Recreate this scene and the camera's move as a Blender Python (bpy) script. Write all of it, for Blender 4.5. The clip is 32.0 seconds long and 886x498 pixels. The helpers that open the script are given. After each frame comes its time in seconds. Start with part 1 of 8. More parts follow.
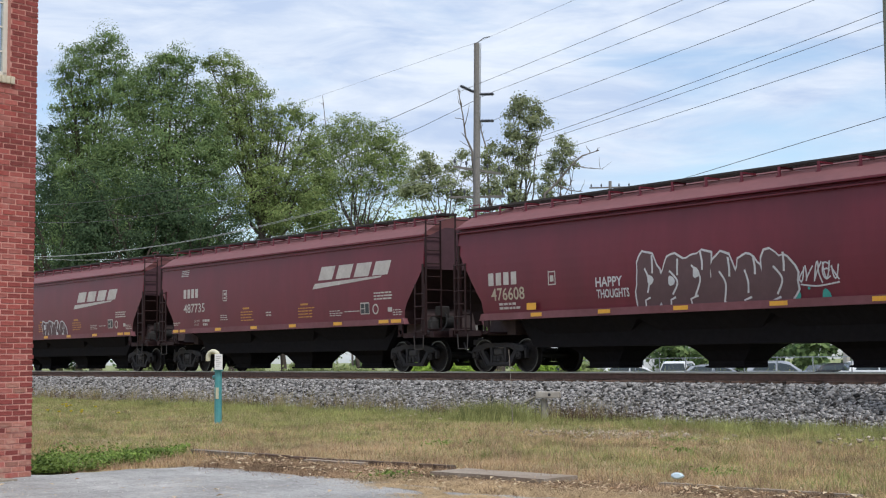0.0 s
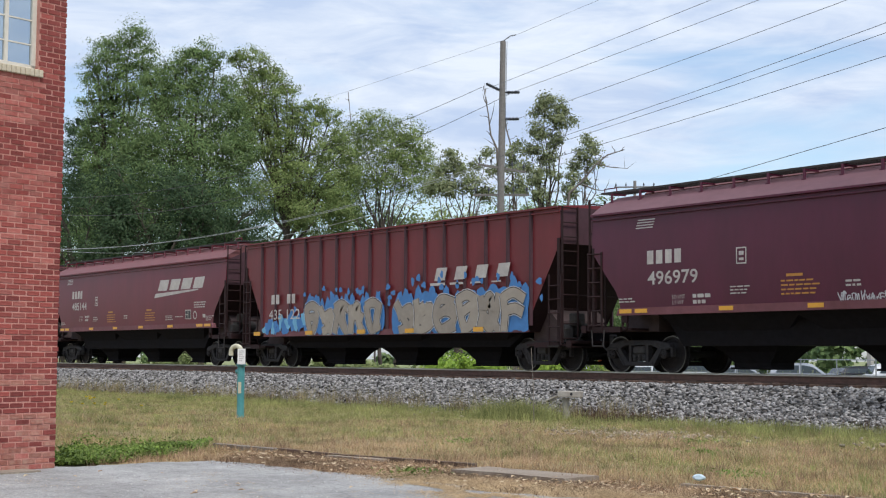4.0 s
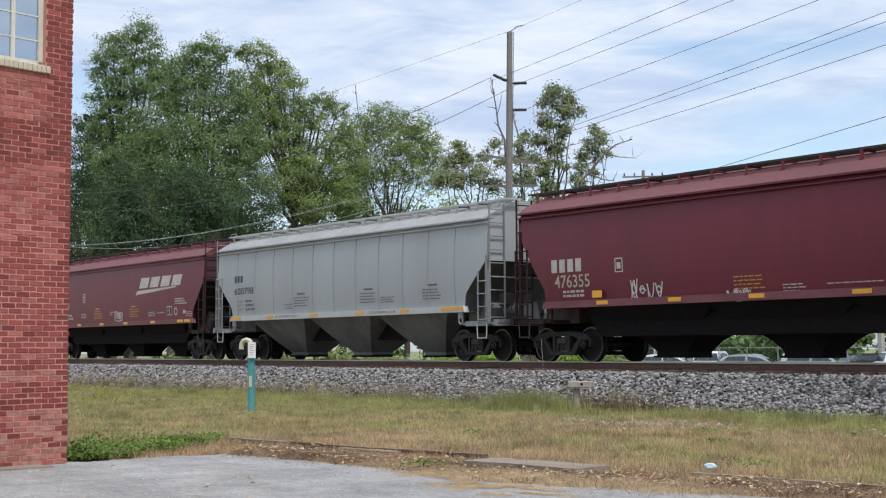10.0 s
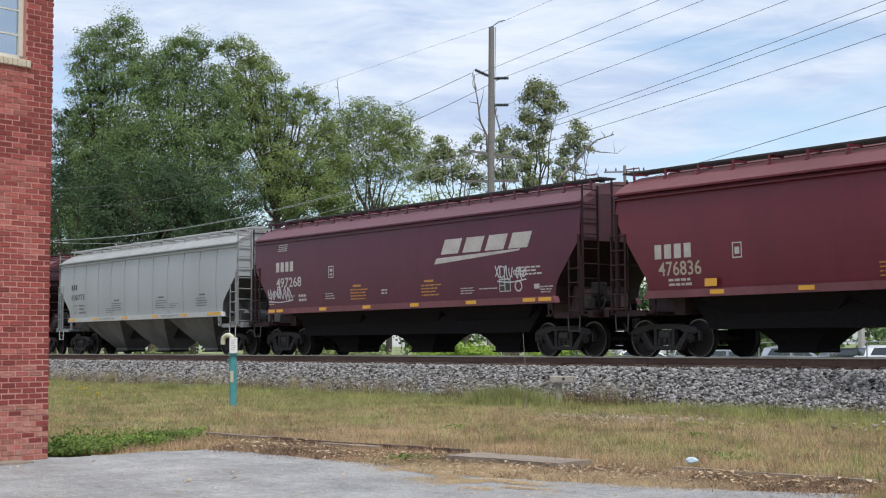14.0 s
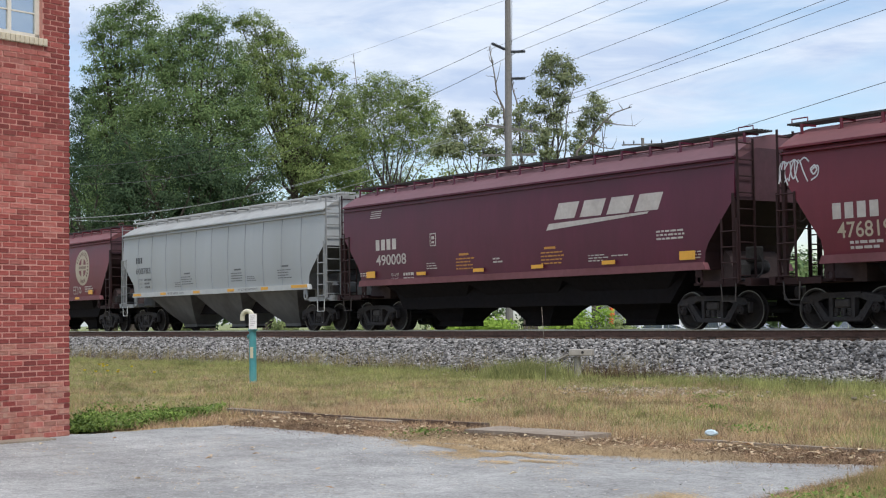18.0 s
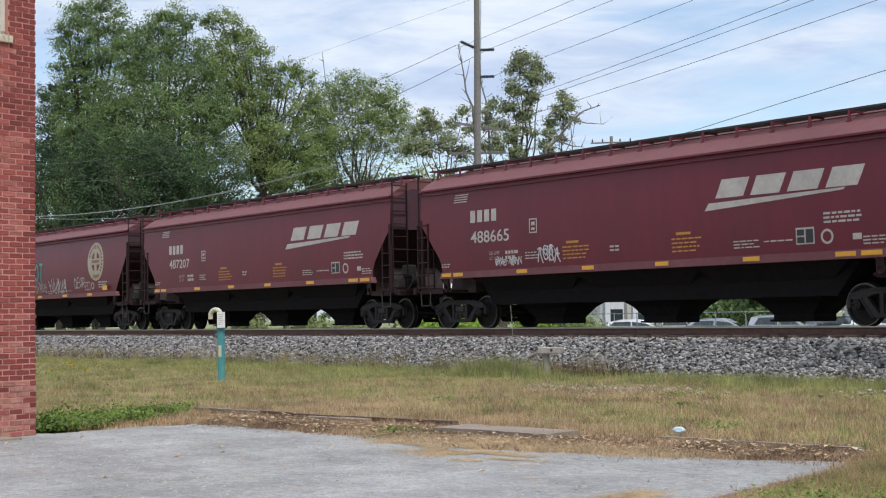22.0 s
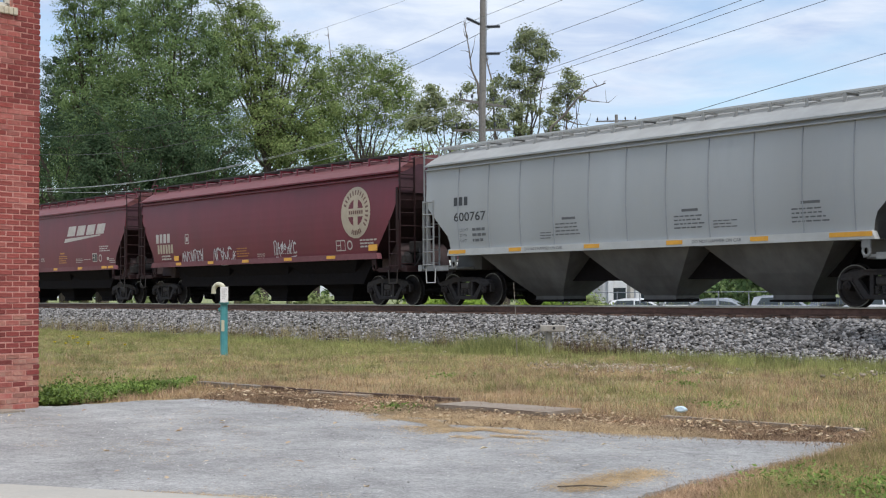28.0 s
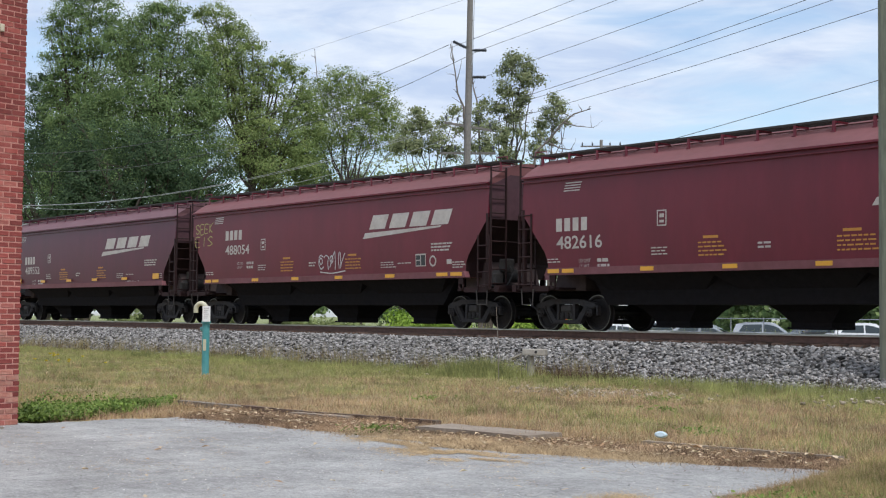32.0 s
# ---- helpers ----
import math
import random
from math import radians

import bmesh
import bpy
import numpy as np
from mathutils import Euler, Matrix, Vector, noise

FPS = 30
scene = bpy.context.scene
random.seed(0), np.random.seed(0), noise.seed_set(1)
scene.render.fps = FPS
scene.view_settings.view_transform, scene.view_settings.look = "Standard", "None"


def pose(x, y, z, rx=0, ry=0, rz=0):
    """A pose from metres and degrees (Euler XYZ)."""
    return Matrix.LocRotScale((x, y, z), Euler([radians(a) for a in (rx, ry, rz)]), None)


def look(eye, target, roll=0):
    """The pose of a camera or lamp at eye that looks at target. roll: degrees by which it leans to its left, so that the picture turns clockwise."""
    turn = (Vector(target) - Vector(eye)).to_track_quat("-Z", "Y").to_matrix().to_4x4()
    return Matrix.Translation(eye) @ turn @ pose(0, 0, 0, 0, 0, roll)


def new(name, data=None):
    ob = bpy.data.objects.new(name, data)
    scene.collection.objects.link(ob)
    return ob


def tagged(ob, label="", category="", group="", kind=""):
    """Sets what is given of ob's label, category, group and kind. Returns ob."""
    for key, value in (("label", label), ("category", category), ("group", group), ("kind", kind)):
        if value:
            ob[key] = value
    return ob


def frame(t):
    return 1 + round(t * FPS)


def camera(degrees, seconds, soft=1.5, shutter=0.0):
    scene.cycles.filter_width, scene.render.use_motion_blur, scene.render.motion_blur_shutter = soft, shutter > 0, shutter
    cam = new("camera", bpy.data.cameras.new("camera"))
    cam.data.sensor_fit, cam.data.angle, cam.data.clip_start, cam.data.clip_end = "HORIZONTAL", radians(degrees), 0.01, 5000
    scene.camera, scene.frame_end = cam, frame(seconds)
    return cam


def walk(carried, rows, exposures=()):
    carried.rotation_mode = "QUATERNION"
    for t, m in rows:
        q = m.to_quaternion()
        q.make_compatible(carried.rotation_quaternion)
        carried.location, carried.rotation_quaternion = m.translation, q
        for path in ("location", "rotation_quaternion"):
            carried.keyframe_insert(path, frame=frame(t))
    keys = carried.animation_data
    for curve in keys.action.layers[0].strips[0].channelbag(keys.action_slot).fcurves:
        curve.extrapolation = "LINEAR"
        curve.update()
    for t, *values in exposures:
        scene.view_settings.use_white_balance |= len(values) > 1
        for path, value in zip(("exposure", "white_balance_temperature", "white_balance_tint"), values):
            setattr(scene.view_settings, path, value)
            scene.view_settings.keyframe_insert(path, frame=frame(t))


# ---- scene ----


# ---------------------------------------------------------------- camera
EYE = 1.40                      # eye above the asphalt
RAIL = 1.047                    # top of the rails
TRACK = 25.74                   # centre line of the track, which runs along x
cam = camera(35.41, 32.0, 1.15)
PATH = [
    (0, -0.007, 0.006, 1.397, 51.972, 4.574, -0.501),
    (0.5, 0.003, 0.008, 1.395, 51.924, 4.552, -0.238),
    (1, -0.001, 0.009, 1.396, 51.739, 4.783, 0.002),
    (1.5, -0.007, 0.002, 1.396, 52.027, 4.626, -0.045),
    (2, -0.013, -0.000, 1.400, 52.693, 4.576, 0.409),
    (2.5, 0.009, -0.014, 1.400, 53.235, 4.786, 0.363),
    (3, 0.007, -0.015, 1.400, 52.864, 4.700, 0.343),
    (3.5, -0.001, -0.005, 1.402, 52.877, 4.532, 0.359),
    (5.5, 0.000, -0.012, 1.405, 53.183, 4.489, 0.092),
    (6, -0.001, -0.013, 1.400, 53.326, 4.486, 0.147),
    (6.5, 0.004, -0.021, 1.401, 53.337, 4.253, 0.020),
    (7, -0.004, -0.011, 1.402, 53.319, 4.243, 0.021),
    (7.5, -0.000, -0.012, 1.407, 53.471, 4.055, -0.050),
    (8, -0.002, -0.007, 1.415, 53.395, 4.045, 0.084),
    (8.5, 0.002, -0.011, 1.398, 53.374, 4.018, -0.160),
    (9, 0.003, -0.010, 1.408, 53.168, 3.912, -0.397),
    (9.5, 0.003, -0.011, 1.402, 53.390, 3.702, -0.783),
    (10, -0.005, -0.003, 1.400, 53.312, 4.130, -0.300),
    (10.5, 0.001, -0.001, 1.400, 53.276, 4.091, -0.261),
    (11, -0.009, -0.005, 1.403, 53.370, 3.930, -0.300),
    (11.5, 0.011, -0.007, 1.402, 53.265, 3.857, -0.459),
    (12, -0.006, -0.013, 1.415, 53.157, 4.054, -0.197),
    (12.5, -0.006, -0.006, 1.408, 53.600, 4.058, -0.065),
    (13, 0.010, -0.017, 1.401, 53.724, 3.976, 0.138),
    (13.5, -0.002, -0.003, 1.403, 53.147, 3.989, -0.104),
    (14, -0.009, -0.004, 1.397, 52.560, 3.925, -0.359),
    (14.5, -0.004, -0.004, 1.404, 52.968, 3.497, -0.501),
    (15, -0.009, -0.003, 1.400, 52.991, 3.211, -0.606),
    (15.5, -0.007, 0.002, 1.401, 52.870, 3.139, -0.758),
    (17.5, -0.003, -0.002, 1.402, 53.192, 2.949, -0.743),
    (18, -0.004, -0.001, 1.400, 53.325, 2.877, -0.818),
    (18.5, 0.001, -0.005, 1.407, 53.070, 2.934, -0.840),
    (19, 0.002, -0.006, 1.405, 53.525, 2.926, -0.491),
    (19.5, -0.002, -0.000, 1.400, 53.210, 2.918, -0.536),
    (20, -0.003, 0.001, 1.398, 52.751, 3.040, -0.586),
    (20.5, -0.004, -0.001, 1.400, 52.822, 2.929, -0.581),
    (21, 0.004, 0.006, 1.398, 52.556, 2.895, -0.625),
    (21.5, 0.002, 0.008, 1.397, 52.160, 2.753, -0.918),
    (22, -0.007, 0.011, 1.399, 52.057, 2.780, -0.912),
    (22.5, -0.004, 0.009, 1.399, 52.166, 2.798, -0.762),
    (23, -0.007, 0.007, 1.396, 52.079, 2.706, -0.920),
    (23.5, -0.007, 0.012, 1.395, 52.333, 2.526, -0.909),
    (24, -0.002, 0.007, 1.400, 52.026, 2.382, -0.856),
    (24.5, -0.012, 0.009, 1.398, 51.606, 2.106, -0.818),
    (26.5, -0.002, 0.019, 1.399, 52.086, 2.244, -0.854),
    (27, -0.005, 0.011, 1.398, 52.284, 2.121, -0.717),
    (27.5, -0.013, 0.011, 1.392, 52.207, 2.037, -0.513),
    (28, -0.017, 0.016, 1.402, 52.212, 1.826, -0.324),
    (28.5, -0.009, 0.013, 1.394, 51.743, 1.614, -0.050),
    (29, -0.006, 0.013, 1.396, 51.306, 1.427, 0.321),
    (29.5, -0.005, 0.010, 1.400, 51.306, 1.181, 0.628),
    (30, -0.008, 0.002, 1.396, 51.625, 0.972, 0.679),
    (30.5, -0.000, 0.007, 1.400, 52.043, 1.025, 0.654),
    (31, -0.007, 0.005, 1.405, 52.069, 1.431, 0.647),
    (31.5, 0.010, -0.007, 1.404, 51.843, 2.666, 0.412),
    (32, 0.009, 0.006, 1.398, 51.541, 2.757, 0.481),
]


def stand(x, y, z, yaw, pitch, roll):
    return pose(x, y, z) @ pose(0, 0, 0, 0, 0, yaw) @ pose(0, 0, 0, 90 + pitch) @ pose(0, 0, 0, 0, 0, roll)


walk(cam, [(r[0], stand(*r[1:])) for r in PATH])

# ---------------------------------------------------------------- sky and sun
SUN_EL, SUN_AZ = 58, -14        # degrees; azimuth counted from +x towards +y
world = bpy.data.worlds.new("sky")
scene.world = world
world.use_nodes = True
wt = world.node_tree
for n in list(wt.nodes):
    wt.nodes.remove(n)


def wn(kind, **values):
    node = wt.nodes.new(kind)
    for k, v in values.items():
        if k in node.inputs:
            node.inputs[k].default_value = v
    return node


out = wn("ShaderNodeOutputWorld")
sky = wn("ShaderNodeTexSky")
sky.sky_type, sky.sun_disc = "NISHITA", False
sky.sun_elevation, sky.sun_rotation = radians(SUN_EL), radians(90 - SUN_AZ)
sky.air_density, sky.dust_density, sky.ozone_density = 1.0, 1.0, 1.5
clear = wn("ShaderNodeBackground", Strength=0.14)
cloud = wn("ShaderNodeBackground", Strength=0.86)
cloud_tone = wn("ShaderNodeValToRGB")
cloud_tone.color_ramp.elements[0].position, cloud_tone.color_ramp.elements[0].color = 0.36, (0.52, 0.635, 0.85, 1)
cloud_tone.color_ramp.elements[1].position, cloud_tone.color_ramp.elements[1].color = 0.66, (0.79, 0.865, 0.98, 1)
co = wn("ShaderNodeTexCoord")
flat = wn("ShaderNodeMapping")
flat.inputs["Rotation"].default_value = (0, 0, radians(-35))
flat.inputs["Scale"].default_value = (1.5, 1.9, 7.5)
banks = wn("ShaderNodeTexNoise", Scale=2.1, Detail=7.0, Roughness=0.56, Distortion=0.35)
wisps = wn("ShaderNodeTexNoise", Scale=5.2, Detail=8.0, Roughness=0.6, Distortion=0.5)
cover = wn("ShaderNodeValToRGB")
cover.color_ramp.elements[0].position, cover.color_ramp.elements[1].position = 0.37, 0.55
mixer = wn("ShaderNodeMixShader")
# the cloud thins out towards the horizon
height = wn("ShaderNodeSeparateXYZ")
thin = wn("ShaderNodeMapRange")
for key, v in zip(("From Min", "From Max", "To Min", "To Max"), (0.11, 0.22, -0.075, 0.10)):
    thin.inputs[key].default_value = v
both = wn("ShaderNodeMath")
wt.links.new(co.outputs["Generated"], height.inputs[0])
wt.links.new(height.outputs["Z"], thin.inputs["Value"])
wt.links.new(banks.outputs[0], both.inputs[0])
wt.links.new(thin.outputs[0], both.inputs[1])
for a, b in ((co.outputs["Generated"], flat.inputs["Vector"]), (flat.outputs[0], banks.inputs["Vector"]), (flat.outputs[0], wisps.inputs["Vector"]),
             (both.outputs[0], cover.inputs[0]), (wisps.outputs[0], cloud_tone.inputs[0]), (cloud_tone.outputs[0], cloud.inputs[0]),
             (sky.outputs[0], clear.inputs[0]), (cover.outputs[0], mixer.inputs[0]), (clear.outputs[0], mixer.inputs[1]),
             (cloud.outputs[0], mixer.inputs[2]), (mixer.outputs[0], out.inputs[0])):
    wt.links.new(a, b)
sun = new("sun", bpy.data.lights.new("sun", "SUN"))
sun.data.energy, sun.data.angle, sun.data.color = 2.6, radians(16), (1.0, 0.965, 0.92)
sun.matrix_world = look((60 * math.cos(radians(SUN_AZ)) * math.cos(radians(SUN_EL)), 60 * math.sin(radians(SUN_AZ)) * math.cos(radians(SUN_EL)), 60 * math.sin(radians(SUN_EL))), (0, 0, 0))
scene.view_settings.exposure = 0.31


# ---------------------------------------------------------------- materials
def material(name, colour, rough=0.7, metal=0.0, spread=0.12, grain=40.0, blotch=1.5, bump=0.15, second=None, second_amount=0.0, random_shift=0.0, island=False, streak=0.0, gloss=0.5):
    """A surface with fine grain, broad blotches of a second colour and a little relief."""
    m = bpy.data.materials.new(name)
    m.use_nodes = True
    nt = m.node_tree
    b = nt.nodes["Principled BSDF"]
    b.inputs["Roughness"].default_value, b.inputs["Metallic"].default_value, b.inputs["Specular IOR Level"].default_value = rough, metal, gloss

    def add(kind, **kw):
        n = nt.nodes.new(kind)
        for k, v in kw.items():
            if k in n.inputs:
                n.inputs[k].default_value = v
        return n
    tc = add("ShaderNodeTexCoord")
    fine, broad = add("ShaderNodeTexNoise", Scale=grain, Detail=5.0, Roughness=0.65), add("ShaderNodeTexNoise", Scale=blotch, Detail=5.0, Roughness=0.6)
    src = tc.outputs["Object"]
    if streak:
        mp = add("ShaderNodeMapping")
        mp.inputs["Scale"].default_value = (1.0, 1.0, streak)
        nt.links.new(src, mp.inputs[0])
        src = mp.outputs[0]
    nt.links.new(src, fine.inputs["Vector"])
    nt.links.new(src, broad.inputs["Vector"])
    c = Vector(colour)
    ramp = add("ShaderNodeValToRGB")
    ramp.color_ramp.elements[0].position, ramp.color_ramp.elements[1].position = 0.3, 0.7
    ramp.color_ramp.elements[0].color = (*(c * (1 - spread)), 1)
    ramp.color_ramp.elements[1].color = (*[min(v, 1) for v in c * (1 + spread)], 1)
    nt.links.new(fine.outputs[0], ramp.inputs[0])
    colour_out = ramp.outputs[0]
    if second is not None:
        fac = add("ShaderNodeMapRange")
        fac.inputs["From Min"].default_value, fac.inputs["From Max"].default_value = 0.42, 0.68
        fac.inputs["To Max"].default_value = second_amount
        nt.links.new(broad.outputs[0], fac.inputs["Value"])
        mx = add("ShaderNodeMix")
        mx.data_type = "RGBA"
        nt.links.new(fac.outputs[0], mx.inputs[0])
        nt.links.new(colour_out, mx.inputs[6])
        mx.inputs[7].default_value = (*second, 1)
        colour_out = mx.outputs[2]
    if random_shift:
        oi = add("ShaderNodeNewGeometry") if island else add("ShaderNodeObjectInfo")
        mr = add("ShaderNodeMapRange")
        mr.inputs["To Min"].default_value, mr.inputs["To Max"].default_value = 1 - random_shift, 1 + random_shift
        nt.links.new(oi.outputs["Random Per Island" if island else "Random"], mr.inputs["Value"])
        hsv = add("ShaderNodeHueSaturation")
        nt.links.new(mr.outputs[0], hsv.inputs["Value"])
        nt.links.new(colour_out, hsv.inputs["Color"])
        colour_out = hsv.outputs[0]
    nt.links.new(colour_out, b.inputs["Base Color"])
    if bump:
        bp = add("ShaderNodeBump", Strength=bump, Distance=0.02)
        nt.links.new(fine.outputs[0], bp.inputs["Height"])
        nt.links.new(bp.outputs[0], b.inputs["Normal"])
    return m


M = {}
M["brown_paint"] = material("brown_paint", (0.148, 0.0210, 0.0365), 0.42, 0, 0.10, 3.0, 0.55, 0.03, (0.108, 0.021, 0.033), 0.6, streak=0.3, gloss=0.33)
M["purple_paint"] = material("purple_paint", (0.096, 0.0145, 0.037), 0.40, 0, 0.12, 3.0, 0.55, 0.03, (0.070, 0.015, 0.030), 0.6, streak=0.3, gloss=0.36)
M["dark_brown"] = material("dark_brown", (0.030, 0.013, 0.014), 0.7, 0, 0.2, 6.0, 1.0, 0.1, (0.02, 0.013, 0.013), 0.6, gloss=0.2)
# car brown dulled for end sheets and ribs: their shade is in the colour
M["shaded_brown"] = material("shaded_brown", (0.070, 0.033, 0.043), 0.7, 0, 0.15, 5.0, 0.9, 0.05, (0.05, 0.03, 0.033), 0.7, gloss=0.25)
M["end_dust"] = material("end_dust", (0.085, 0.062, 0.062), 0.85, 0, 0.2, 5.0, 0.9, 0.05, (0.055, 0.042, 0.042), 0.7, gloss=0.15)
# the grey cars' paint, darkened for dirt and shade at their ends
M["shaded_grey_trim"] = material("shaded_grey_trim", (0.25, 0.26, 0.265), 0.6, 0, 0.15, 6.0, 1.0, 0.1, (0.16, 0.16, 0.16), 0.6, gloss=0.3)
M["seam_grey"] = material("seam_grey", (0.27, 0.29, 0.31), 0.6, 0, 0.1, 6.0, 1.0, 0.05)
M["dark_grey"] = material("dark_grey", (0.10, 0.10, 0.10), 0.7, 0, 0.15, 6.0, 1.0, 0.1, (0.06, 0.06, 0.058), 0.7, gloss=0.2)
M["purple_roof"] = material("purple_roof", (0.150, 0.075, 0.088), 0.6, 0, 0.10, 4.0, 0.7, 0.03, (0.11, 0.055, 0.06), 0.5, gloss=0.25)
M["roof_paint"] = material("roof_paint", (0.168, 0.066, 0.070), 0.6, 0, 0.10, 4.0, 0.7, 0.03, (0.13, 0.055, 0.052), 0.5, gloss=0.25)
M["red_brown_paint"] = material("red_brown_paint", (0.162, 0.0215, 0.027), 0.42, 0, 0.12, 3.0, 0.55, 0.03, (0.118, 0.022, 0.026), 0.6, streak=0.3, gloss=0.33)
M["dirty_grey"] = material("dirty_grey", (0.150, 0.152, 0.152), 0.7, 0, 0.12, 3.0, 0.8, 0.05, (0.07, 0.068, 0.066), 0.8, streak=0.4, gloss=0.25)
M["sill_brown"] = material("sill_brown", (0.185, 0.072, 0.084), 0.6, 0, 0.12, 5.0, 0.8, 0.05, (0.11, 0.04, 0.042), 0.6, gloss=0.25)
M["grey_paint"] = material("grey_paint", (0.355, 0.38, 0.40), 0.45, 0, 0.06, 2.0, 0.5, 0.03, (0.27, 0.28, 0.275), 0.45, streak=0.3)
M["grey_roof"] = material("grey_roof", (0.315, 0.32, 0.315), 0.7, 0, 0.10, 3.0, 0.8, 0.03, (0.25, 0.25, 0.24), 0.6, gloss=0.2)
M["light_grey_paint"] = material("light_grey_paint", (0.46, 0.475, 0.475), 0.5, 0, 0.08, 3.0, 0.8, 0.03, (0.38, 0.39, 0.38), 0.4)
M["dark_steel"] = material("dark_steel", (0.044, 0.041, 0.041), 0.7, 0, 0.3, 12.0, 2.0, 0.25, (0.055, 0.044, 0.038), 0.5, gloss=0.3)
# near-black colour that stands for the deep shade under the cars
M["shaded_underbody"] = material("shaded_underbody", (0.0135, 0.0122, 0.0140), 0.9, 0, 0.25, 6.0, 1.0, 0.1, (0.016, 0.013, 0.012), 0.5, gloss=0.1)
M["wheel_steel"] = material("wheel_steel", (0.022, 0.020, 0.021), 0.7, 0.1, 0.3, 12.0, 3.0, 0.15, (0.03, 0.02, 0.016), 0.4, gloss=0.25)
M["frame_steel"] = material("frame_steel", (0.033, 0.031, 0.033), 0.8, 0, 0.3, 10.0, 2.0, 0.25, (0.058, 0.047, 0.042), 0.6, gloss=0.25)
M["worn_rim"] = material("worn_rim", (0.13, 0.127, 0.125), 0.30, 0.9, 0.1, 20.0, 4.0, 0.05)
M["white_paint"] = material("white_paint", (0.50, 0.465, 0.44), 0.55, 0, 0.12, 9.0, 2.0, 0.02, (0.34, 0.29, 0.275), 0.6)
M["black_paint"] = material("black_paint", (0.03, 0.033, 0.04), 0.5, 0, 0.1, 9.0, 2.0, 0.02)
M["faded_ink"] = material("faded_ink", (0.105, 0.11, 0.118), 0.6, 0, 0.2, 9.0, 2.0, 0.02)
M["yellow_tape"] = material("yellow_tape", (0.72, 0.36, 0.035), 0.4, 0, 0.08, 9.0, 2.0, 0.02, (0.55, 0.26, 0.03), 0.4)
M["gold_paint"] = material("gold_paint", (0.50, 0.22, 0.04), 0.55, 0, 0.1, 9.0, 2.0, 0.02)
M["rail_side"] = material("rail_side", (0.135, 0.072, 0.054), 0.8, 0.0, 0.3, 8.0, 1.5, 0.2, (0.12, 0.07, 0.05), 0.4)
M["rail_head"] = material("rail_head", (0.55, 0.53, 0.52), 0.3, 0.9, 0.15, 20.0, 2.0, 0.05)
M["tie"] = material("tie", (0.13, 0.080, 0.060), 0.9, 0, 0.3, 25.0, 3.0, 0.4, (0.13, 0.11, 0.09), 0.5, random_shift=0.25)
M["ballast"] = material("ballast", (0.105, 0.094, 0.086), 0.9, 0, 0.45, 14.0, 1.2, 0.8, (0.14, 0.125, 0.115), 0.5)
M["pale_grit"] = material("pale_grit", (0.46, 0.45, 0.43), 0.95, 0, 0.2, 30.0, 4.0, 0.4, random_shift=0.5, island=True, gloss=0.2)
M["grit"] = material("grit", (0.37, 0.315, 0.25), 0.95, 0, 0.2, 30.0, 4.0, 0.4, random_shift=0.4, island=True, gloss=0.2)
M["stone"] = material("stone", (0.222, 0.214, 0.210), 0.9, 0, 0.3, 30.0, 4.0, 0.4, random_shift=0.9, island=True, gloss=0.2)
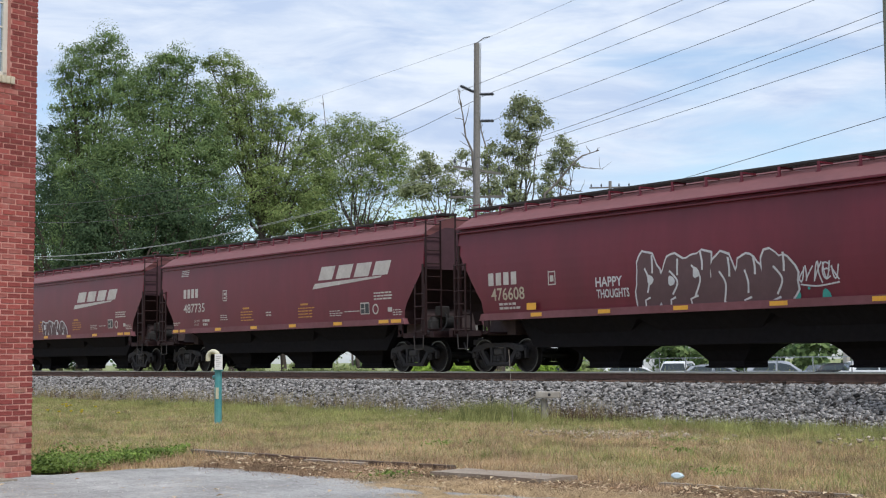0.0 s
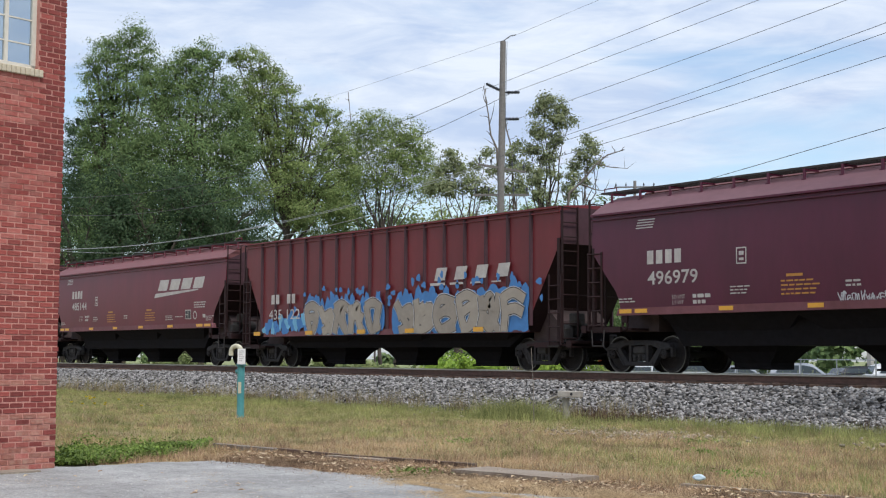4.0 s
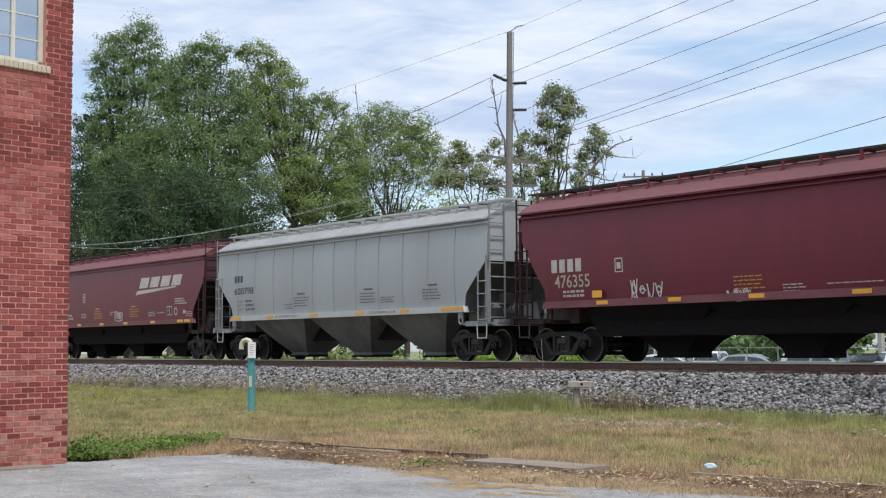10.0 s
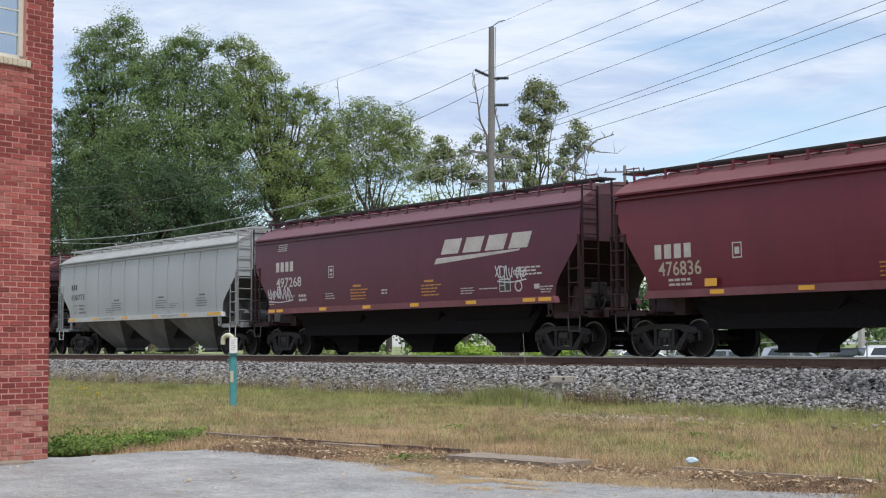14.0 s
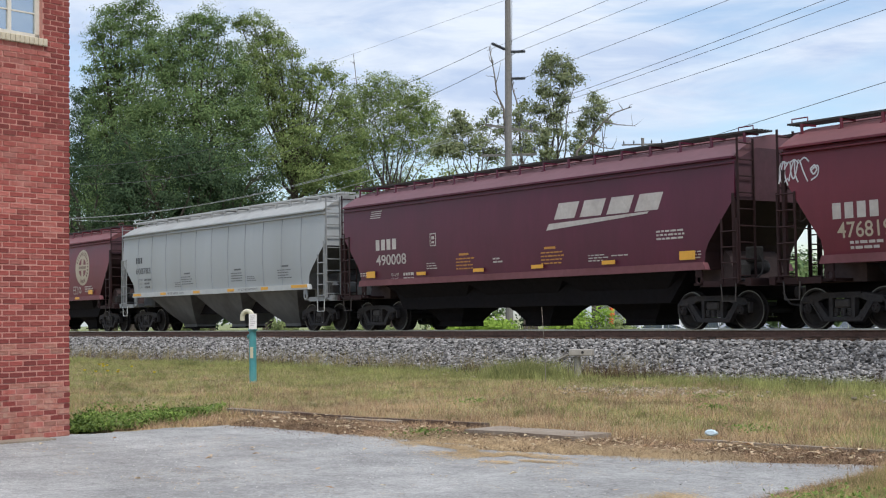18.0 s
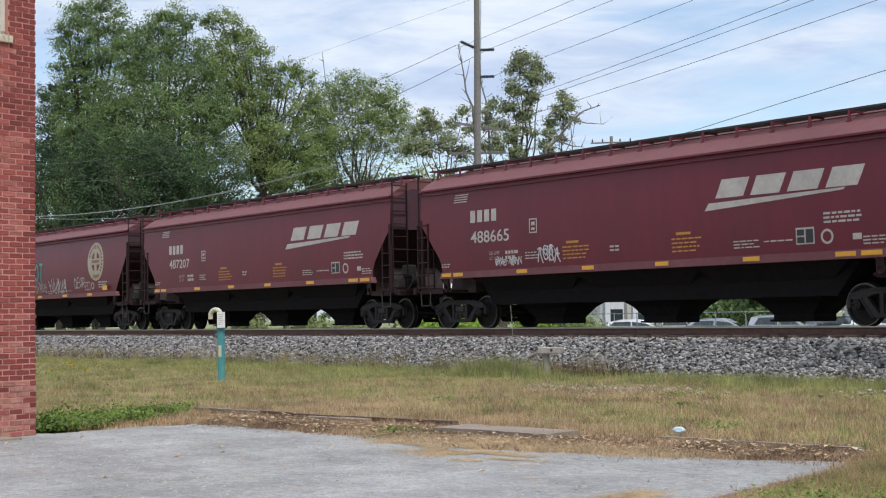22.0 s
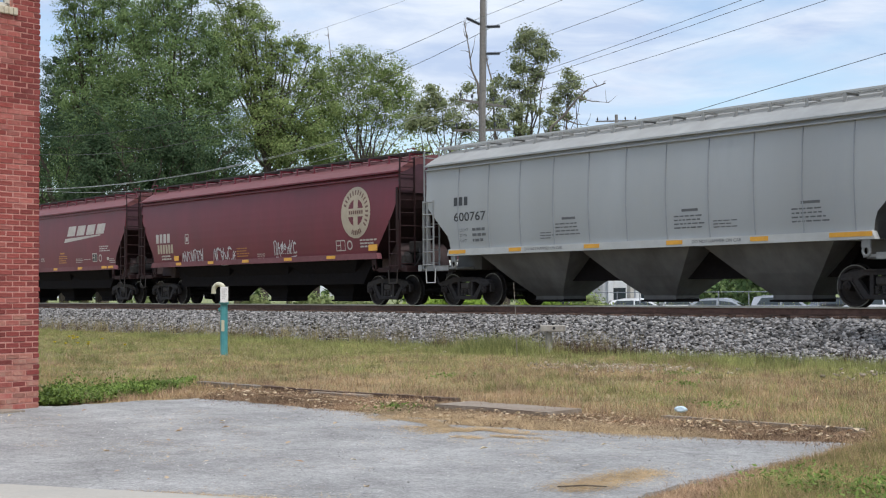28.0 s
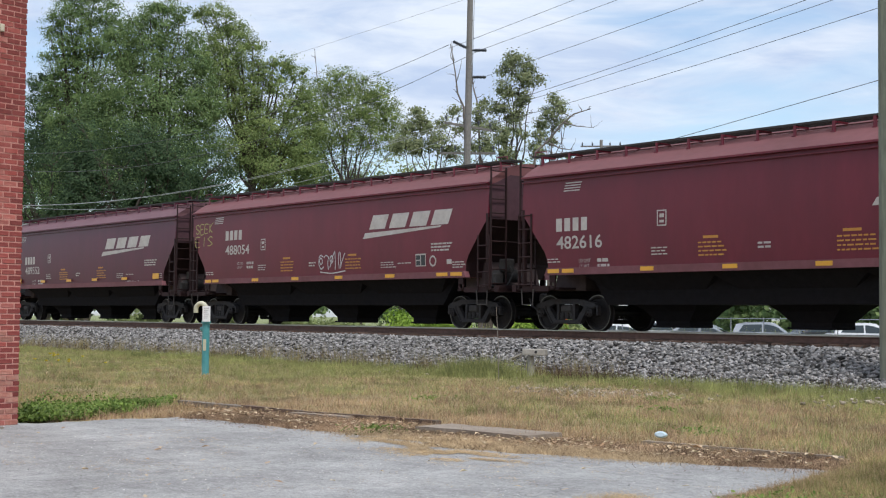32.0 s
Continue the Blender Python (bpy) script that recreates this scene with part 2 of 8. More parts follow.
def asphalt_material():
    """Worn asphalt: pale aggregate, darker bands dragged across, specks and hairline cracks."""
    m = bpy.data.materials.new("asphalt")
    m.use_nodes = True
    nt = m.node_tree
    b = nt.nodes["Principled BSDF"]
    b.inputs["Roughness"].default_value, b.inputs["Specular IOR Level"].default_value = 0.92, 0.25
    tc = nt.nodes.new("ShaderNodeTexCoord")

    def field(scale, rough, stretch, lo, hi, a, c, turn=0.0):
        mp = nt.nodes.new("ShaderNodeMapping")
        mp.inputs["Scale"].default_value, mp.inputs["Rotation"].default_value = stretch, (0, 0, turn)
        no = nt.nodes.new("ShaderNodeTexNoise")
        no.inputs["Scale"].default_value, no.inputs["Detail"].default_value, no.inputs["Roughness"].default_value = scale, 7.0, rough
        mr = nt.nodes.new("ShaderNodeMapRange")
        for k, v in zip(("From Min", "From Max", "To Min", "To Max"), (lo, hi, a, c)):
            mr.inputs[k].default_value = v
        nt.links.new(tc.outputs["Object"], mp.inputs[0])
        nt.links.new(mp.outputs[0], no.inputs["Vector"])
        nt.links.new(no.outputs[0], mr.inputs["Value"])
        return mr.outputs[0]
    parts_ = [field(0.9, 0.6, (1, 1, 1), 0.35, 0.65, 0.78, 1.15), field(3.2, 0.8, (1, 1, 1), 0.35, 0.62, 0.84, 1.14), field(11.0, 0.75, (1, 1, 1), 0.36, 0.62, 0.82, 1.14), field(0.33, 0.6, (0.5, 1.4, 1), 0.4, 0.6, 0.90, 1.06, -0.5), field(38.0, 0.8, (1, 1, 1), 0.38, 0.62, 0.68, 1.28), field(4.0, 0.8, (2.4, 0.6, 1), 0.60, 0.68, 1.0, 0.74, 0.65), field(1.6, 0.7, (1, 1, 1), 0.56, 0.64, 1.0, 0.80)]
    vo = nt.nodes.new("ShaderNodeTexVoronoi")
    vo.feature = "DISTANCE_TO_EDGE"
    vo.inputs["Scale"].default_value = 0.55
    warp = nt.nodes.new("ShaderNodeTexNoise")
    warp.inputs["Scale"].default_value = 1.6
    ad = nt.nodes.new("ShaderNodeMixRGB")
    ad.inputs[0].default_value = 0.35
    nt.links.new(tc.outputs["Object"], warp.inputs["Vector"])
    nt.links.new(tc.outputs["Object"], ad.inputs[1])
    nt.links.new(warp.outputs["Color"], ad.inputs[2])
    nt.links.new(ad.outputs[0], vo.inputs["Vector"])
    cr = nt.nodes.new("ShaderNodeMapRange")
    for k, v in zip(("From Min", "From Max", "To Min", "To Max"), (0.0, 0.007, 0.78, 1.0)):
        cr.inputs[k].default_value = v
    nt.links.new(vo.outputs["Distance"], cr.inputs["Value"])
    parts_.append(cr.outputs[0])
    cur = parts_[0]
    for q in parts_[1:]:
        mu = nt.nodes.new("ShaderNodeMath")
        mu.operation = "MULTIPLY"
        nt.links.new(cur, mu.inputs[0])
        nt.links.new(q, mu.inputs[1])
        cur = mu.outputs[0]
    mx = nt.nodes.new("ShaderNodeVectorMath")
    mx.operation = "SCALE"
    mx.inputs[0].default_value = (0.372, 0.370, 0.364)
    nt.links.new(cur, mx.inputs["Scale"])
    nt.links.new(mx.outputs[0], b.inputs["Base Color"])
    bp = nt.nodes.new("ShaderNodeBump")
    bp.inputs["Strength"].default_value, bp.inputs["Distance"].default_value = 0.6, 0.02
    nt.links.new(cur, bp.inputs["Height"])
    nt.links.new(bp.outputs[0], b.inputs["Normal"])
    return m


M["asphalt"] = asphalt_material()
M["kerb_stone"] = material("kerb_stone", (0.27, 0.225, 0.18), 0.95, 0, 0.25, 20.0, 2.0, 0.5, (0.20, 0.15, 0.11), 0.7)
M["concrete"] = material("concrete", (0.40, 0.378, 0.335), 0.85, 0, 0.08, 30.0, 0.8, 0.2, (0.31, 0.31, 0.29), 0.6)
M["ground"] = material("ground", (0.25, 0.205, 0.095), 0.95, 0, 0.3, 5.0, 0.35, 0.6, (0.32, 0.22, 0.12), 0.7)
M["far_grass"] = material("far_grass", (0.17, 0.20, 0.075), 0.95, 0, 0.3, 2.0, 0.1, 0.3, (0.25, 0.24, 0.12), 0.6)
M["mortar"] = material("mortar", (0.47, 0.228, 0.188), 0.95, 0, 0.14, 40.0, 1.3, 0.4, (0.38, 0.155, 0.125), 0.8)
M["bark"] = material("bark", (0.075, 0.06, 0.048), 0.95, 0, 0.3, 6.0, 1.0, 0.6)
M["dead_wood"] = material("dead_wood", (0.15, 0.13, 0.115), 0.9, 0, 0.2, 6.0, 1.0, 0.3)
M["pole_wood"] = material("pole_wood", (0.165, 0.155, 0.145), 0.9, 0, 0.25, 10.0, 0.8, 0.3, (0.22, 0.205, 0.19), 0.5)
M["wire"] = material("wire", (0.12, 0.12, 0.125), 0.6, 0.2, 0.1, 5.0, 1.0, 0.0)
M["bright_wire"] = material("bright_wire", (0.45, 0.46, 0.47), 0.5, 0.3, 0.1, 5.0, 1.0, 0.0)
M["insulator"] = material("insulator", (0.05, 0.055, 0.065), 0.3, 0, 0.1, 10.0, 2.0, 0.0)


def leaf_material(name, dark, light, glow=0.25, lift=0.0, patch=0.0):
    m = bpy.data.materials.new(name)
    m.use_nodes = True
    nt = m.node_tree
    b = nt.nodes["Principled BSDF"]
    b.inputs["Roughness"].default_value = 0.55
    g = nt.nodes.new("ShaderNodeNewGeometry")
    r = nt.nodes.new("ShaderNodeValToRGB")
    r.color_ramp.elements[0].color, r.color_ramp.elements[1].color = (*dark, 1), (*light, 1)
    nt.links.new(g.outputs["Random Per Island"], r.inputs[0])
    tint = r.outputs[0]
    for size, amount in ((0.8, patch), (5.0, patch * 0.9)) if patch else ():
        tc = nt.nodes.new("ShaderNodeTexCoord")
        no = nt.nodes.new("ShaderNodeTexNoise")
        no.inputs["Scale"].default_value, no.inputs["Detail"].default_value = size, 3.0
        mr = nt.nodes.new("ShaderNodeMapRange")
        for key, v in zip(("From Min", "From Max", "To Min", "To Max"), (0.32, 0.68, 1 - amount, 1 + amount * 0.5)):
            mr.inputs[key].default_value = v
        sc = nt.nodes.new("ShaderNodeVectorMath")
        sc.operation = "SCALE"
        nt.links.new(tc.outputs["Object"], no.inputs["Vector"])
        nt.links.new(no.outputs[0], mr.inputs["Value"])
        nt.links.new(tint, sc.inputs[0])
        nt.links.new(mr.outputs[0], sc.inputs["Scale"])
        tint = sc.outputs[0]
    tr = nt.nodes.new("ShaderNodeBsdfTranslucent")
    if lift:
        tilt = nt.nodes.new("ShaderNodeMix")
        tilt.data_type = "VECTOR"
        tilt.inputs[0].default_value = lift
        tilt.inputs[5].default_value = (0, 0, 1)
        nt.links.new(g.outputs["Normal"], tilt.inputs[4])
        nt.links.new(tilt.outputs[1], b.inputs["Normal"])
    b.inputs["Specular IOR Level"].default_value = 0.12
    mx = nt.nodes.new("ShaderNodeMixShader")
    mx.inputs[0].default_value = glow
    nt.links.new(tint, b.inputs["Base Color"])
    nt.links.new(tint, tr.inputs[0])
    nt.links.new(b.outputs[0], mx.inputs[1])
    nt.links.new(tr.outputs[0], mx.inputs[2])
    nt.links.new(mx.outputs[0], nt.nodes["Material Output"].inputs[0])
    return m


# leaf green darkened to stand for deep shade low in the wood
M["leaf_shaded"] = leaf_material("leaf_shaded", (0.040, 0.076, 0.038), (0.092, 0.140, 0.066), 0.35, 0.15, 0.25)
M["leaf_mid"] = leaf_material("leaf_mid", (0.100, 0.172, 0.068), (0.240, 0.320, 0.125), 0.34, 0.12, 0.3)
M["leaf_sun"] = leaf_material("leaf_sun", (0.145, 0.215, 0.070), (0.31, 0.375, 0.140), 0.36, 0.12, 0.3)
M["leaf_light"] = leaf_material("leaf_light", (0.20, 0.265, 0.105), (0.35, 0.40, 0.175), 0.38, 0.18, 0.22)
M["leaf_olive"] = leaf_material("leaf_olive", (0.165, 0.205, 0.100), (0.34, 0.37, 0.20), 0.35, 0.12, 0.25)
M["leaf_bush"] = leaf_material("leaf_bush", (0.14, 0.24, 0.03), (0.32, 0.45, 0.08), 0.35, 0.3)
M["blade_green"] = leaf_material("blade_green", (0.142, 0.157, 0.048), (0.405, 0.388, 0.148), 0.25, 0.45, 0.45)
M["blade_fresh"] = leaf_material("blade_fresh", (0.135, 0.160, 0.048), (0.40, 0.41, 0.155), 0.25, 0.45, 0.5)
M["blade_dry"] = leaf_material("blade_dry", (0.255, 0.152, 0.078), (0.64, 0.455, 0.26), 0.25, 0.45, 0.42)
M["blade_olive"] = leaf_material("blade_olive", (0.13, 0.115, 0.055), (0.40, 0.33, 0.17), 0.25, 0.3, 0.4)
M["blade_pale"] = leaf_material("blade_pale", (0.40, 0.28, 0.155), (0.74, 0.57, 0.36), 0.2, 0.6, 0.25)
M["blade_dead"] = leaf_material("blade_dead", (0.19, 0.112, 0.070), (0.60, 0.43, 0.28), 0.2, 0.25, 0.45)
M["blade_lush"] = leaf_material("blade_lush", (0.10, 0.165, 0.035), (0.26, 0.36, 0.09), 0.35, 0.35, 0.35)
M["blade_verge"] = leaf_material("blade_verge", (0.130, 0.158, 0.045), (0.44, 0.41, 0.15), 0.35, 0.4, 0.5)
M["petal"] = leaf_material("petal", (0.55, 0.42, 0.03), (0.75, 0.62, 0.06), 0.3, 0.3)
M["blade_rot"] = leaf_material("blade_rot", (0.055, 0.033, 0.022), (0.17, 0.10, 0.065), 0.15, 0.2, 0.4)
M["leaf_fallen"] = leaf_material("leaf_fallen", (0.36, 0.22, 0.12), (0.66, 0.55, 0.38), 0.2, 0.3)


# ---------------------------------------------------------------- mesh helpers
def mesh_of(name, verts, faces, mat, smooth=False):
    me = bpy.data.meshes.new(name)
    me.from_pydata([tuple(v) for v in verts], [], [tuple(f) for f in faces])
    me.materials.append(M[mat])
    if smooth:
        me.polygons.foreach_set("use_smooth", [True] * len(me.polygons))
    me.update()
    return me


class Shape:
    """Collects boxes, tubes, prisms and sheets into one mesh."""

    def __init__(self):
        self.v, self.f = [], []

    def add(self, verts, faces):
        k = len(self.v)
        self.v += [tuple(v) for v in verts]
        self.f += [tuple(i + k for i in f) for f in faces]
        return self

    def box(self, x0, x1, y0, y1, z0, z1, chamfer=0.0):
        c = min(chamfer, (x1 - x0) / 3, (y1 - y0) / 3, (z1 - z0) / 3)
        if c <= 0:
            return self.add([(x, y, z) for z in (z0, z1) for y in (y0, y1) for x in (x0, x1)],
                            [(0, 2, 3, 1), (4, 5, 7, 6), (0, 1, 5, 4), (2, 6, 7, 3), (0, 4, 6, 2), (1, 3, 7, 5)])
        ring = lambda a, z: [(x0 + a, y0 + c + a * 0, z), (x0 + c, y0 + a, z), (x1 - c, y0 + a, z), (x1 - a, y0 + c, z), (x1 - a, y1 - c, z), (x1 - c, y1 - a, z), (x0 + c, y1 - a, z), (x0 + a, y1 - c, z)]
        inset = lambda z: [(x0 + c, y0 + c, z), (x0 + c, y0 + c, z), (x1 - c, y0 + c, z), (x1 - c, y0 + c, z), (x1 - c, y1 - c, z), (x1 - c, y1 - c, z), (x0 + c, y1 - c, z), (x0 + c, y1 - c, z)]
        rings = [inset(z0), ring(0, z0 + c), ring(0, z1 - c), inset(z1)]
        verts = [p for r in rings for p in r]
        faces = [(i * 8 + j, i * 8 + (j + 1) % 8, i * 8 + 8 + (j + 1) % 8, i * 8 + 8 + j) for i in range(3) for j in range(8)]
        faces += [tuple(range(7, -1, -1)), tuple(range(24, 32))]
        return self.add(verts, faces)

    def tube(self, points, radius, n=6, ends=True):
        pts = [Vector(p) for p in points]
        rad = list(radius) if hasattr(radius, "__len__") else [radius] * len(pts)
        verts, faces = [], []
        prev = None
        for i, p in enumerate(pts):
            d = (pts[min(i + 1, len(pts) - 1)] - pts[max(i - 1, 0)]).normalized()
            a = d.orthogonal().normalized() if prev is None else (prev - d * prev.dot(d)).normalized()
            prev = a
            b = d.cross(a)
            verts += [p + (a * math.cos(2 * math.pi * j / n) + b * math.sin(2 * math.pi * j / n)) * rad[i] for j in range(n)]
        for i in range(len(pts) - 1):
            faces += [(i * n + j, i * n + (j + 1) % n, i * n + n + (j + 1) % n, i * n + n + j) for j in range(n)]
        if ends:
            faces += [tuple(range(n - 1, -1, -1)), tuple(range((len(pts) - 1) * n, len(pts) * n))]
        return self.add(verts, faces)

    def prism(self, outline, y0, y1, axis="y"):
        """A closed outline in x, z drawn out along y (or in y, z along x; in x, y along z)."""
        n = len(outline)
        put = {"y": lambda a, b, c: (a, c, b), "x": lambda a, b, c: (c, a, b), "z": lambda a, b, c: (a, b, c)}[axis]
        verts = [put(a, b, y0) for a, b in outline] + [put(a, b, y1) for a, b in outline]
        faces = [tuple(range(n)), tuple(range(2 * n - 1, n - 1, -1))] + [(j, n + j, n + (j + 1) % n, (j + 1) % n) for j in range(n)]
        return self.add(verts, faces)

    def lathe(self, profile, centre, axis="y", n=20):
        """Profile of (radius, along) turned round an axis through centre."""
        cx, cy, cz = centre
        verts, faces = [], []
        for r, s in profile:
            for j in range(n):
                a = 2 * math.pi * j / n
                u, w = r * math.cos(a), r * math.sin(a)
                verts.append({"y": (cx + u, cy + s, cz + w), "z": (cx + u, cy + w, cz + s), "x": (cx + s, cy + u, cz + w)}[axis])
        for i in range(len(profile) - 1):
            faces += [(i * n + j, i * n + (j + 1) % n, i * n + n + (j + 1) % n, i * n + n + j) for j in range(n)]
        return self.add(verts, faces)

    def mesh(self, name, mat, smooth=False):
        me = mesh_of(name, self.v, self.f, mat, False)
        bm = bmesh.new()
        bm.from_mesh(me)
        bmesh.ops.recalc_face_normals(bm, faces=bm.faces)
        bm.to_mesh(me)
        bm.free()
        if smooth:
            me.polygons.foreach_set("use_smooth", [True] * len(me.polygons))
            me.update()
        return me


def part(name, mesh, parent=None, label="", at=None):
    ob = new(name, mesh)
    ob.parent = parent
    if at is not None:
        ob.matrix_basis = at
    if label:
        ob["label"] = label
    return ob


def thing(name, label, category, mesh=None, at=None, group="", kind=""):
    ob = new(name, mesh)
    if at is not None:
        ob.matrix_basis = at
    return tagged(ob, label, category, group, kind)


def letters(text, height, x, z, width=None, weight=0.0):
    """Flat outline letters in the x, z plane: (vertices, faces), lower left corner at x, z."""
    cu = bpy.data.curves.new("t", "FONT")
    cu.body, cu.size, cu.resolution_u, cu.offset = text, 1.0, 3, weight
    ob = bpy.data.objects.new("t", cu)
    me = bpy.data.meshes.new_from_object(ob)
    vs = np.array([v.co[:] for v in me.vertices])
    fs = [tuple(p.vertices) for p in me.polygons]
    bpy.data.objects.remove(ob)
    bpy.data.curves.remove(cu)
    bpy.data.meshes.remove(me)
    lo, hi = vs.min(0), vs.max(0)
    k = height / (hi[1] - lo[1])
    kx = k if width is None else width / (hi[0] - lo[0])
    return [((v[0] - lo[0]) * kx + x, (v[1] - lo[1]) * k + z) for v in vs], fs


# ---------------------------------------------------------------- ground, track bed, paving
def height_noise(x, y, size, amount):
    return noise.noise(Vector((x / size, y / size, 3.1))) * amount


def ground_sheet():
    xs = np.concatenate([np.linspace(-900, -90, 14)[:-1], np.linspace(-90, 12, 120), np.linspace(12, 900, 16)[1:]])
    ys = np.concatenate([np.linspace(-500, -4, 10)[:-1], np.linspace(-4, 31, 70), np.linspace(31, 46, 12)[1:], np.linspace(46, 900, 20)[1:]])
    verts, faces = [], []
    for y in ys:
        for x in xs:
            z = -0.02 + height_noise(x, y, 2.3, 0.03) if 10.5 < y < 22 else -0.03 - 0.36 * min(max((y - 40.5) / 3.0, 0.0), 1.0)
            verts.append((x, y, z))
    nx = len(xs)
    for j in range(len(ys) - 1):
        for i in range(nx - 1):
            faces.append((j * nx + i, j * nx + i + 1, j * nx + nx + i + 1, j * nx + nx + i))
    me = mesh_of("ground", verts, faces, "ground", True)
    me.materials.append(M["far_grass"])
    for p in me.polygons:
        p.material_index = 1 if p.center.y > 27 else 0
    return thing("ground", "grass and bare earth beside and beyond the railway", "ground", me, kind="structure")


ground_sheet()


def paving():
    """The worn lot: its outer edge runs ragged along the grass."""
    edge = [(-16.95, 6.9), (-17.05, 8.1), (-16.9, 8.9), (-15.7, 9.15), (-14.0, 9.3), (-12.7, 9.45), (-12.2, 9.55), (-11.9, 9.2), (-11.3, 9.3), (-10.7, 9.5), (-9.7, 9.95), (-8.6, 10.35), (-8.0, 10.8), (-7.70, 10.77), (-7.50, 9.8), (-7.25, 8.6), (-6.92, 7.4), (-6.28, 6.07), (-6.0, 4.0), (-5.6, -6.0)]
    rng = random.Random(5)
    pts = []
    for (a, b), (c, d) in zip(edge[:-1], edge[1:]):
        n = max(2, int(math.hypot(c - a, d - b) / 0.14))
        for i in range(n):
            t = i / n
            pts.append((a + (c - a) * t + rng.uniform(-0.07, 0.07), b + (d - b) * t + rng.uniform(-0.07, 0.07)))
    pts += [(-5.6, -6.0), (-40, -6.0), (-40, 6.7), (-17.2, 6.7)]
    bm = bmesh.new()
    f = bm.faces.new([bm.verts.new((x, y, 0.0)) for x, y in pts])
    if f.normal.z < 0:
        f.normal_flip()
    ex = bmesh.ops.extrude_face_region(bm, geom=[f])
    bmesh.ops.translate(bm, vec=(0, 0, -0.09), verts=[v for v in ex["geom"] if isinstance(v, bmesh.types.BMVert)])
    bmesh.ops.recalc_face_normals(bm, faces=bm.faces)
    bmesh.ops.triangulate(bm, faces=bm.faces)
    me = bpy.data.meshes.new("pavement")
    bm.to_mesh(me)
    bm.free()
    me.materials.append(M["asphalt"])
    return thing("pavement", "worn pale grey asphalt lot with a ragged edge", "pavement", me, kind="structure")


paving()
slab = Shape().prism([(-40, -6), (-5.9, -6), (-6.1, 5.95), (-7.4, 5.3), (-8.45, 4.76), (-9.22, 4.32), (-10.1, 3.80), (-12.0, 2.5), (-14, 1.2), (-40, 1.2)], 0.004, 0.012, "z")
thing("concrete_slab", "smooth pale concrete slab laid against the asphalt lot", "pavement", slab.mesh("concrete_slab", "concrete"), kind="structure")

# ---------------------------------------------------------------- railway track
BED = [(-3.45, -0.03), (-1.80, 0.74), (-1.45, 0.79), (1.35, 0.80), (1.75, 0.78), (3.6, -0.03)]
bed = Shape()
xs = np.linspace(-190, 60, 420)
for k, (y, z) in enumerate(BED):
    for x in xs:
        bed.v.append((x, TRACK + y + height_noise(x, y * 3, 0.9, 0.05) * (0 < k < 5), z + height_noise(x, y * 5, 0.6, 0.03)))
n = len(xs)
for k in range(len(BED) - 1):
    bed.f += [(k * n + i, k * n + i + 1, k * n + n + i + 1, k * n + n + i) for i in range(n - 1)]
thing("track_bed", "bank of grey crushed-stone railway ballast", "ballast bed", mesh_of("track_bed", bed.v, bed.f, "ballast", True), kind="structure")

RAIL_PROFILE = [(-0.07, 0), (0.07, 0), (0.07, 0.012), (0.012, 0.03), (0.010, 0.125), (0.036, 0.135), (0.036, 0.158), (0.028, 0.171), (-0.028, 0.171), (-0.036, 0.158), (-0.036, 0.135), (-0.010, 0.125), (-0.012, 0.03), (-0.07, 0.012)]
for side in (-1, 1):
    y = TRACK + side * 0.7535
    web = Shape().prism([(y + a, RAIL - 0.171 + b) for a, b in RAIL_PROFILE], -190, 60, "x")
    r = thing("rail", "rusty brown steel rail on wooden ties", "rail", web.mesh("rail", "rail_side"), group="rails of the track")
    part("running_surface", Shape().box(-190, 60, y - 0.0375, y + 0.0375, RAIL - 0.018, RAIL + 0.003, 0.002).mesh("running_surface", "rail_head"), r, "polished steel running surface")


# ---------------------------------------------------------------- brick building
CORNER = Vector((-16.87, 6.68, 0))
WALL_DIR = Vector((math.cos(radians(103)), math.sin(radians(103)), 0))   # along the face, towards the track
BRICK_L, COURSE = 0.192, 0.0688
M["sill_brick"] = material("sill_brick", (0.50, 0.44, 0.33), 0.85, 0, 0.15, 30.0, 3.0, 0.3, (0.36, 0.31, 0.24), 0.5)
M["window_paint"] = material("window_paint", (0.60, 0.57, 0.50), 0.6, 0, 0.08, 20.0, 2.0, 0.1, (0.42, 0.39, 0.33), 0.5)
for nm, col, wash, much, big in (("brick", (0.240, 0.047, 0.038), (0.32, 0.115, 0.095), 0.5, 3.0), ("dark_brick", (0.178, 0.033, 0.028), (0.24, 0.062, 0.052), 0.6, 4.0), ("pale_brick", (0.305, 0.082, 0.066), (0.39, 0.165, 0.135), 0.8, 5.0), ("old_brick", (0.31, 0.115, 0.085), (0.42, 0.26, 0.20), 0.75, 6.0)):
    M[nm] = material(nm, col, 0.9, 0, 0.22, 25.0, big, 0.4, wash, much, random_shift=0.2)
    M[nm + "_stuff"] = material(nm + "_stuff", col, 0.9, 0, 0.22, 25.0, big, 0.4, wash, much, random_shift=0.2, island=True)
gm = bpy.data.materials.new("window_glass")
gm.use_nodes = True
gb = gm.node_tree.nodes["Principled BSDF"]
gb.inputs["Base Color"].default_value, gb.inputs["Roughness"].default_value, gb.inputs["Metallic"].default_value = (0.42, 0.50, 0.57, 1), 0.03, 0.9
M["window_glass"] = gm
FACE = Matrix.Translation(CORNER) @ Matrix(((WALL_DIR.x, -WALL_DIR.y, 0, 0), (WALL_DIR.y, WALL_DIR.x, 0, 0), (0, 0, 1, 0), (0, 0, 0, 1)))
# in the wall's own space x runs along the face (0 at the corner), y into the building, z up
building = thing("brick_building", "old red brick building with patched mortar and a painted window", "building", None, FACE)
WIN = (-1.62, -0.40, 4.98, 6.75)
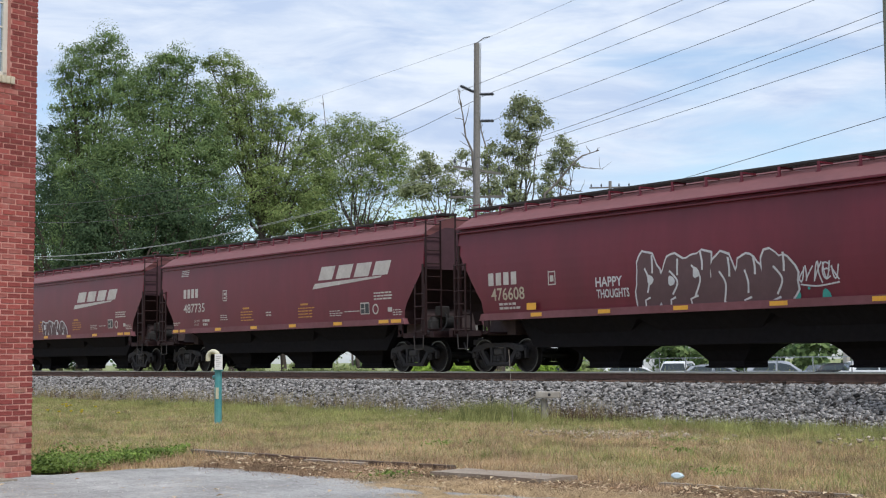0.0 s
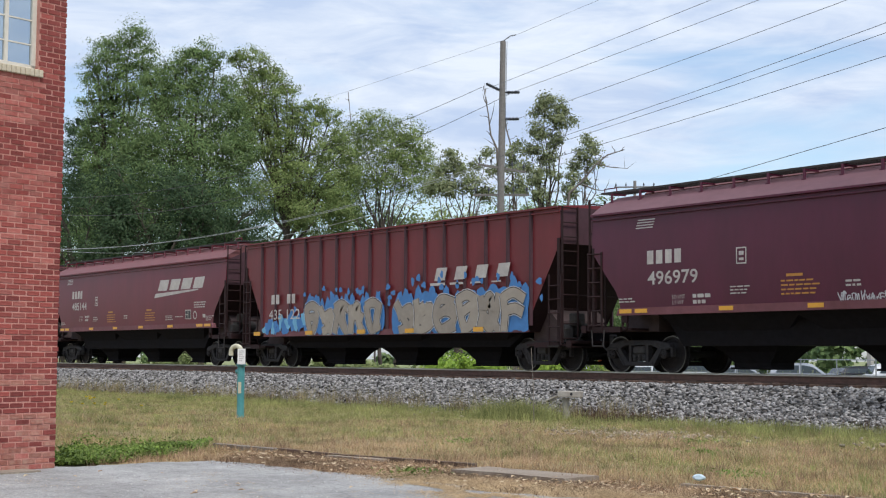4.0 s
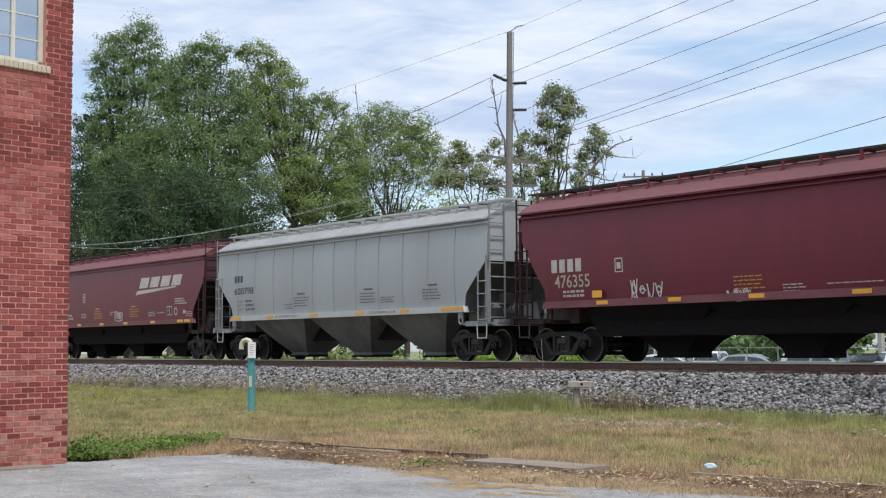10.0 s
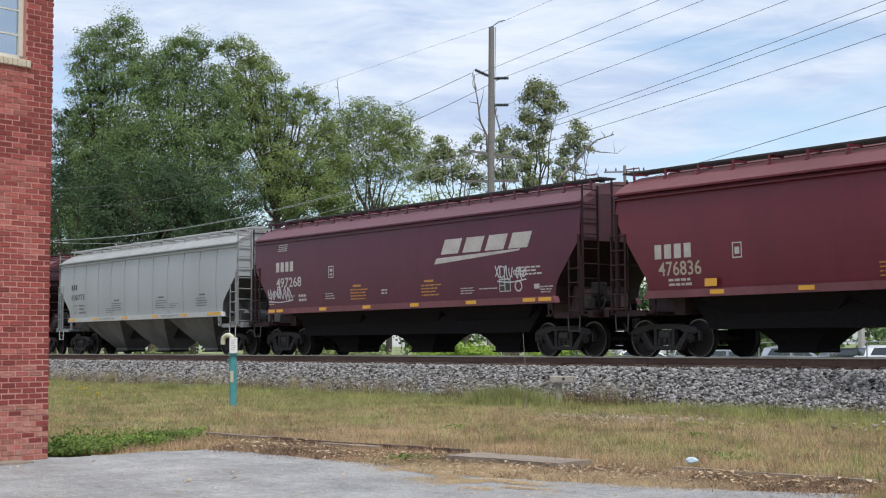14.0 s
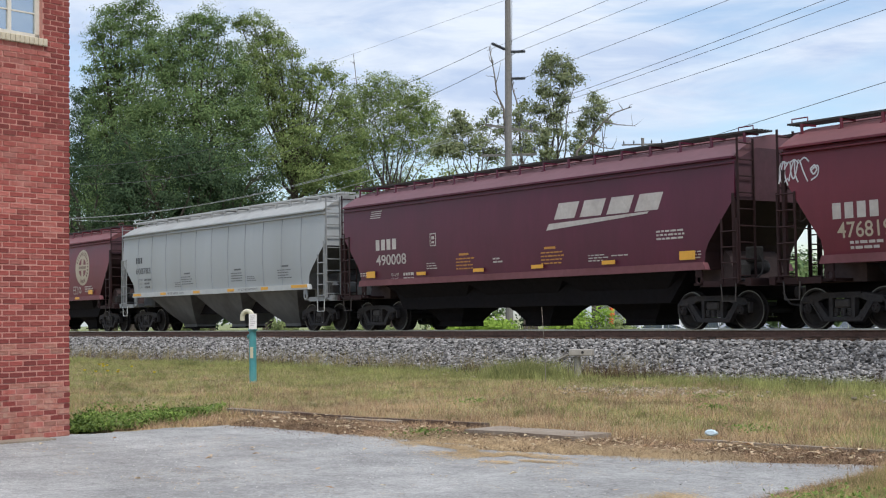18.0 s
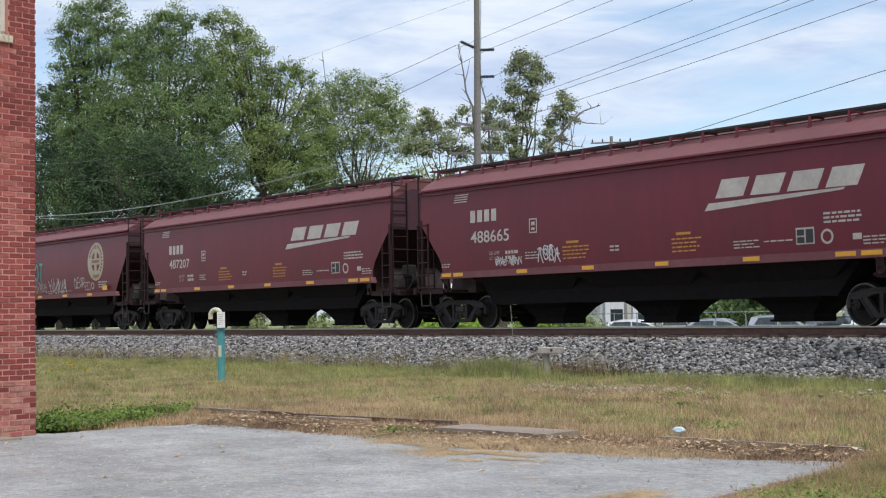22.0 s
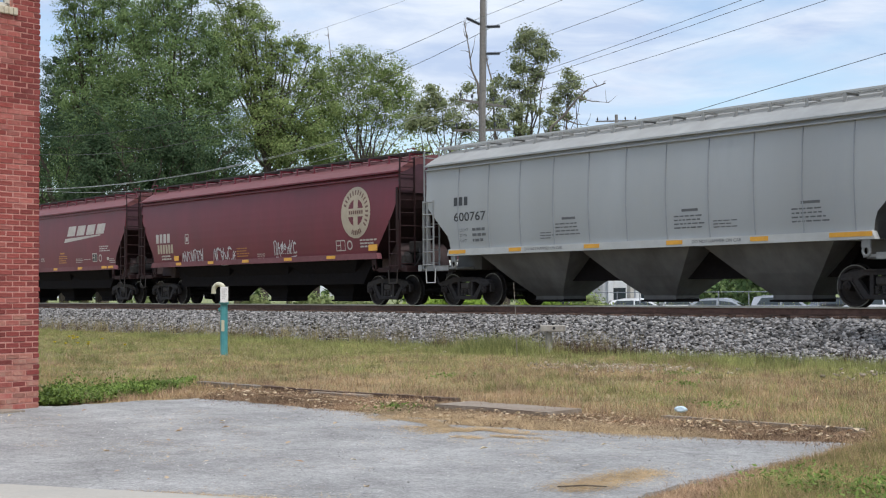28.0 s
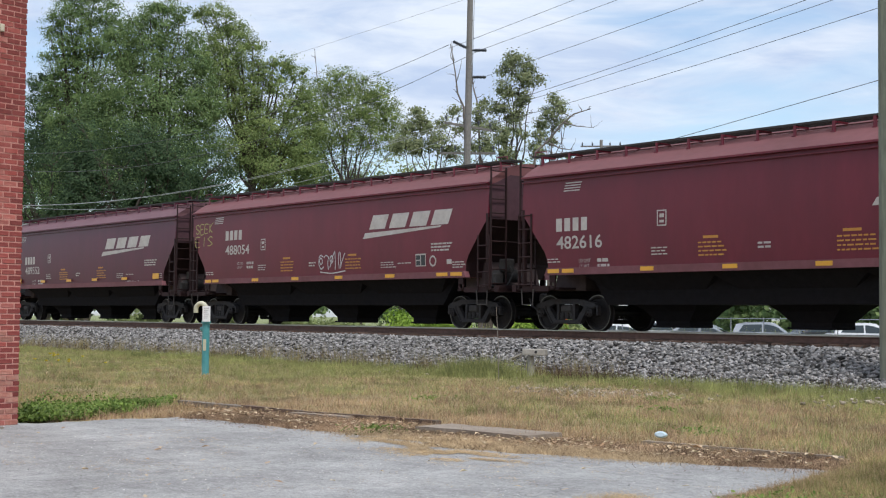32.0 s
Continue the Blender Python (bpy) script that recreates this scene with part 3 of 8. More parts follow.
core = Shape()
hole = [(WIN[0], WIN[2] - 0.02), (WIN[1], WIN[2] - 0.02), (WIN[1], WIN[3]), (WIN[0], WIN[3])]
rim = [(-9.0, -0.1), (-0.012, -0.1), (-0.012, 8.2), (-9.0, 8.2)]
core.v = [(a, y, b) for y in (0.006, 0.32) for a, b in rim + hole]
core.f = [(j, (j + 1) % 4, 4 + (j + 1) % 4, 4 + j) for j in range(4)] + [(8 + j, 12 + j, 12 + (j + 1) % 4, 8 + (j + 1) % 4) for j in range(4)] + [(j, 8 + j, 8 + (j + 1) % 4, (j + 1) % 4) for j in range(4)] + [(4 + j, 4 + (j + 1) % 4, 12 + (j + 1) % 4, 12 + j) for j in range(4)]
part("back_wall", Shape().box(-9.0, -0.012, 8.0, 8.3, -0.1, 8.2).mesh("back_wall", "brick"), building)
part("side_wall", Shape().box(-9.0, -8.7, 0.32, 8.0, -0.1, 8.2).mesh("side_wall", "brick"), building)
part("side_wall", Shape().box(-0.32, -0.012, 0.32, 8.0, -0.1, 8.2).mesh("side_wall", "brick"), building)
part("wall", core.mesh("wall", "mortar"), building, "pinkish mortar wall core")
part("flat_roof", Shape().box(-9.1, 0.1, -0.1, 8.4, 8.2, 8.4).mesh("flat_roof", "concrete"), building)
part("dark_floor", Shape().box(-8.7, -0.32, 0.32, 8.0, 3.6, 3.75).mesh("dark_floor", "tie"), building)
win = part("window", Shape().box(WIN[0], WIN[0] + 0.06, 0.07, 0.14, WIN[2], WIN[3]).box(WIN[1] - 0.06, WIN[1], 0.07, 0.14, WIN[2], WIN[3]).box(WIN[0], WIN[1], 0.07, 0.14, WIN[2], WIN[2] + 0.05).box(WIN[0], WIN[1], 0.07, 0.14, WIN[3] - 0.06, WIN[3]).mesh("window", "window_paint"), building, "cream painted wooden window frame")
part("mullion", Shape().box(-0.845, -0.795, 0.075, 0.125, WIN[2], WIN[3]).box(-1.245, -1.195, 0.075, 0.125, WIN[2], WIN[3]).mesh("mullion", "window_paint"), win)
for z in (5.29, 5.60, 5.91, 6.22, 6.5):
    part("muntin", Shape().box(WIN[0], WIN[1], 0.085, 0.115, z - 0.009, z + 0.009).mesh("muntin", "window_paint"), win)
for a, b in ((WIN[0] + 0.06, -1.245), (-1.195, -0.845), (-0.795, WIN[1] - 0.06)):
    g = part("pane", Shape().box(a, b, 0.098, 0.104, WIN[2] + 0.05, WIN[3] - 0.06).mesh("pane", "window_glass"), win, "glass pane reflecting the cloudy sky")
SILL_ME = Shape().box(-0.030, 0.030, -0.035, 0.16, 0.0, 0.095, 0.008).mesh("sill_brick", "sill_brick")
sill = part("window_sill", Shape().box(WIN[0] - 0.06, WIN[1] + 0.06, 0.0, 0.14, WIN[2] - 0.10, WIN[2] - 0.012).mesh("window_sill", "mortar"), building, "cream brick sill")
for i in range(20):
    x = WIN[1] + 0.06 - 0.035 - i * 0.066
    if x > WIN[0] - 0.06:
        part("sill_brick", SILL_ME, sill, "", pose(x, 0, WIN[2] - 0.105))
JOINT = 0.0082
BRICKS = {m: Shape().box(-BRICK_L / 2 + JOINT, BRICK_L / 2 - JOINT, -0.0, 0.05, -COURSE / 2 + JOINT, COURSE / 2 - JOINT, 0.004).mesh("brick", m) for m in ("brick", "old_brick", "dark_brick", "pale_brick")}
HALF_BRICK = Shape().box(-0.042, 0.042, 0.0, 0.05, -COURSE / 2 + JOINT, COURSE / 2 - JOINT, 0.004).mesh("brick", "dark_brick")
STUFF = {"brick": Shape(), "dark_brick": Shape(), "pale_brick": Shape(), "old_brick": Shape()}
rng = random.Random(17)


def brick_sort(x, z):
    """Which brick was laid where: dark courses, smeared and patched ones, bleached ones at the foot."""
    q = rng.random()
    if x > -0.10:
        return "dark_brick" if z > 0.7 or q < 0.4 else "old_brick"
    if z < 0.71:
        return "old_brick" if q < 0.62 else ("pale_brick" if q < 0.82 else "dark_brick")
    if z < 1.04:
        return "dark_brick" if q < 0.85 else "brick"
    if z < 1.16:
        return "old_brick" if q < 0.45 else "pale_brick"
    if z < 2.5:
        return "brick" if q < 0.66 else ("pale_brick" if q < 0.80 else "dark_brick")
    if z < 3.73:
        return "pale_brick" if q < 0.55 else "brick"
    if z < 4.25:
        return "dark_brick" if q < 0.8 else "brick"
    if z < 4.9 and x < -0.34:
        return "pale_brick" if q < 0.85 else "brick"
    return "dark_brick" if q < 0.55 else "brick"


count = 0
for c in range(118):
    z = (c + 0.5) * COURSE
    x = -BRICK_L / 2 - (0.095 if c % 2 else 0.0)
    if c % 2:
        if 0.55 < z < 3.1:
            part("brick", HALF_BRICK, building, "", pose(-0.045 + rng.uniform(-0.002, 0.006), rng.uniform(-0.004, 0.004), z))
        else:
            STUFF["dark_brick"].box(-0.087, -0.003 + rng.uniform(-0.003, 0.005), 0.0, 0.05, z - COURSE / 2 + JOINT, z + COURSE / 2 - JOINT)
    while x > -2.6:
        beside = WIN[2] - 0.12 < z < WIN[3]
        if beside and x - BRICK_L / 2 < WIN[1] + 0.005 and x + BRICK_L / 2 > WIN[0] - 0.005:
            if x + BRICK_L / 2 > WIN[1] + 0.05:
                STUFF["dark_brick"].box(WIN[1] + 0.004, x + BRICK_L / 2 - JOINT, 0.0, 0.05, z - COURSE / 2 + JOINT, z + COURSE / 2 - JOINT)
        else:
            proud, sort = rng.uniform(-0.004, 0.004), brick_sort(x, z)
            if 0.62 < z < 3.1 and x > -1.25 and count < 290:
                count += 1
                part("brick", BRICKS[sort], building, "", pose(x, proud, z + rng.uniform(-0.0015, 0.0015)))
            else:
                e0, e1 = rng.uniform(-0.002, 0.004), rng.uniform(-0.002, 0.004)
                STUFF[sort].box(x - BRICK_L / 2 + JOINT + e0, x + BRICK_L / 2 - JOINT - e1, proud, 0.05, z - COURSE / 2 + JOINT + e1 * 0.5, z + COURSE / 2 - JOINT - e0 * 0.5)
        x -= BRICK_L
for sort, words in (("brick", "red bricks of the rest of the wall"), ("dark_brick", "darker red bricks in bands and at the corner"), ("pale_brick", "red bricks smeared with pink mortar"), ("old_brick", "bleached and crumbling old bricks at the foot")):
    tagged(part("brickwork", STUFF[sort].mesh("brickwork", sort + "_stuff"), building, words), kind="stuff")


# ---------------------------------------------------------------- the train
# each car: its place along the train, kind; x is counted from the car's left end, z from the rail's top
CARS = [(-66.57, "slant"), (-48.40, "slant"), (-30.29, "round"), (-11.39, "slant"), (6.58, "ribbed"), (24.60, "slant"), (42.38, "round"), (61.09, "slant"),
        (78.83, "grey"), (96.31, "round"), (115.10, "grey"), (132.50, "slant"), (150.31, "round"), (169.07, "grey"), (186.32, "slant"), (204.22, "round"),
        (223.04, "slant"), (241.09, "slant"), (259.23, "slant"), (277.30, "slant"), (295.28, "round"), (314.03, "grey"), (331.19, "slant"), (349.10, "slant"), (367.03, "slant")]
KIND = {  # length, eave, bottom of the side, knee, start of the sill, half width
    "slant": dict(L=16.54, eave=3.97, low=1.42, knee=3.03, cut=1.00, half=1.55),
    "round": dict(L=17.31, eave=4.01, low=1.42, knee=3.42, cut=1.08, half=1.55),
    "grey": dict(L=16.11, eave=4.03, low=1.42, knee=2.88, cut=1.10, half=1.57),
    "ribbed": dict(L=16.73, eave=4.33, low=1.05, knee=3.40, cut=1.45, half=1.50),
}
WHEEL_R, AXLE = 0.457, 0.889


def travelled(t):
    return 12.631 * t - 0.3086 * t * t / 32 - 0.0056 * t ** 3 / 1024


def side_y(k, z):
    """Half width of the body at height z: the sides belly out a little."""
    if k == "ribbed":
        return 1.46
    d = KIND[k]
    mid, span = (d["eave"] + d["low"]) / 2, (d["eave"] - d["low"]) / 2
    belly = {"slant": 0.05, "round": 0.10, "grey": 0.07}[k]
    return d["half"] - belly * ((z - mid) / span) ** 2


def ends_at(k, z):
    """Where the side sheet begins and ends at height z: upright above the knee, then cut back to the sill."""
    d = KIND[k]
    L = d["L"]
    if z >= d["knee"]:
        return 0.0, L
    if k == "ribbed":
        t = (d["knee"] - z) / (d["knee"] - d["low"])
        return d["cut"] * t, L - d["cut"] * t
    foot = d["low"] + 0.5
    t = min(1.0, (d["knee"] - z) / (d["knee"] - foot))
    a = (d["cut"] - 0.08) * t + (0.08 * (foot - z) / 0.5 if z < foot else 0)
    if k == "round":
        q = (d["knee"] - z) / (d["knee"] - d["low"])
        return a, L - (d["cut"] + 0.25) * (1 - math.cos(q * math.pi / 2) ** 1.2) ** 0.9
    return a, L - a


def body_mesh(k):
    d = KIND[k]
    s = Shape()
    zs = sorted(set(np.round(np.concatenate([np.linspace(d["low"], d["knee"], 9), np.linspace(d["knee"], d["eave"], 7)]), 4)))
    rows = []
    for z in zs:
        a, b = ends_at(k, z)
        y = side_y(k, z)
        rows.append([(a, -y, z), (b, -y, z), (b, y, z), (a, y, z)])
    s.v = [p for r in rows for p in r]
    for i in range(len(rows) - 1):
        for j in range(4):
            s.f.append((i * 4 + j, i * 4 + (j + 1) % 4, i * 4 + 4 + (j + 1) % 4, i * 4 + 4 + j))
    s.f += [(3, 2, 1, 0)]
    return s


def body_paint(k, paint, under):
    """The body's mesh; its sloping ends carry dirt and end shade in a darker colour."""
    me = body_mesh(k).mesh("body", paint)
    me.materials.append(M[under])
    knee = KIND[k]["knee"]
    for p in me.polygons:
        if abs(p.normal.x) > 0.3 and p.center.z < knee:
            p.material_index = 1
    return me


def roof_mesh(k):
    d = KIND[k]
    s = Shape()
    rise = {"slant": 0.60, "round": 0.56, "grey": 0.56, "ribbed": 0.10}[k]
    w = d["half"] + 0.03
    m = 12
    for x in (-0.02, d["L"] + 0.02):
        for j in range(m + 1):
            y = -w + 2 * w * j / m
            s.v.append((x, y, d["eave"] + rise * (1 - abs(y / w) ** 2.0)))
        s.v.append((x, 0, d["eave"] - 0.02))
    q = m + 2
    for j in range(m):
        s.f.append((j, j + 1, q + j + 1, q + j))
    s.f += [tuple(range(q)), tuple(range(2 * q - 1, q - 1, -1)), (m, m + 1, q + m + 1, q + m), (m + 1, 0, q, q + m + 1)]
    return s


def roof_z(k, y):
    d = KIND[k]
    rise = {"slant": 0.60, "round": 0.56, "grey": 0.56, "ribbed": 0.10}[k]
    return d["eave"] + rise * (1 - abs(y / (d["half"] + 0.03)) ** 2)


def wheel_mesh(ws):
    """The wheelset, with a band of worn bright steel at the edge of each outer face."""
    n = len(ws.f)
    ws.lathe([(0.435, -0.8225), (WHEEL_R - 0.002, -0.8225), (WHEEL_R + 0.001, -0.800)], (0, 0, 0), "y", 28)
    me = ws.mesh("wheelset", "wheel_steel", False)
    me.materials.append(M["worn_rim"])
    for p in list(me.polygons)[n:]:
        p.material_index = 1
    return me


def truck_meshes():
    """Side frame, bolster, spring and wheelset of the two-axle truck; origin at its middle on the rail."""
    fr = Shape().prism([(-1.10, 0.60), (-1.03, 0.71), (-0.52, 0.80), (0.52, 0.80), (1.03, 0.71), (1.10, 0.60), (0.66, 0.60), (0.46, 0.68), (-0.46, 0.68), (-0.66, 0.60)], -0.08, 0.07)
    fr.box(-0.50, 0.50, -0.09, 0.08, 0.17, 0.28, 0.02).box(-0.52, 0.52, -0.11, 0.07, 0.775, 0.805)
    for q in (-1, 1):
        flip = lambda pts: [(q * a, b) for a, b in pts]
        fr.prism(flip([(0.84, 0.62), (0.66, 0.62), (0.37, 0.27), (0.46, 0.18), (0.52, 0.19)]), -0.075, 0.06)
        fr.prism(flip([(0.84, 0.62), (0.80, 0.62), (0.48, 0.18), (0.53, 0.18)]), -0.105, -0.07)
        fr.box(min(q * 0.245, q * 0.335), max(q * 0.245, q * 0.335), -0.085, 0.06, 0.26, 0.70)
        fr.box(min(q * 0.62, q * 0.715), max(q * 0.62, q * 0.715), -0.07, 0.06, 0.37, 0.62, 0.015)
        fr.box(min(q * 1.06, q * 1.14), max(q * 1.06, q * 1.14), -0.07, 0.06, 0.39, 0.64, 0.015)
        fr.box(min(q * 0.74, q * 1.04), max(q * 0.74, q * 1.04), -0.10, 0.07, 0.565, 0.63, 0.015)
    bo = Shape().box(-0.2, 0.2, -1.10, 1.10, 0.46, 0.66, 0.04).lathe([(0.0, 0.66), (0.22, 0.66), (0.22, 0.80), (0.0, 0.80)], (0, 0, 0), "z", 14)
    sp = Shape()
    for dx in (0.0,):
        sp.lathe([(0.06, 0.29), (0.075, 0.31), (0.06, 0.33), (0.075, 0.35), (0.06, 0.37), (0.075, 0.39), (0.06, 0.41), (0.075, 0.43), (0.06, 0.46)], (dx, -0.02, 0), "z", 8)
    ws = Shape()
    for side in (-1, 1):
        y = side * 0.7535
        prof = [(0.10, -0.09), (0.13, -0.09), (0.30, -0.03), (0.37, -0.03), (0.39, -0.068), (WHEEL_R, -0.068), (WHEEL_R, 0.04), (WHEEL_R + 0.026, 0.052), (WHEEL_R + 0.026, 0.072), (0.39, 0.072), (0.37, 0.03), (0.28, 0.0), (0.13, 0.09), (0.10, 0.09)]
        ws.lathe([(r, -side * a * -1 if side > 0 else a) for r, a in prof], (0, y, 0), "y", 28)
        ws.lathe([(0.0, side * 1.14), (0.05, side * 1.14), (0.11, side * 1.12), (0.11, side * 0.92), (0.08, side * 0.90)], (0, 0, 0), "y", 14)
        for j in range(3):
            a = 2 * math.pi * j / 3
            ws.box(0.06 * math.cos(a) - 0.016, 0.06 * math.cos(a) + 0.016, min(side * 1.135, side * 1.165), max(side * 1.135, side * 1.165), 0.06 * math.sin(a) - 0.016, 0.06 * math.sin(a) + 0.016)
    ws.tube([(0, -0.95, 0), (0, 0.95, 0)], 0.085, 12)
    return fr.mesh("side_frame", "frame_steel"), bo.mesh("bolster", "dark_steel"), sp.mesh("springs", "dark_steel"), wheel_mesh(ws)


FRAME_ME, BOLSTER_ME, SPRING_ME, WHEELSET_ME = truck_meshes()
FRONT_SETS, REAR_SETS = [], []
CACHE = {}


def shared(key, build):
    if key not in CACHE:
        CACHE[key] = build()
    return CACHE[key]


def truck(parent, x):
    t = part("truck", Shape().box(-0.16, 0.16, -0.5, 0.5, 0.30, 0.46, 0.03).mesh("truck", "dark_steel") if "truck" not in CACHE else CACHE["truck"], parent, "", pose(x, 0, 0))
    CACHE["truck"] = t.data
    for side in (-1, 1):
        part("side_frame", FRAME_ME, t, "", pose(0, side * 1.0, 0, 0, 0, 0 if side < 0 else 180))
        for dx in (-0.17, 0.0, 0.17):
            part("spring", SPRING_ME, t, "", pose(dx, side * 1.0, 0))
    part("bolster", BOLSTER_ME, t)
    for dx, sets in ((-AXLE, FRONT_SETS), (AXLE, REAR_SETS)):
        sets.append(part("wheelset", WHEELSET_ME, t, "", pose(dx, 0, WHEEL_R)))
    return t


def bay(k, cx, top_w, z_top, bottom_w, z_bot):
    """One hopper bay: a funnel down to its outlet gate."""
    s = Shape()
    lv = [(top_w / 2, 1.36, z_top), (0.98, 0.70, 0.66), (0.80, 0.54, 0.52), (bottom_w / 2, 0.42, 0.27), (bottom_w / 2, 0.42, z_bot)]
    if k == "grey":
        lv[1:3] = [(1.12, 0.86, 0.76), (0.78, 0.62, 0.48)]
    for hx, hy, z in lv:
        s.v += [(cx - hx, -hy, z), (cx + hx, -hy, z), (cx + hx, hy, z), (cx - hx, hy, z)]
    for i in range(4):
        for j in range(4):
            s.f.append((i * 4 + j, i * 4 + (j + 1) % 4, i * 4 + 4 + (j + 1) % 4, i * 4 + 4 + j))
    s.f += [(0, 1, 2, 3), (16, 17, 18, 19)]
    return s


def gate(cx, z):
    s = Shape().box(cx - 0.56, cx + 0.56, -0.42, 0.42, z - 0.06, z + 0.02, 0.02)
    s.tube([(cx - 0.6, -0.46, z - 0.03), (cx + 0.6, -0.46, z - 0.03)], 0.025)
    return s


def ladder(x0, x1, y0, y1, z0, z1, step=0.38, r=0.018, rail_w=0.055):
    s = Shape()
    for x, y in ((x0, y0), (x1, y1)):
        s.box(x - rail_w / 2, x + rail_w / 2, y - 0.012, y + 0.012, z0, z1)
    z = z0 + 0.12
    while z < z1:
        s.tube([(x0, y0 - 0.02, z), (x1, y1 - 0.02, z)], r, 5)
        z += step
    return s




def running_board(L, y0, y1, z):
    """Open steel grating: bearer bars along, cross strips between."""
    s = Shape()
    n = 6
    for i in range(n):
        y = y0 + (y1 - y0) * i / (n - 1)
        s.box(-0.25, L + 0.25, y - 0.012, y + 0.012, z, z + 0.045)
    x = -0.2
    while x < L + 0.2:
        s.box(x - 0.02, x + 0.02, y0, y1, z + 0.002, z + 0.038)
        x += 0.16
    return s


def roof_bracket(k, x, y0, y1, z):
    zr = roof_z(k, y0) - 0.02
    return Shape().box(x - 0.035, x + 0.035, y0 - 0.012, y0 + 0.012, zr, z).box(x - 0.02, x + 0.02, y0, y1, z - 0.04, z).box(x - 0.05, x + 0.05, y0 - 0.05, y0 + 0.06, zr, zr + 0.02)


def end_loop(x, y, z):
    """Bent handhold at the end of the roof walk."""
    return Shape().tube([(x - 0.22, y, z), (x - 0.22, y, z + 0.10), (x + 0.22, y, z + 0.10), (x + 0.22, y, z)], 0.016, 5)


def tow_loop(x, y):
    s = Shape().box(x - 0.10, x + 0.10, y - 0.03, y + 0.03, 1.24, 1.42)
    n = 14
    prof = [(x + 0.085 * math.cos(2 * math.pi * i / n), 1.17 + 0.10 * math.sin(2 * math.pi * i / n)) for i in range(n + 1)]
    s.tube([(a, y, b) for a, b in prof], 0.032, 6, False)
    return s


def flat_part(name, parent, k, verts, faces, mat, proud=0.006, label="", side=-1):
    """Paint on the car's side: points in x, z laid on its belly."""
    vs = [(q[0], side * (side_y(k, min(max(q[1], KIND[k]["low"]), KIND[k]["eave"])) + proud + (q[2] if len(q) > 2 else 0.0)), q[1]) for q in verts]
    return part(name, mesh_of(name, vs, faces, mat), parent, label)


def bars(rows):
    """Small lines of lettering too fine to read: plain bars (x, z, length, height)."""
    v, f = [], []
    for x, z, l, h in rows:
        n = len(v)
        v += [(x, z), (x + l, z), (x + l, z + h), (x, z + h)]
        f.append((n, n + 1, n + 2, n + 3))
    return v, f


def text_block(x, z, width, lines, gap, h, rng):
    rows = []
    for i in range(lines):
        a = x
        while a < x + width * rng.uniform(0.8, 1.0):
            l = rng.uniform(0.07, 0.2)
            rows.append((a, z - i * gap, l, h))
            a += l + 0.035
    return rows


def frame_box(x, z, w, h, t):
    return bars([(x, z, w, t), (x, z + h - t, w, t), (x, z + t, t, h - 2 * t), (x + w - t, z + t, t, h - 2 * t)])


def ring(x, z, r0, r1, a0=0, a1=360, n=48, steps=4):
    v, f = [], []
    for i in range(n + 1):
        a = radians(a0 + (a1 - a0) * i / n)
        for j in range(steps + 1):
            r = r0 + (r1 - r0) * j / steps
            v.append((x + r * math.cos(a), z + r * math.sin(a)))
    q = steps + 1
    for i in range(n):
        for j in range(steps):
            f.append((i * q + j, i * q + j + 1, i * q + q + j + 1, i * q + q + j))
    return v, f


def spots(car, k, rows, mat):
    """Round dabs of spray paint (x, z, rx, rz), each its own."""
    for x, z, rx, rz in rows:
        flat_part("graffiti_dab", car, k, *blob(x, z, rx, rz, random.Random(int(x * 100)), 14, 0.1, 0.2), mat, 0.014)


def slant_emblem(car, k, x, z):
    """The maker's mark as plain slanted blocks over a tapering stroke."""
    em = flat_part("emblem", car, k, [(x - 0.02, z - 0.27), (x + 1.9, z - 0.17), (x + 3.75, z - 0.07), (x + 3.8, z - 0.02), (x + 1.9, z - 0.06), (x + 0.10, z - 0.10)], [(0, 1, 4, 5), (1, 2, 3, 4)], "white_paint", 0.006, "off-white tapering stroke of the emblem")
    for i in range(4):
        a = x + 0.30 + i * 1.0
        v = [(a, z), (a + 0.80, z), (a + 0.80 + 0.10, z + 0.21), (a + 0.80 + 0.19, z + 0.42), (a + 0.19, z + 0.42), (a + 0.10, z + 0.21)]
        f = [(0, 1, 2, 5), (5, 2, 3, 4)]
        flat_part("emblem_block", em, k, v, f, "white_paint", 0.006)
    return em


def mark_blocks(x, z, w, h, n):
    """Reporting mark as plain blocks of its size."""
    rows = []
    c = w / n
    for i in range(n):
        a = x + i * c
        rows += [(a, z, c * 0.70, h)]
    return bars(rows)


def ribbon(points, w):
    v, f = [], []
    for i, p in enumerate(points):
        a, b = points[max(i - 1, 0)], points[min(i + 1, len(points) - 1)]
        dx, dz = b[0] - a[0], b[1] - a[1]
        d = math.hypot(dx, dz) or 1
        v += [(p[0] - dz / d * w / 2, p[1] + dx / d * w / 2), (p[0] + dz / d * w / 2, p[1] - dx / d * w / 2)]
    for i in range(len(points) - 1):
        f.append((2 * i, 2 * i + 1, 2 * i + 3, 2 * i + 2))
    return v, f


def merge(lists, lift=0.0002):
    """Joins flat shapes; each lies a hair above the one before, as coats of paint do."""
    v, f = [], []
    for i, (a, b) in enumerate(lists):
        n = len(v)
        v += [(q[0], q[1], (q[2] if len(q) > 2 else 0.0) + i * lift) for q in a]
        f += [tuple(i + n for i in q) for q in b]
    return v, f


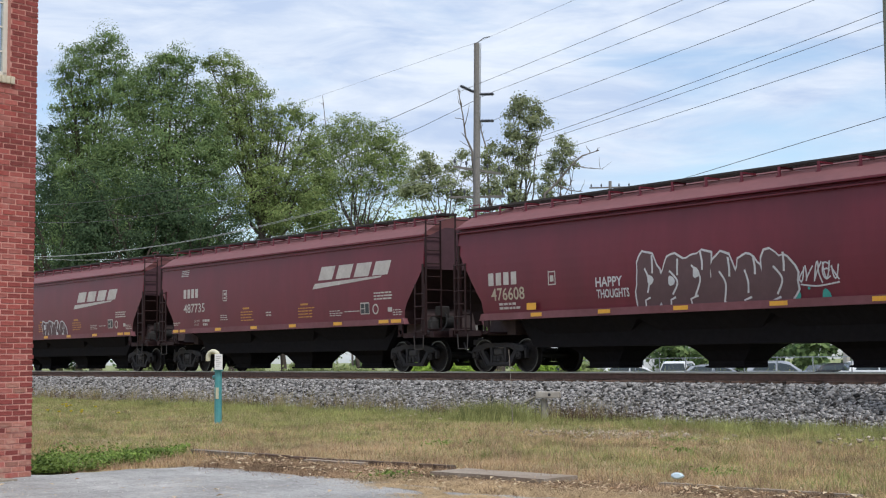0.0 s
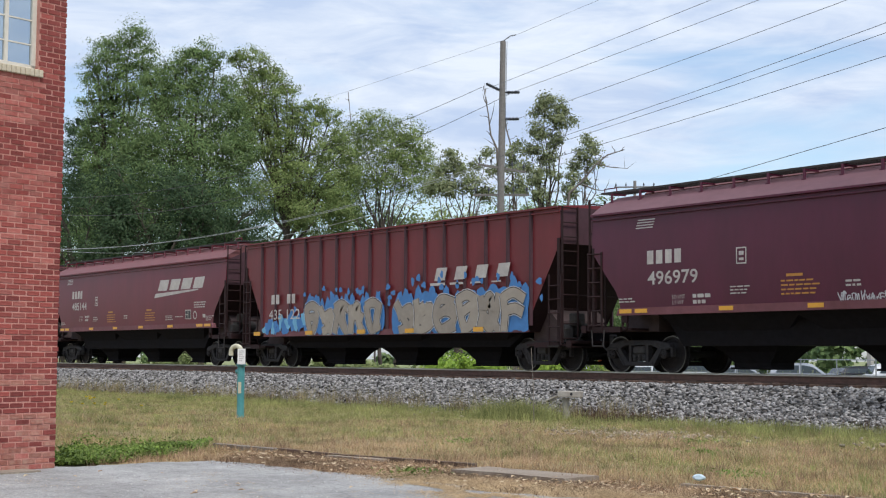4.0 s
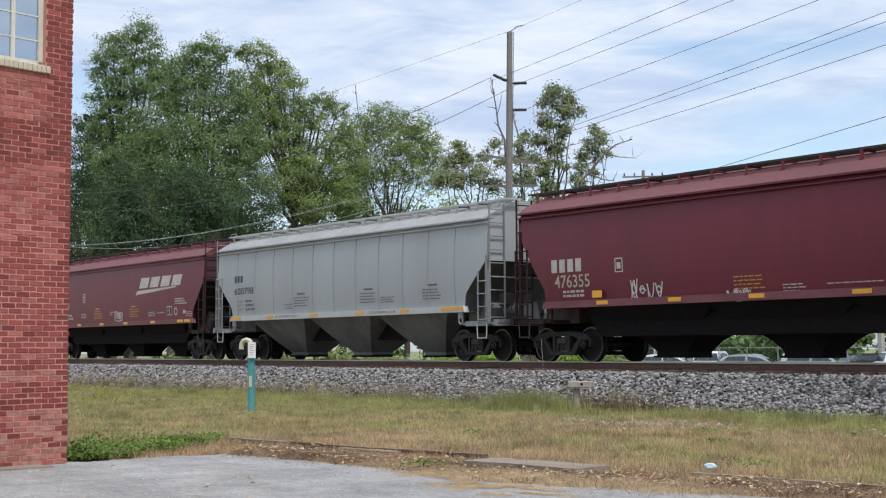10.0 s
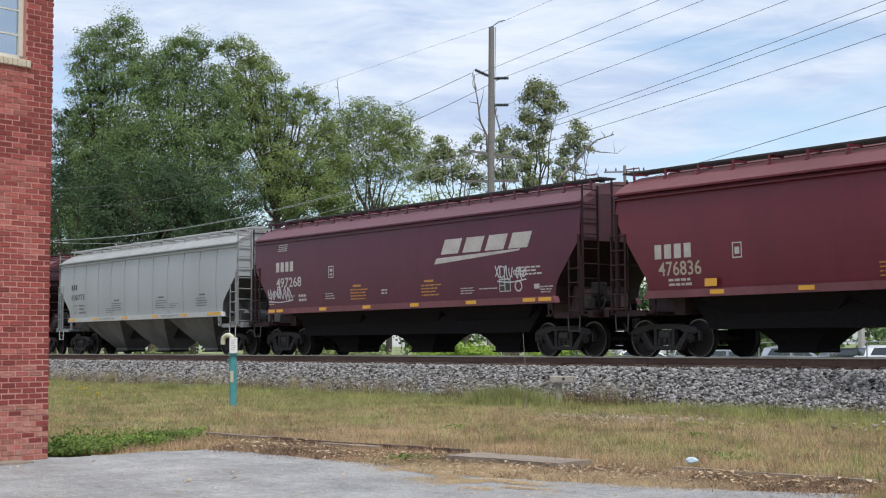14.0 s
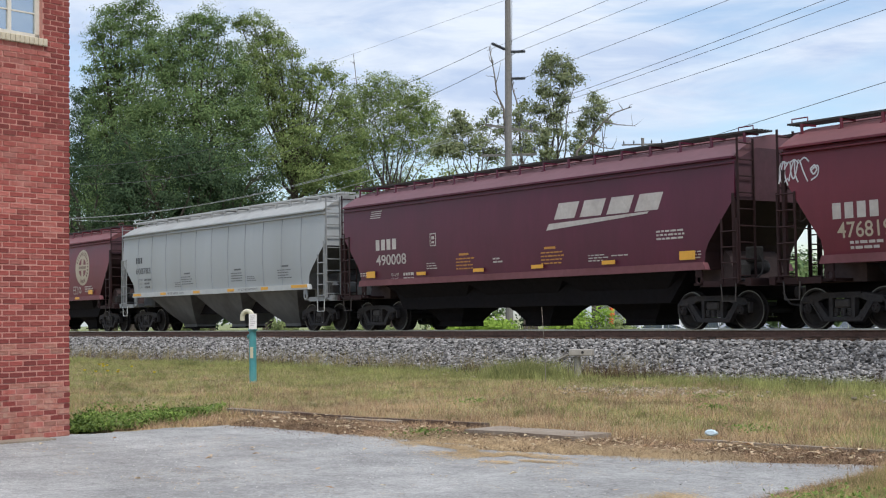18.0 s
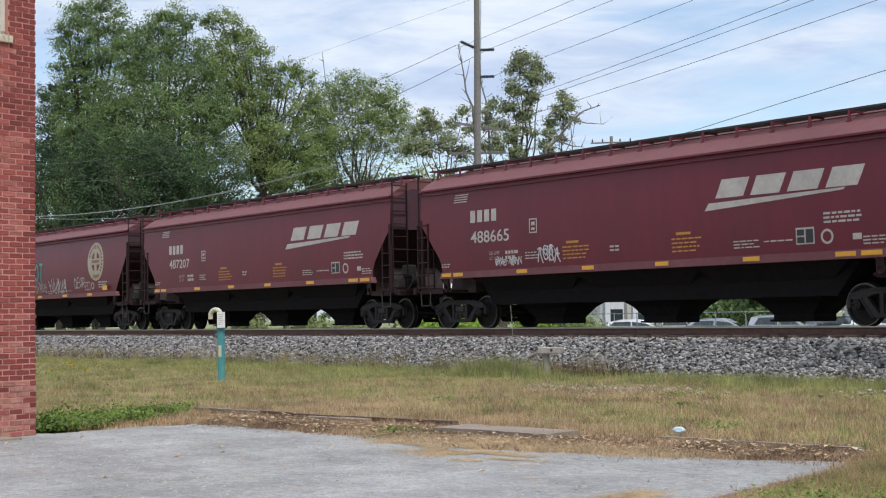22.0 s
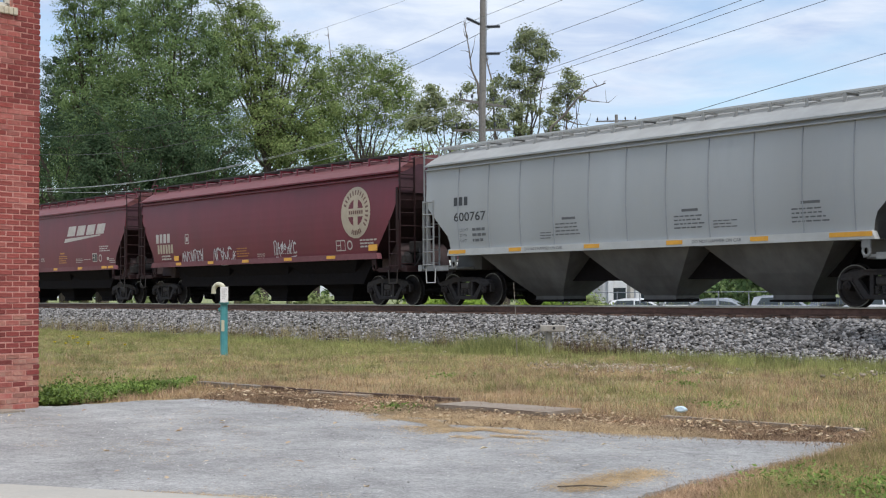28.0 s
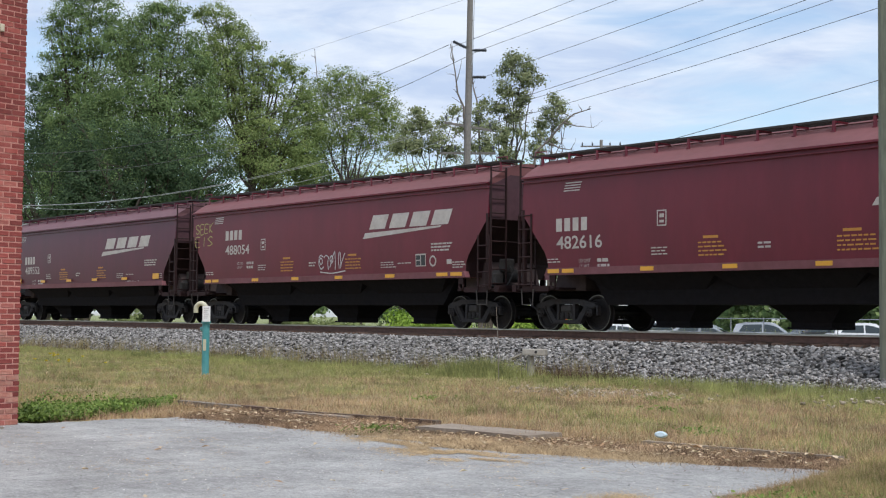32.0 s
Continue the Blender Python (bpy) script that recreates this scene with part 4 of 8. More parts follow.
def curve(points, n=7):
    """A smooth line through the points."""
    out_pts = []
    p = [points[0], *points, points[-1]]
    for i in range(1, len(p) - 2):
        for j in range(n):
            t = j / n
            out_pts.append(tuple(0.5 * ((2 * p[i][c]) + (p[i + 1][c] - p[i - 1][c]) * t + (2 * p[i - 1][c] - 5 * p[i][c] + 4 * p[i + 1][c] - p[i + 2][c]) * t * t + (3 * p[i][c] - p[i - 1][c] - 3 * p[i + 1][c] + p[i + 2][c]) * t ** 3) for c in (0, 1)))
    return out_pts + [points[-1]]


STROKES = [  # strokes of one sprayed sign within a unit cell; they spell nothing
    [(0.15, 0.0), (0.2, 0.5), (0.12, 1.0)], [(0.8, 0.05), (0.7, 0.5), (0.85, 0.95)], [(0.1, 0.9), (0.5, 1.05), (0.9, 0.85)], [(0.15, 0.1), (0.5, 0.55), (0.9, 0.95)],
    [(0.1, 0.95), (0.5, 0.4), (0.85, 0.0)], [(0.2, 0.5), (0.75, 0.75), (0.8, 0.3), (0.25, 0.05)], [(0.85, 0.85), (0.3, 0.95), (0.1, 0.45), (0.4, 0.05), (0.9, 0.2)], [(0.2, 0.55), (0.55, 0.62), (0.85, 0.5)],
    [(0.15, 1.0), (0.3, 0.35), (0.5, 0.1), (0.7, 0.4), (0.85, 1.05)], [(0.1, 0.0), (0.35, 0.8), (0.55, 0.95), (0.6, 0.4), (0.9, -0.1)], [(0.5, 0.8), (0.2, 0.6), (0.45, 0.35), (0.7, 0.55), (0.5, 0.8)]]


def scrawl(x0, x1, z0, z1, count, width, rng):
    """A quick sprayed tag: overlapping strokes on a rising line, some with an underline."""
    h, c = z1 - z0, (x1 - x0) / count
    lines = []
    for i in range(count):
        k, up = rng.uniform(0.75, 1.05), rng.uniform(0.0, 0.15)
        for st in rng.sample(STROKES, rng.choice((2, 2, 3))):
            lines.append(ribbon(curve([(x0 + (i + a * 1.15) * c, z0 + h * (up + b * k * 0.85)) for a, b in st], 5), width))
    if rng.random() < 0.5:
        lines.append(ribbon(curve([(x0 + 0.1, z0 - 0.02), ((x0 + x1) / 2, z0 - 0.07), (x1, z0 - 0.01)]), width))
    return merge(lines)


def blob(cx, cz, rx, rz, rng, n=22, rough=0.12, square=0.5):
    pts = []
    ph = rng.uniform(0, 6)
    for i in range(n):
        a = 2 * math.pi * i / n
        c, s = math.cos(a), math.sin(a)
        k = (abs(c) ** 4 + abs(s) ** 4) ** -0.25
        k = 1 + (k - 1) * square
        k *= 1 + rough * math.sin(3 * a + ph) + rng.uniform(-rough, rough) * 0.5
        pts.append((cx + rx * c * k, cz + rz * s * k))
    return [(cx, cz), *pts], [(0, i + 1, (i + 1) % n + 1) for i in range(n)]


def spray_piece(car, k, x0, x1, z0, z1, count, fills, edge, halo, rng, inner=None, halo_grow=0.22, proud=0.006):
    """Big bubble-shaped graffiti: a ragged halo, dark edges, filled shapes and highlights."""
    cw, h, cz = (x1 - x0) / count, z1 - z0, (z0 + z1) / 2
    halos, edges, inside, cuts = [], [], [], []
    shapes = []
    for i in range(count):
        cx = x0 + (i + 0.5) * cw
        up = rng.uniform(-0.06, 0.10) * h
        shapes.append((cx + rng.uniform(-0.05, 0.05), cz + up, cw * rng.uniform(0.52, 0.62), h * rng.uniform(0.40, 0.48), rng.randrange(9999)))
    for cx, z, rx, rz, sd in shapes:
        if halo:
            halos.append(blob(cx, z, rx + halo_grow, rz + halo_grow * 0.8, random.Random(sd), 26, 0.22, 0.4))
            for _ in range(4):
                halos.append(blob(cx + rng.uniform(-rx, rx), z + rz + rng.uniform(0.12, 0.3) * (0.5 + halo_grow), 0.07, 0.10, rng, 9, 0.2, 0))
        edges.append(blob(cx, z, rx + 0.045, rz + 0.045, random.Random(sd), 26, 0.14, 0.7))
        inside.append(blob(cx, z, rx, rz, random.Random(sd), 26, 0.14, 0.7))
        cuts.append(ribbon(curve([(cx - rx * 0.25, z + rz * 0.55), (cx + rx * rng.uniform(-0.2, 0.3), z + rz * 0.1), (cx - rx * 0.1, z - rz * rng.uniform(0.3, 0.7))]), 0.05))
        lean = rng.uniform(-0.15, 0.15) * rx
        cuts.append(ribbon([(cx + rx * 0.35, z + rz * 1.0), (cx + rx * 0.32 + lean, z + rz * 0.62), (cx + rx * 0.3 + lean, z + rz * 0.35)], 0.055))
        cuts.append(ribbon([(cx - rx * 0.3, z - rz * 1.0), (cx - rx * 0.26 - lean, z - rz * 0.6), (cx + rx * 0.1, z - rz * 0.5)], 0.05))
        if rng.random() < 0.6:
            cuts.append(blob(cx + rx * rng.uniform(-0.2, 0.3), z + rz * rng.uniform(-0.4, 0.4), 0.10, 0.12, rng, 10, 0.15, 0.4))
    clampz = lambda q: ([(p[0], min(max(p[1], KIND[k]["low"] + 0.005), KIND[k]["eave"]), *p[2:]) for p in q[0]], q[1])
    if halo:
        flat_part("graffiti_halo", car, k, *clampz(merge(halos)), halo, proud, "sprayed halo of the graffiti")
    for j, (e_, i_) in enumerate(zip(edges, inside)):
        shape = flat_part("graffiti_shape", car, k, *clampz(e_), edge, proud + 0.011 + 0.0006 * j, "sprayed outline of a bubble shape")
        flat_part("graffiti_fill", shape, k, *clampz(i_), fills[j % len(fills)], proud + 0.0165 + 0.0006 * j, "sprayed fill")
    flat_part("graffiti_line", car, k, *clampz(merge(cuts)), inner or edge, proud + 0.022, "inner strokes of the graffiti")


GLYPHS = {  # strokes of block capitals on a grid 4 wide and 6 high
    "C": "45-26-05-01-20-41", "D": "00-06-25-43-41-20-00", "E": "46-06-00-40 03-33", "F": "00-06-46 03-33", "H": "00-06 40-46 03-43", "I": "20-26", "K": "00-06 46-03-40",
    "L": "06-00-40", "T": "20-26 06-46", "N": "00-06-40-46", "O": "20-02-04-26-44-42-20", "P": "00-06-36-45-33-03", "R": "00-06-36-45-33-03 13-40", "S": "45-26-05-04-42-41-20-01", "V": "06-20-46", "Y": "06-23-46 23-20"}


def hand_letters(text, x0, x1, z0, z1, width, rng):
    """Capitals sprayed by hand: each stroke a ribbon, none quite straight."""
    lines, c, h = [], (x1 - x0) / len(text), z1 - z0
    for i, ch in enumerate(text):
        up, lean = rng.uniform(-0.05, 0.08) * h, rng.uniform(-0.02, 0.10)
        for stroke in GLYPHS[ch].split():
            pts = [(x0 + c * (i + 0.12 + 0.18 * int(q[0]) + lean * int(q[1]) / 6) + rng.uniform(-0.02, 0.02), z0 + up + h * int(q[1]) / 6 + rng.uniform(-0.02, 0.02)) for q in stroke.split("-")]
            lines.append(ribbon(curve(pts, 4), width))
    return merge(lines)


def letter_piece(car, k, x0, x1, z0, z1, count, fills, edge, shine, halo, thick, rng, proud, spikes):
    """Big angular graffiti: interlocked strokes in a bright edge, a dark outline and a fill, over a ragged splash."""
    c, h = (x1 - x0) / count, z1 - z0
    top = lambda q: ([(p[0], min(max(p[1], KIND[k]["low"] + 0.005), KIND[k]["eave"]), *p[2:]) for p in q[0]], q[1])
    splash = []
    for i in range(count * 3):
        cx = x0 + (i + 0.5) * c / 3
        splash.append(blob(cx, z0 + h * rng.uniform(0.40, 0.62), c * 0.30, h * rng.uniform(0.50, 0.66), rng, 16, 0.2, 0.3))
        a = radians(rng.uniform(55, 125) if 1 < i < count * 3 - 3 else rng.uniform(5, 60) if i > count else rng.uniform(120, 175))
        r0, r1 = h * 0.52, h * rng.uniform(0.72, 0.95)
        if spikes:
            px, pz = cx + r0 * math.cos(a), z0 + h * 0.5 + r0 * math.sin(a)
            qx, qz = cx + r1 * math.cos(a), z0 + h * 0.5 + r1 * math.sin(a)
            nx, nz = -math.sin(a) * 0.16, math.cos(a) * 0.16
            splash.append(([(px - nx, pz - nz), (px + nx, pz + nz), (qx + nx * 0.3, qz + nz * 0.3), (qx - nx * 0.3, qz - nz * 0.3)], [(0, 1, 2, 3)]))
        splash.append(blob(cx + r1 * 1.05 * math.cos(a), z0 + h * 0.5 + r1 * 1.05 * math.sin(a), rng.uniform(0.06, 0.13), rng.uniform(0.07, 0.14), rng, 10, 0.2, 0))
    flat_part("graffiti_halo", car, k, *top(merge(splash)), halo, proud, "ragged splash of paint behind the graffiti")
    for i in range(count):
        sets = rng.sample(STROKES, 3)
        lines = [curve([(x0 + c * (i + 0.5 + (a - 0.5) * 1.15), z0 + h * (0.08 + b * 0.84)) for a, b in st], 4) for st in sets]
        lift = proud + 0.016 + 0.004 * i
        shape = flat_part("graffiti_shape", car, k, *top(merge([ribbon(q, thick + 0.09) for q in lines])), shine, lift, "sprayed bright edge of a letter shape")
        flat_part("graffiti_outline", shape, k, *top(merge([ribbon(q, thick + 0.05) for q in lines])), edge, lift + 0.0012, "sprayed dark outline")
        flat_part("graffiti_fill", shape, k, *top(merge([ribbon(q, thick) for q in lines])), fills[i % len(fills)], lift + 0.0024, "sprayed fill")


for nm, col in (("spray_white", (0.58, 0.58, 0.60)), ("spray_grey", (0.36, 0.34, 0.36)), ("spray_blue", (0.055, 0.20, 0.48)), ("spray_sky", (0.16, 0.42, 0.62)), ("spray_cream", (0.56, 0.55, 0.47)), ("spray_tan", (0.31, 0.265, 0.22)), ("spray_sand", (0.36, 0.31, 0.255)),
                ("spray_teal", (0.05, 0.36, 0.31)), ("spray_navy", (0.010, 0.011, 0.028)), ("spray_yellow", (0.40, 0.36, 0.13)), ("spray_black", (0.02, 0.018, 0.022)), ("spray_brown", (0.10, 0.045, 0.045)), ("emblem_ink", (0.14, 0.075, 0.06)), ("spray_dust", (0.105, 0.055, 0.062)), ("spray_pale", (0.30, 0.50, 0.58)), ("sign_white", (0.7, 0.7, 0.7)), ("pale_emblem", (0.43, 0.365, 0.28)), ("faded_emblem", (0.29, 0.215, 0.175))):
    M[nm] = material(nm, col, 0.6, 0, 0.10, 6.0, 2.0, 0.0, tuple(c * 0.8 for c in col), 0.5)


def decorate(i, car, k, number, rng):
    d = KIND[k]
    L, low = d["L"], d["low"]
    sill_y = d["half"] + 0.036
    ink = "black_paint" if k == "grey" else "white_paint"

    def tape(x, w, z=None, h=0.10):
        z = low + 0.04 if z is None else z
        key = ("tape", k, round(w, 2), round(h, 2))
        me = shared(key, lambda: Shape().box(0, w, -0.003, 0.003, 0, h).mesh("reflector", "yellow_tape"))
        part("reflector", me, car, "", pose(x, -sill_y, z))
    if k == "slant":
        if i in (14, 22):
            for x, w, h in ((1.39, 0.48, 0.20), (4.1, 0.46, 0.10), (6.85, 0.48, 0.10), (9.4, 0.48, 0.10), (12.15, 0.48, 0.10), (14.83, 0.5, 0.21)):
                tape(x, w, low + 0.24, h)
        else:
            for x, w in ((1.02, 0.42), (1.55, 0.42), (4.25, 0.42), (6.75, 0.42), (9.25, 0.42), (11.9, 0.46), (14.35, 0.5), (14.98, 0.5)):
                tape(x, w)
        mx_, mz_, nz_, ex_ = PLACES.get(i, (1.48, 2.87, 2.33, 10.8))
        slant_emblem(car, k, ex_ + 0.02, 2.92)
        flat_part("reporting_mark", car, k, *mark_blocks(mx_, mz_, 1.2, 0.33, 4), "white_paint")
        if number:
            flat_part("car_number", car, k, *letters(number, 0.33, mx_ + 0.01, nz_, 1.62, 0.012), "white_paint")
        else:
            flat_part("car_number", car, k, *mark_blocks(mx_, nz_, 1.6, 0.33, 6), "white_paint")
        flat_part("load_limit", car, k, *merge([letters("LD LMT", 0.085, mx_ + 0.8, nz_ - 0.35), letters("LT WT", 0.085, mx_ + 0.8, nz_ - 0.49), bars(text_block(mx_ + 1.45, nz_ - 0.35, 0.45, 2, 0.14, 0.085, rng))]), "white_paint")
        flat_part("stripes", car, k, *bars([(1.55 + 0.02 * j, 3.52 + 0.065 * j, 0.58, 0.028) for j in range(4)]), "white_paint")
        flat_part("lube_plate", car, k, *merge([frame_box(4.75, 2.50, 0.30, 0.38, 0.03), bars([(4.83, 2.58, 0.14, 0.06), (4.83, 2.70, 0.14, 0.09)])]), "white_paint")
        for x in (6.0, 9.75):
            flat_part("notice", car, k, *bars([(x + 0.15, 2.16, 0.45, 0.06), *text_block(x, 2.05, 0.85, 4, 0.095, 0.035, rng)]), "gold_paint", 0.006, "gold lettering too small to read")
        rows = text_block(4.55, 1.98, 0.5, 3, 0.075, 0.028, rng) + text_block(7.7, 1.98, 0.3, 2, 0.09, 0.045, rng) + text_block(11.6, 1.90, 0.65, 3, 0.07, 0.028, rng) + text_block(12.45, 1.86, 0.75, 1, 0.07, 0.028, rng) + text_block(14.05, 2.36, 0.95, 3, 0.09, 0.045, rng) + text_block(15.0, 1.83, 0.5, 3, 0.07, 0.03, rng) + text_block(0.95, 1.80, 0.45, 2, 0.07, 0.03, rng)
        tagged(flat_part("small_lettering", car, k, *bars(rows), "white_paint"), kind="stuff")
        if i not in (14, 22):
            flat_part("inspection_panel", car, k, *bars([(13.32, 1.76, 0.48, 0.36)]), "white_paint")
            flat_part("panel_field", car, k, *bars([(13.35, 1.79, 0.19, 0.13), (13.35, 1.95, 0.19, 0.13), (13.58, 1.79, 0.19, 0.29)]), "black_paint", 0.010)
            flat_part("round_stencil", car, k, *ring(14.12, 1.90, 0.11, 0.16, n=20, steps=1), "white_paint")
            flat_part("plate", car, k, *bars([(14.75, 1.80, 0.22, 0.13)]), "white_paint")
    elif k == "round":
        cx_ = ROUND_AT.get(i, 14.28)
        tone = "faded_emblem" if i == 6 else "pale_emblem"
        for x, w in ((3.1, 0.42), (5.6, 0.42), (8.1, 0.45), (10.9, 0.48), (13.5, 0.5)):
            tape(x, w)
        tape(2.95 if i != 6 else 0.95, 0.36, low + 0.22, 0.18)
        tape(cx_ + 0.75, 0.46, low + 0.24, 0.19)
        flat_part("emblem", car, k, *merge([ring(cx_, 2.87, 0.42, 0.80), ring(cx_, 2.87, 0.0, 0.06)]), tone, 0.006, "round cream emblem with a cross")
        flat_part("emblem_cross", car, k, *bars([(cx_ - 0.12, 2.87 - 0.42 + 0.12 * j, 0.24, 0.12) for j in range(7)] + [(cx_ - 0.42, 2.87 - 0.13, 0.30, 0.26), (cx_ + 0.12, 2.87 - 0.13, 0.30, 0.26)]), tone, 0.008)
        tick = []
        for j in range(22):
            a = radians(155 - j * 13.0) if j < 16 else radians(250 + (j - 16) * 8.5)
            tick.append(ring(cx_, 2.87, 0.55, 0.70, math.degrees(a), math.degrees(a) + (5.5 if j < 16 else 5), 1, 2))
        flat_part("emblem_lettering", car, k, *merge([*tick, bars([(cx_ - 0.36 + 0.115 * j, 2.82, 0.075, 0.11) for j in range(7)])]), "emblem_ink", 0.011, "brown bars where the emblem is lettered")["kind"] = "stuff"
        flat_part("reporting_mark", car, k, *mark_blocks(1.35, 2.34, 1.25, 0.34, 4), "white_paint")
        flat_part("car_number", car, k, *(letters(number, 0.34, 1.45, 1.93, 1.35, 0.010) if number else mark_blocks(1.45, 1.93, 1.35, 0.34, 6)), "pale_emblem")
        flat_part("lube_plate", car, k, *merge([frame_box(3.75, 2.25, 0.28, 0.36, 0.03), bars([(3.82, 2.34, 0.14, 0.16)])]), "white_paint")
        rows = text_block(1.75, 1.80, 0.8, 2, 0.11, 0.06, rng) + text_block(9.0, 1.72, 0.5, 3, 0.07, 0.025, rng) + text_block(cx_ + 0.2, 1.98, 0.9, 3, 0.1, 0.05, rng) + text_block(10.2, 1.70, 1.4, 1, 0.07, 0.025, rng)
        tagged(flat_part("small_lettering", car, k, *bars(rows), "white_paint"), kind="stuff")
        flat_part("notice", car, k, *bars(text_block(7.6, 1.95, 0.8, 4, 0.09, 0.03, rng)), "gold_paint")
        flat_part("inspection_panel", car, k, *merge([frame_box(cx_ - 1.15, 1.70, 0.52, 0.34, 0.03), bars([(cx_ - 0.91, 1.72, 0.03, 0.30), (cx_ - 1.13, 1.86, 0.24, 0.03)])]), "white_paint")
        flat_part("round_stencil", car, k, *ring(cx_ - 0.38, 1.87, 0.10, 0.15, n=20, steps=1), "white_paint")
    elif k == "ribbed":
        for x in (0.75, 4.2, 7.3, 9.9, 13.2):
            part("reflector", shared("ribbed_tape", lambda: Shape().box(0, 0.45, -0.003, 0.003, 0, 0.13).mesh("reflector", "yellow_tape")), car, "", pose(x, -1.572, low + 0.03))
    elif k == "grey":
        for x, w in ((1.1, 0.75), (3.7, 0.5), (6.6, 0.55), (9.4, 0.5), (11.9, 0.5)):
            tape(x, w)
        tape(14.0, 1.05, low + 0.05, 0.10)
        flat_part("reporting_mark", car, k, *mark_blocks(1.30, 2.80, 0.68, 0.24, 3), "black_paint")
        if number:
            flat_part("car_number", car, k, *letters(number, 0.25, 1.30, 2.36, 1.40, 0.010), "black_paint")
        flat_part("load_limit", car, k, *merge([letters("LD LMT", 0.075, 1.55, 2.08), letters("LT WT", 0.075, 1.55, 1.93), letters("CU FT", 0.075, 1.55, 1.78), bars(text_block(2.1, 2.08, 0.5, 3, 0.15, 0.075, rng))]), "faded_ink")
        rows = []
        for x in (5.5, 9.6, 13.0):
            rows += [(x + 0.25, 2.22, 0.5, 0.06), *text_block(x, 2.10, 0.9, 4, 0.09, 0.032, rng)]
        rows += text_block(4.9, 1.90, 0.5, 3, 0.07, 0.025, rng) + text_block(10.8, 1.95, 0.6, 3, 0.07, 0.025, rng)
        tagged(flat_part("small_lettering", car, k, *bars(rows), "faded_ink", 0.006, "faded black lettering too small to read"), kind="stuff")
        for x in (4.35, 10.2):
            v, f = letters("DO NOT HAMMER ON CAR", 0.075, x, low + 0.05, 1.45)
            part("sill_lettering", mesh_of("sill_lettering", [(a, -sill_y, b) for a, b in v], f, "faded_ink"), car, "black words on the white sill")


def ladders_and_steps(car, k, trim):
    d = KIND[k]
    L, half, low, eave = d["L"], d["half"], d["low"], d["eave"]
    zt = eave + (0.42 if k != "ribbed" else 0.0)
    for s in (-1, 1):
        y = s * (half + 0.01)
        for end in (0, 1):
            a, b = (-0.12, 0.36) if end == 0 else (L - 0.40, L + 0.06)
            top = 3.02 if (end == 0) else 2.55
            part("side_ladder", shared((k, "sl", s, end, trim), lambda: ladder(a, b, y, y, low - 0.36, top, 0.36).mesh("side_ladder", trim)), car)
            ex = -0.10 if end == 0 else L + 0.10
            y0, y1 = s * (half - 0.02), s * (half - 0.56)
            part("end_ladder", shared((k, "el", s, end, trim), lambda: ladder(ex, ex, y0, y1, low - 0.30, zt, 0.38).mesh("end_ladder", trim)), car)
            part("corner_post", shared((k, "cp", s, end, trim), lambda: Shape().box(*((0.0, 0.09) if end == 0 else (L - 0.09, L)), min(s * half, s * (half - 0.09)), max(s * half, s * (half - 0.09)), low - 0.3, d["knee"] + 0.1).mesh("corner_post", trim)), car)
            st = (0.0, 0.45) if end == 0 else (L - 0.45, L)
            part("stirrup_step", shared((k, "step", s, end), lambda: Shape().tube([(st[0], y, low - 0.36), (st[0] + 0.03, y, 0.66), (st[1] - 0.03, y, 0.66), (st[1], y, low - 0.36)], 0.018, 5).mesh("stirrup_step", "light_grey_paint" if k == "grey" else "dark_steel")), car)
            tx = d["cut"] + 0.15 if end == 0 else L - d["cut"] - 0.15
            part("tow_loop", shared((k, "tow", s, end, trim), lambda: tow_loop(tx, s * (half - 0.03)).mesh("tow_loop", trim)), car)


def end_gear(car, k, trim):
    """Brake gear that stands on the platform of the near end."""
    L, low = KIND[k]["L"], KIND[k]["low"]
    g = part("air_reservoir", shared((k, "res"), lambda: Shape().lathe([(0.0, -0.45), (0.16, -0.42), (0.19, -0.30), (0.19, 0.30), (0.16, 0.42), (0.0, 0.45)], (L - 0.35, -0.55, low + 0.05), "y", 14).mesh("air_reservoir", "dark_steel" if k != "grey" else "shaded_grey_trim", True)), car)
    part("brake_valve", shared((k, "valve"), lambda: Shape().box(L - 0.25, L + 0.05, -0.95, -0.62, low + 0.15, low + 0.50, 0.03).box(L - 0.30, L - 0.1, -1.2, -0.9, low - 0.2, low + 0.1, 0.03).mesh("brake_valve", "dark_steel")), car)
    part("brake_pipe", shared((k, "pipe"), lambda: Shape().tube(curve3([(L + 0.05, -0.8, low + 0.3), (L + 0.25, -0.9, low + 0.05), (L + 0.2, -1.1, low - 0.25), (L - 0.4, -1.2, low - 0.22)]), 0.02, 5).mesh("brake_pipe", "dark_steel")), car)
    part("air_hose", shared((k, "hose"), lambda: Shape().tube(curve3([(L + 0.35, -0.35, 0.85), (L + 0.55, -0.38, 0.6), (L + 0.8, -0.3, 0.55)]), 0.025, 6).mesh("air_hose", "dark_steel")), car)
    part("hand_brake_wheel", shared((k, "wheel"), lambda: Shape().lathe([(0.25, 0.0), (0.27, 0.015), (0.25, 0.03), (0.23, 0.015), (0.25, 0.0)], (L + 0.15, 0.55, low + 1.35), "x", 18).tube([(L + 0.16, 0.30, low + 1.35), (L + 0.16, 0.80, low + 1.35)], 0.015, 5).tube([(L + 0.16, 0.55, low + 1.1), (L + 0.16, 0.55, low + 1.6)], 0.015, 5).mesh("hand_brake_wheel", trim)), car)
    for x in (-0.12, L + 0.12):
        part("cross_rail", shared(("xr", trim), lambda: Shape().tube([(0, -1.45, 0), (0, 1.45, 0)], 0.018, 5).mesh("cross_rail", trim)), car, "", pose(x, 0, low + 0.95))
    return g


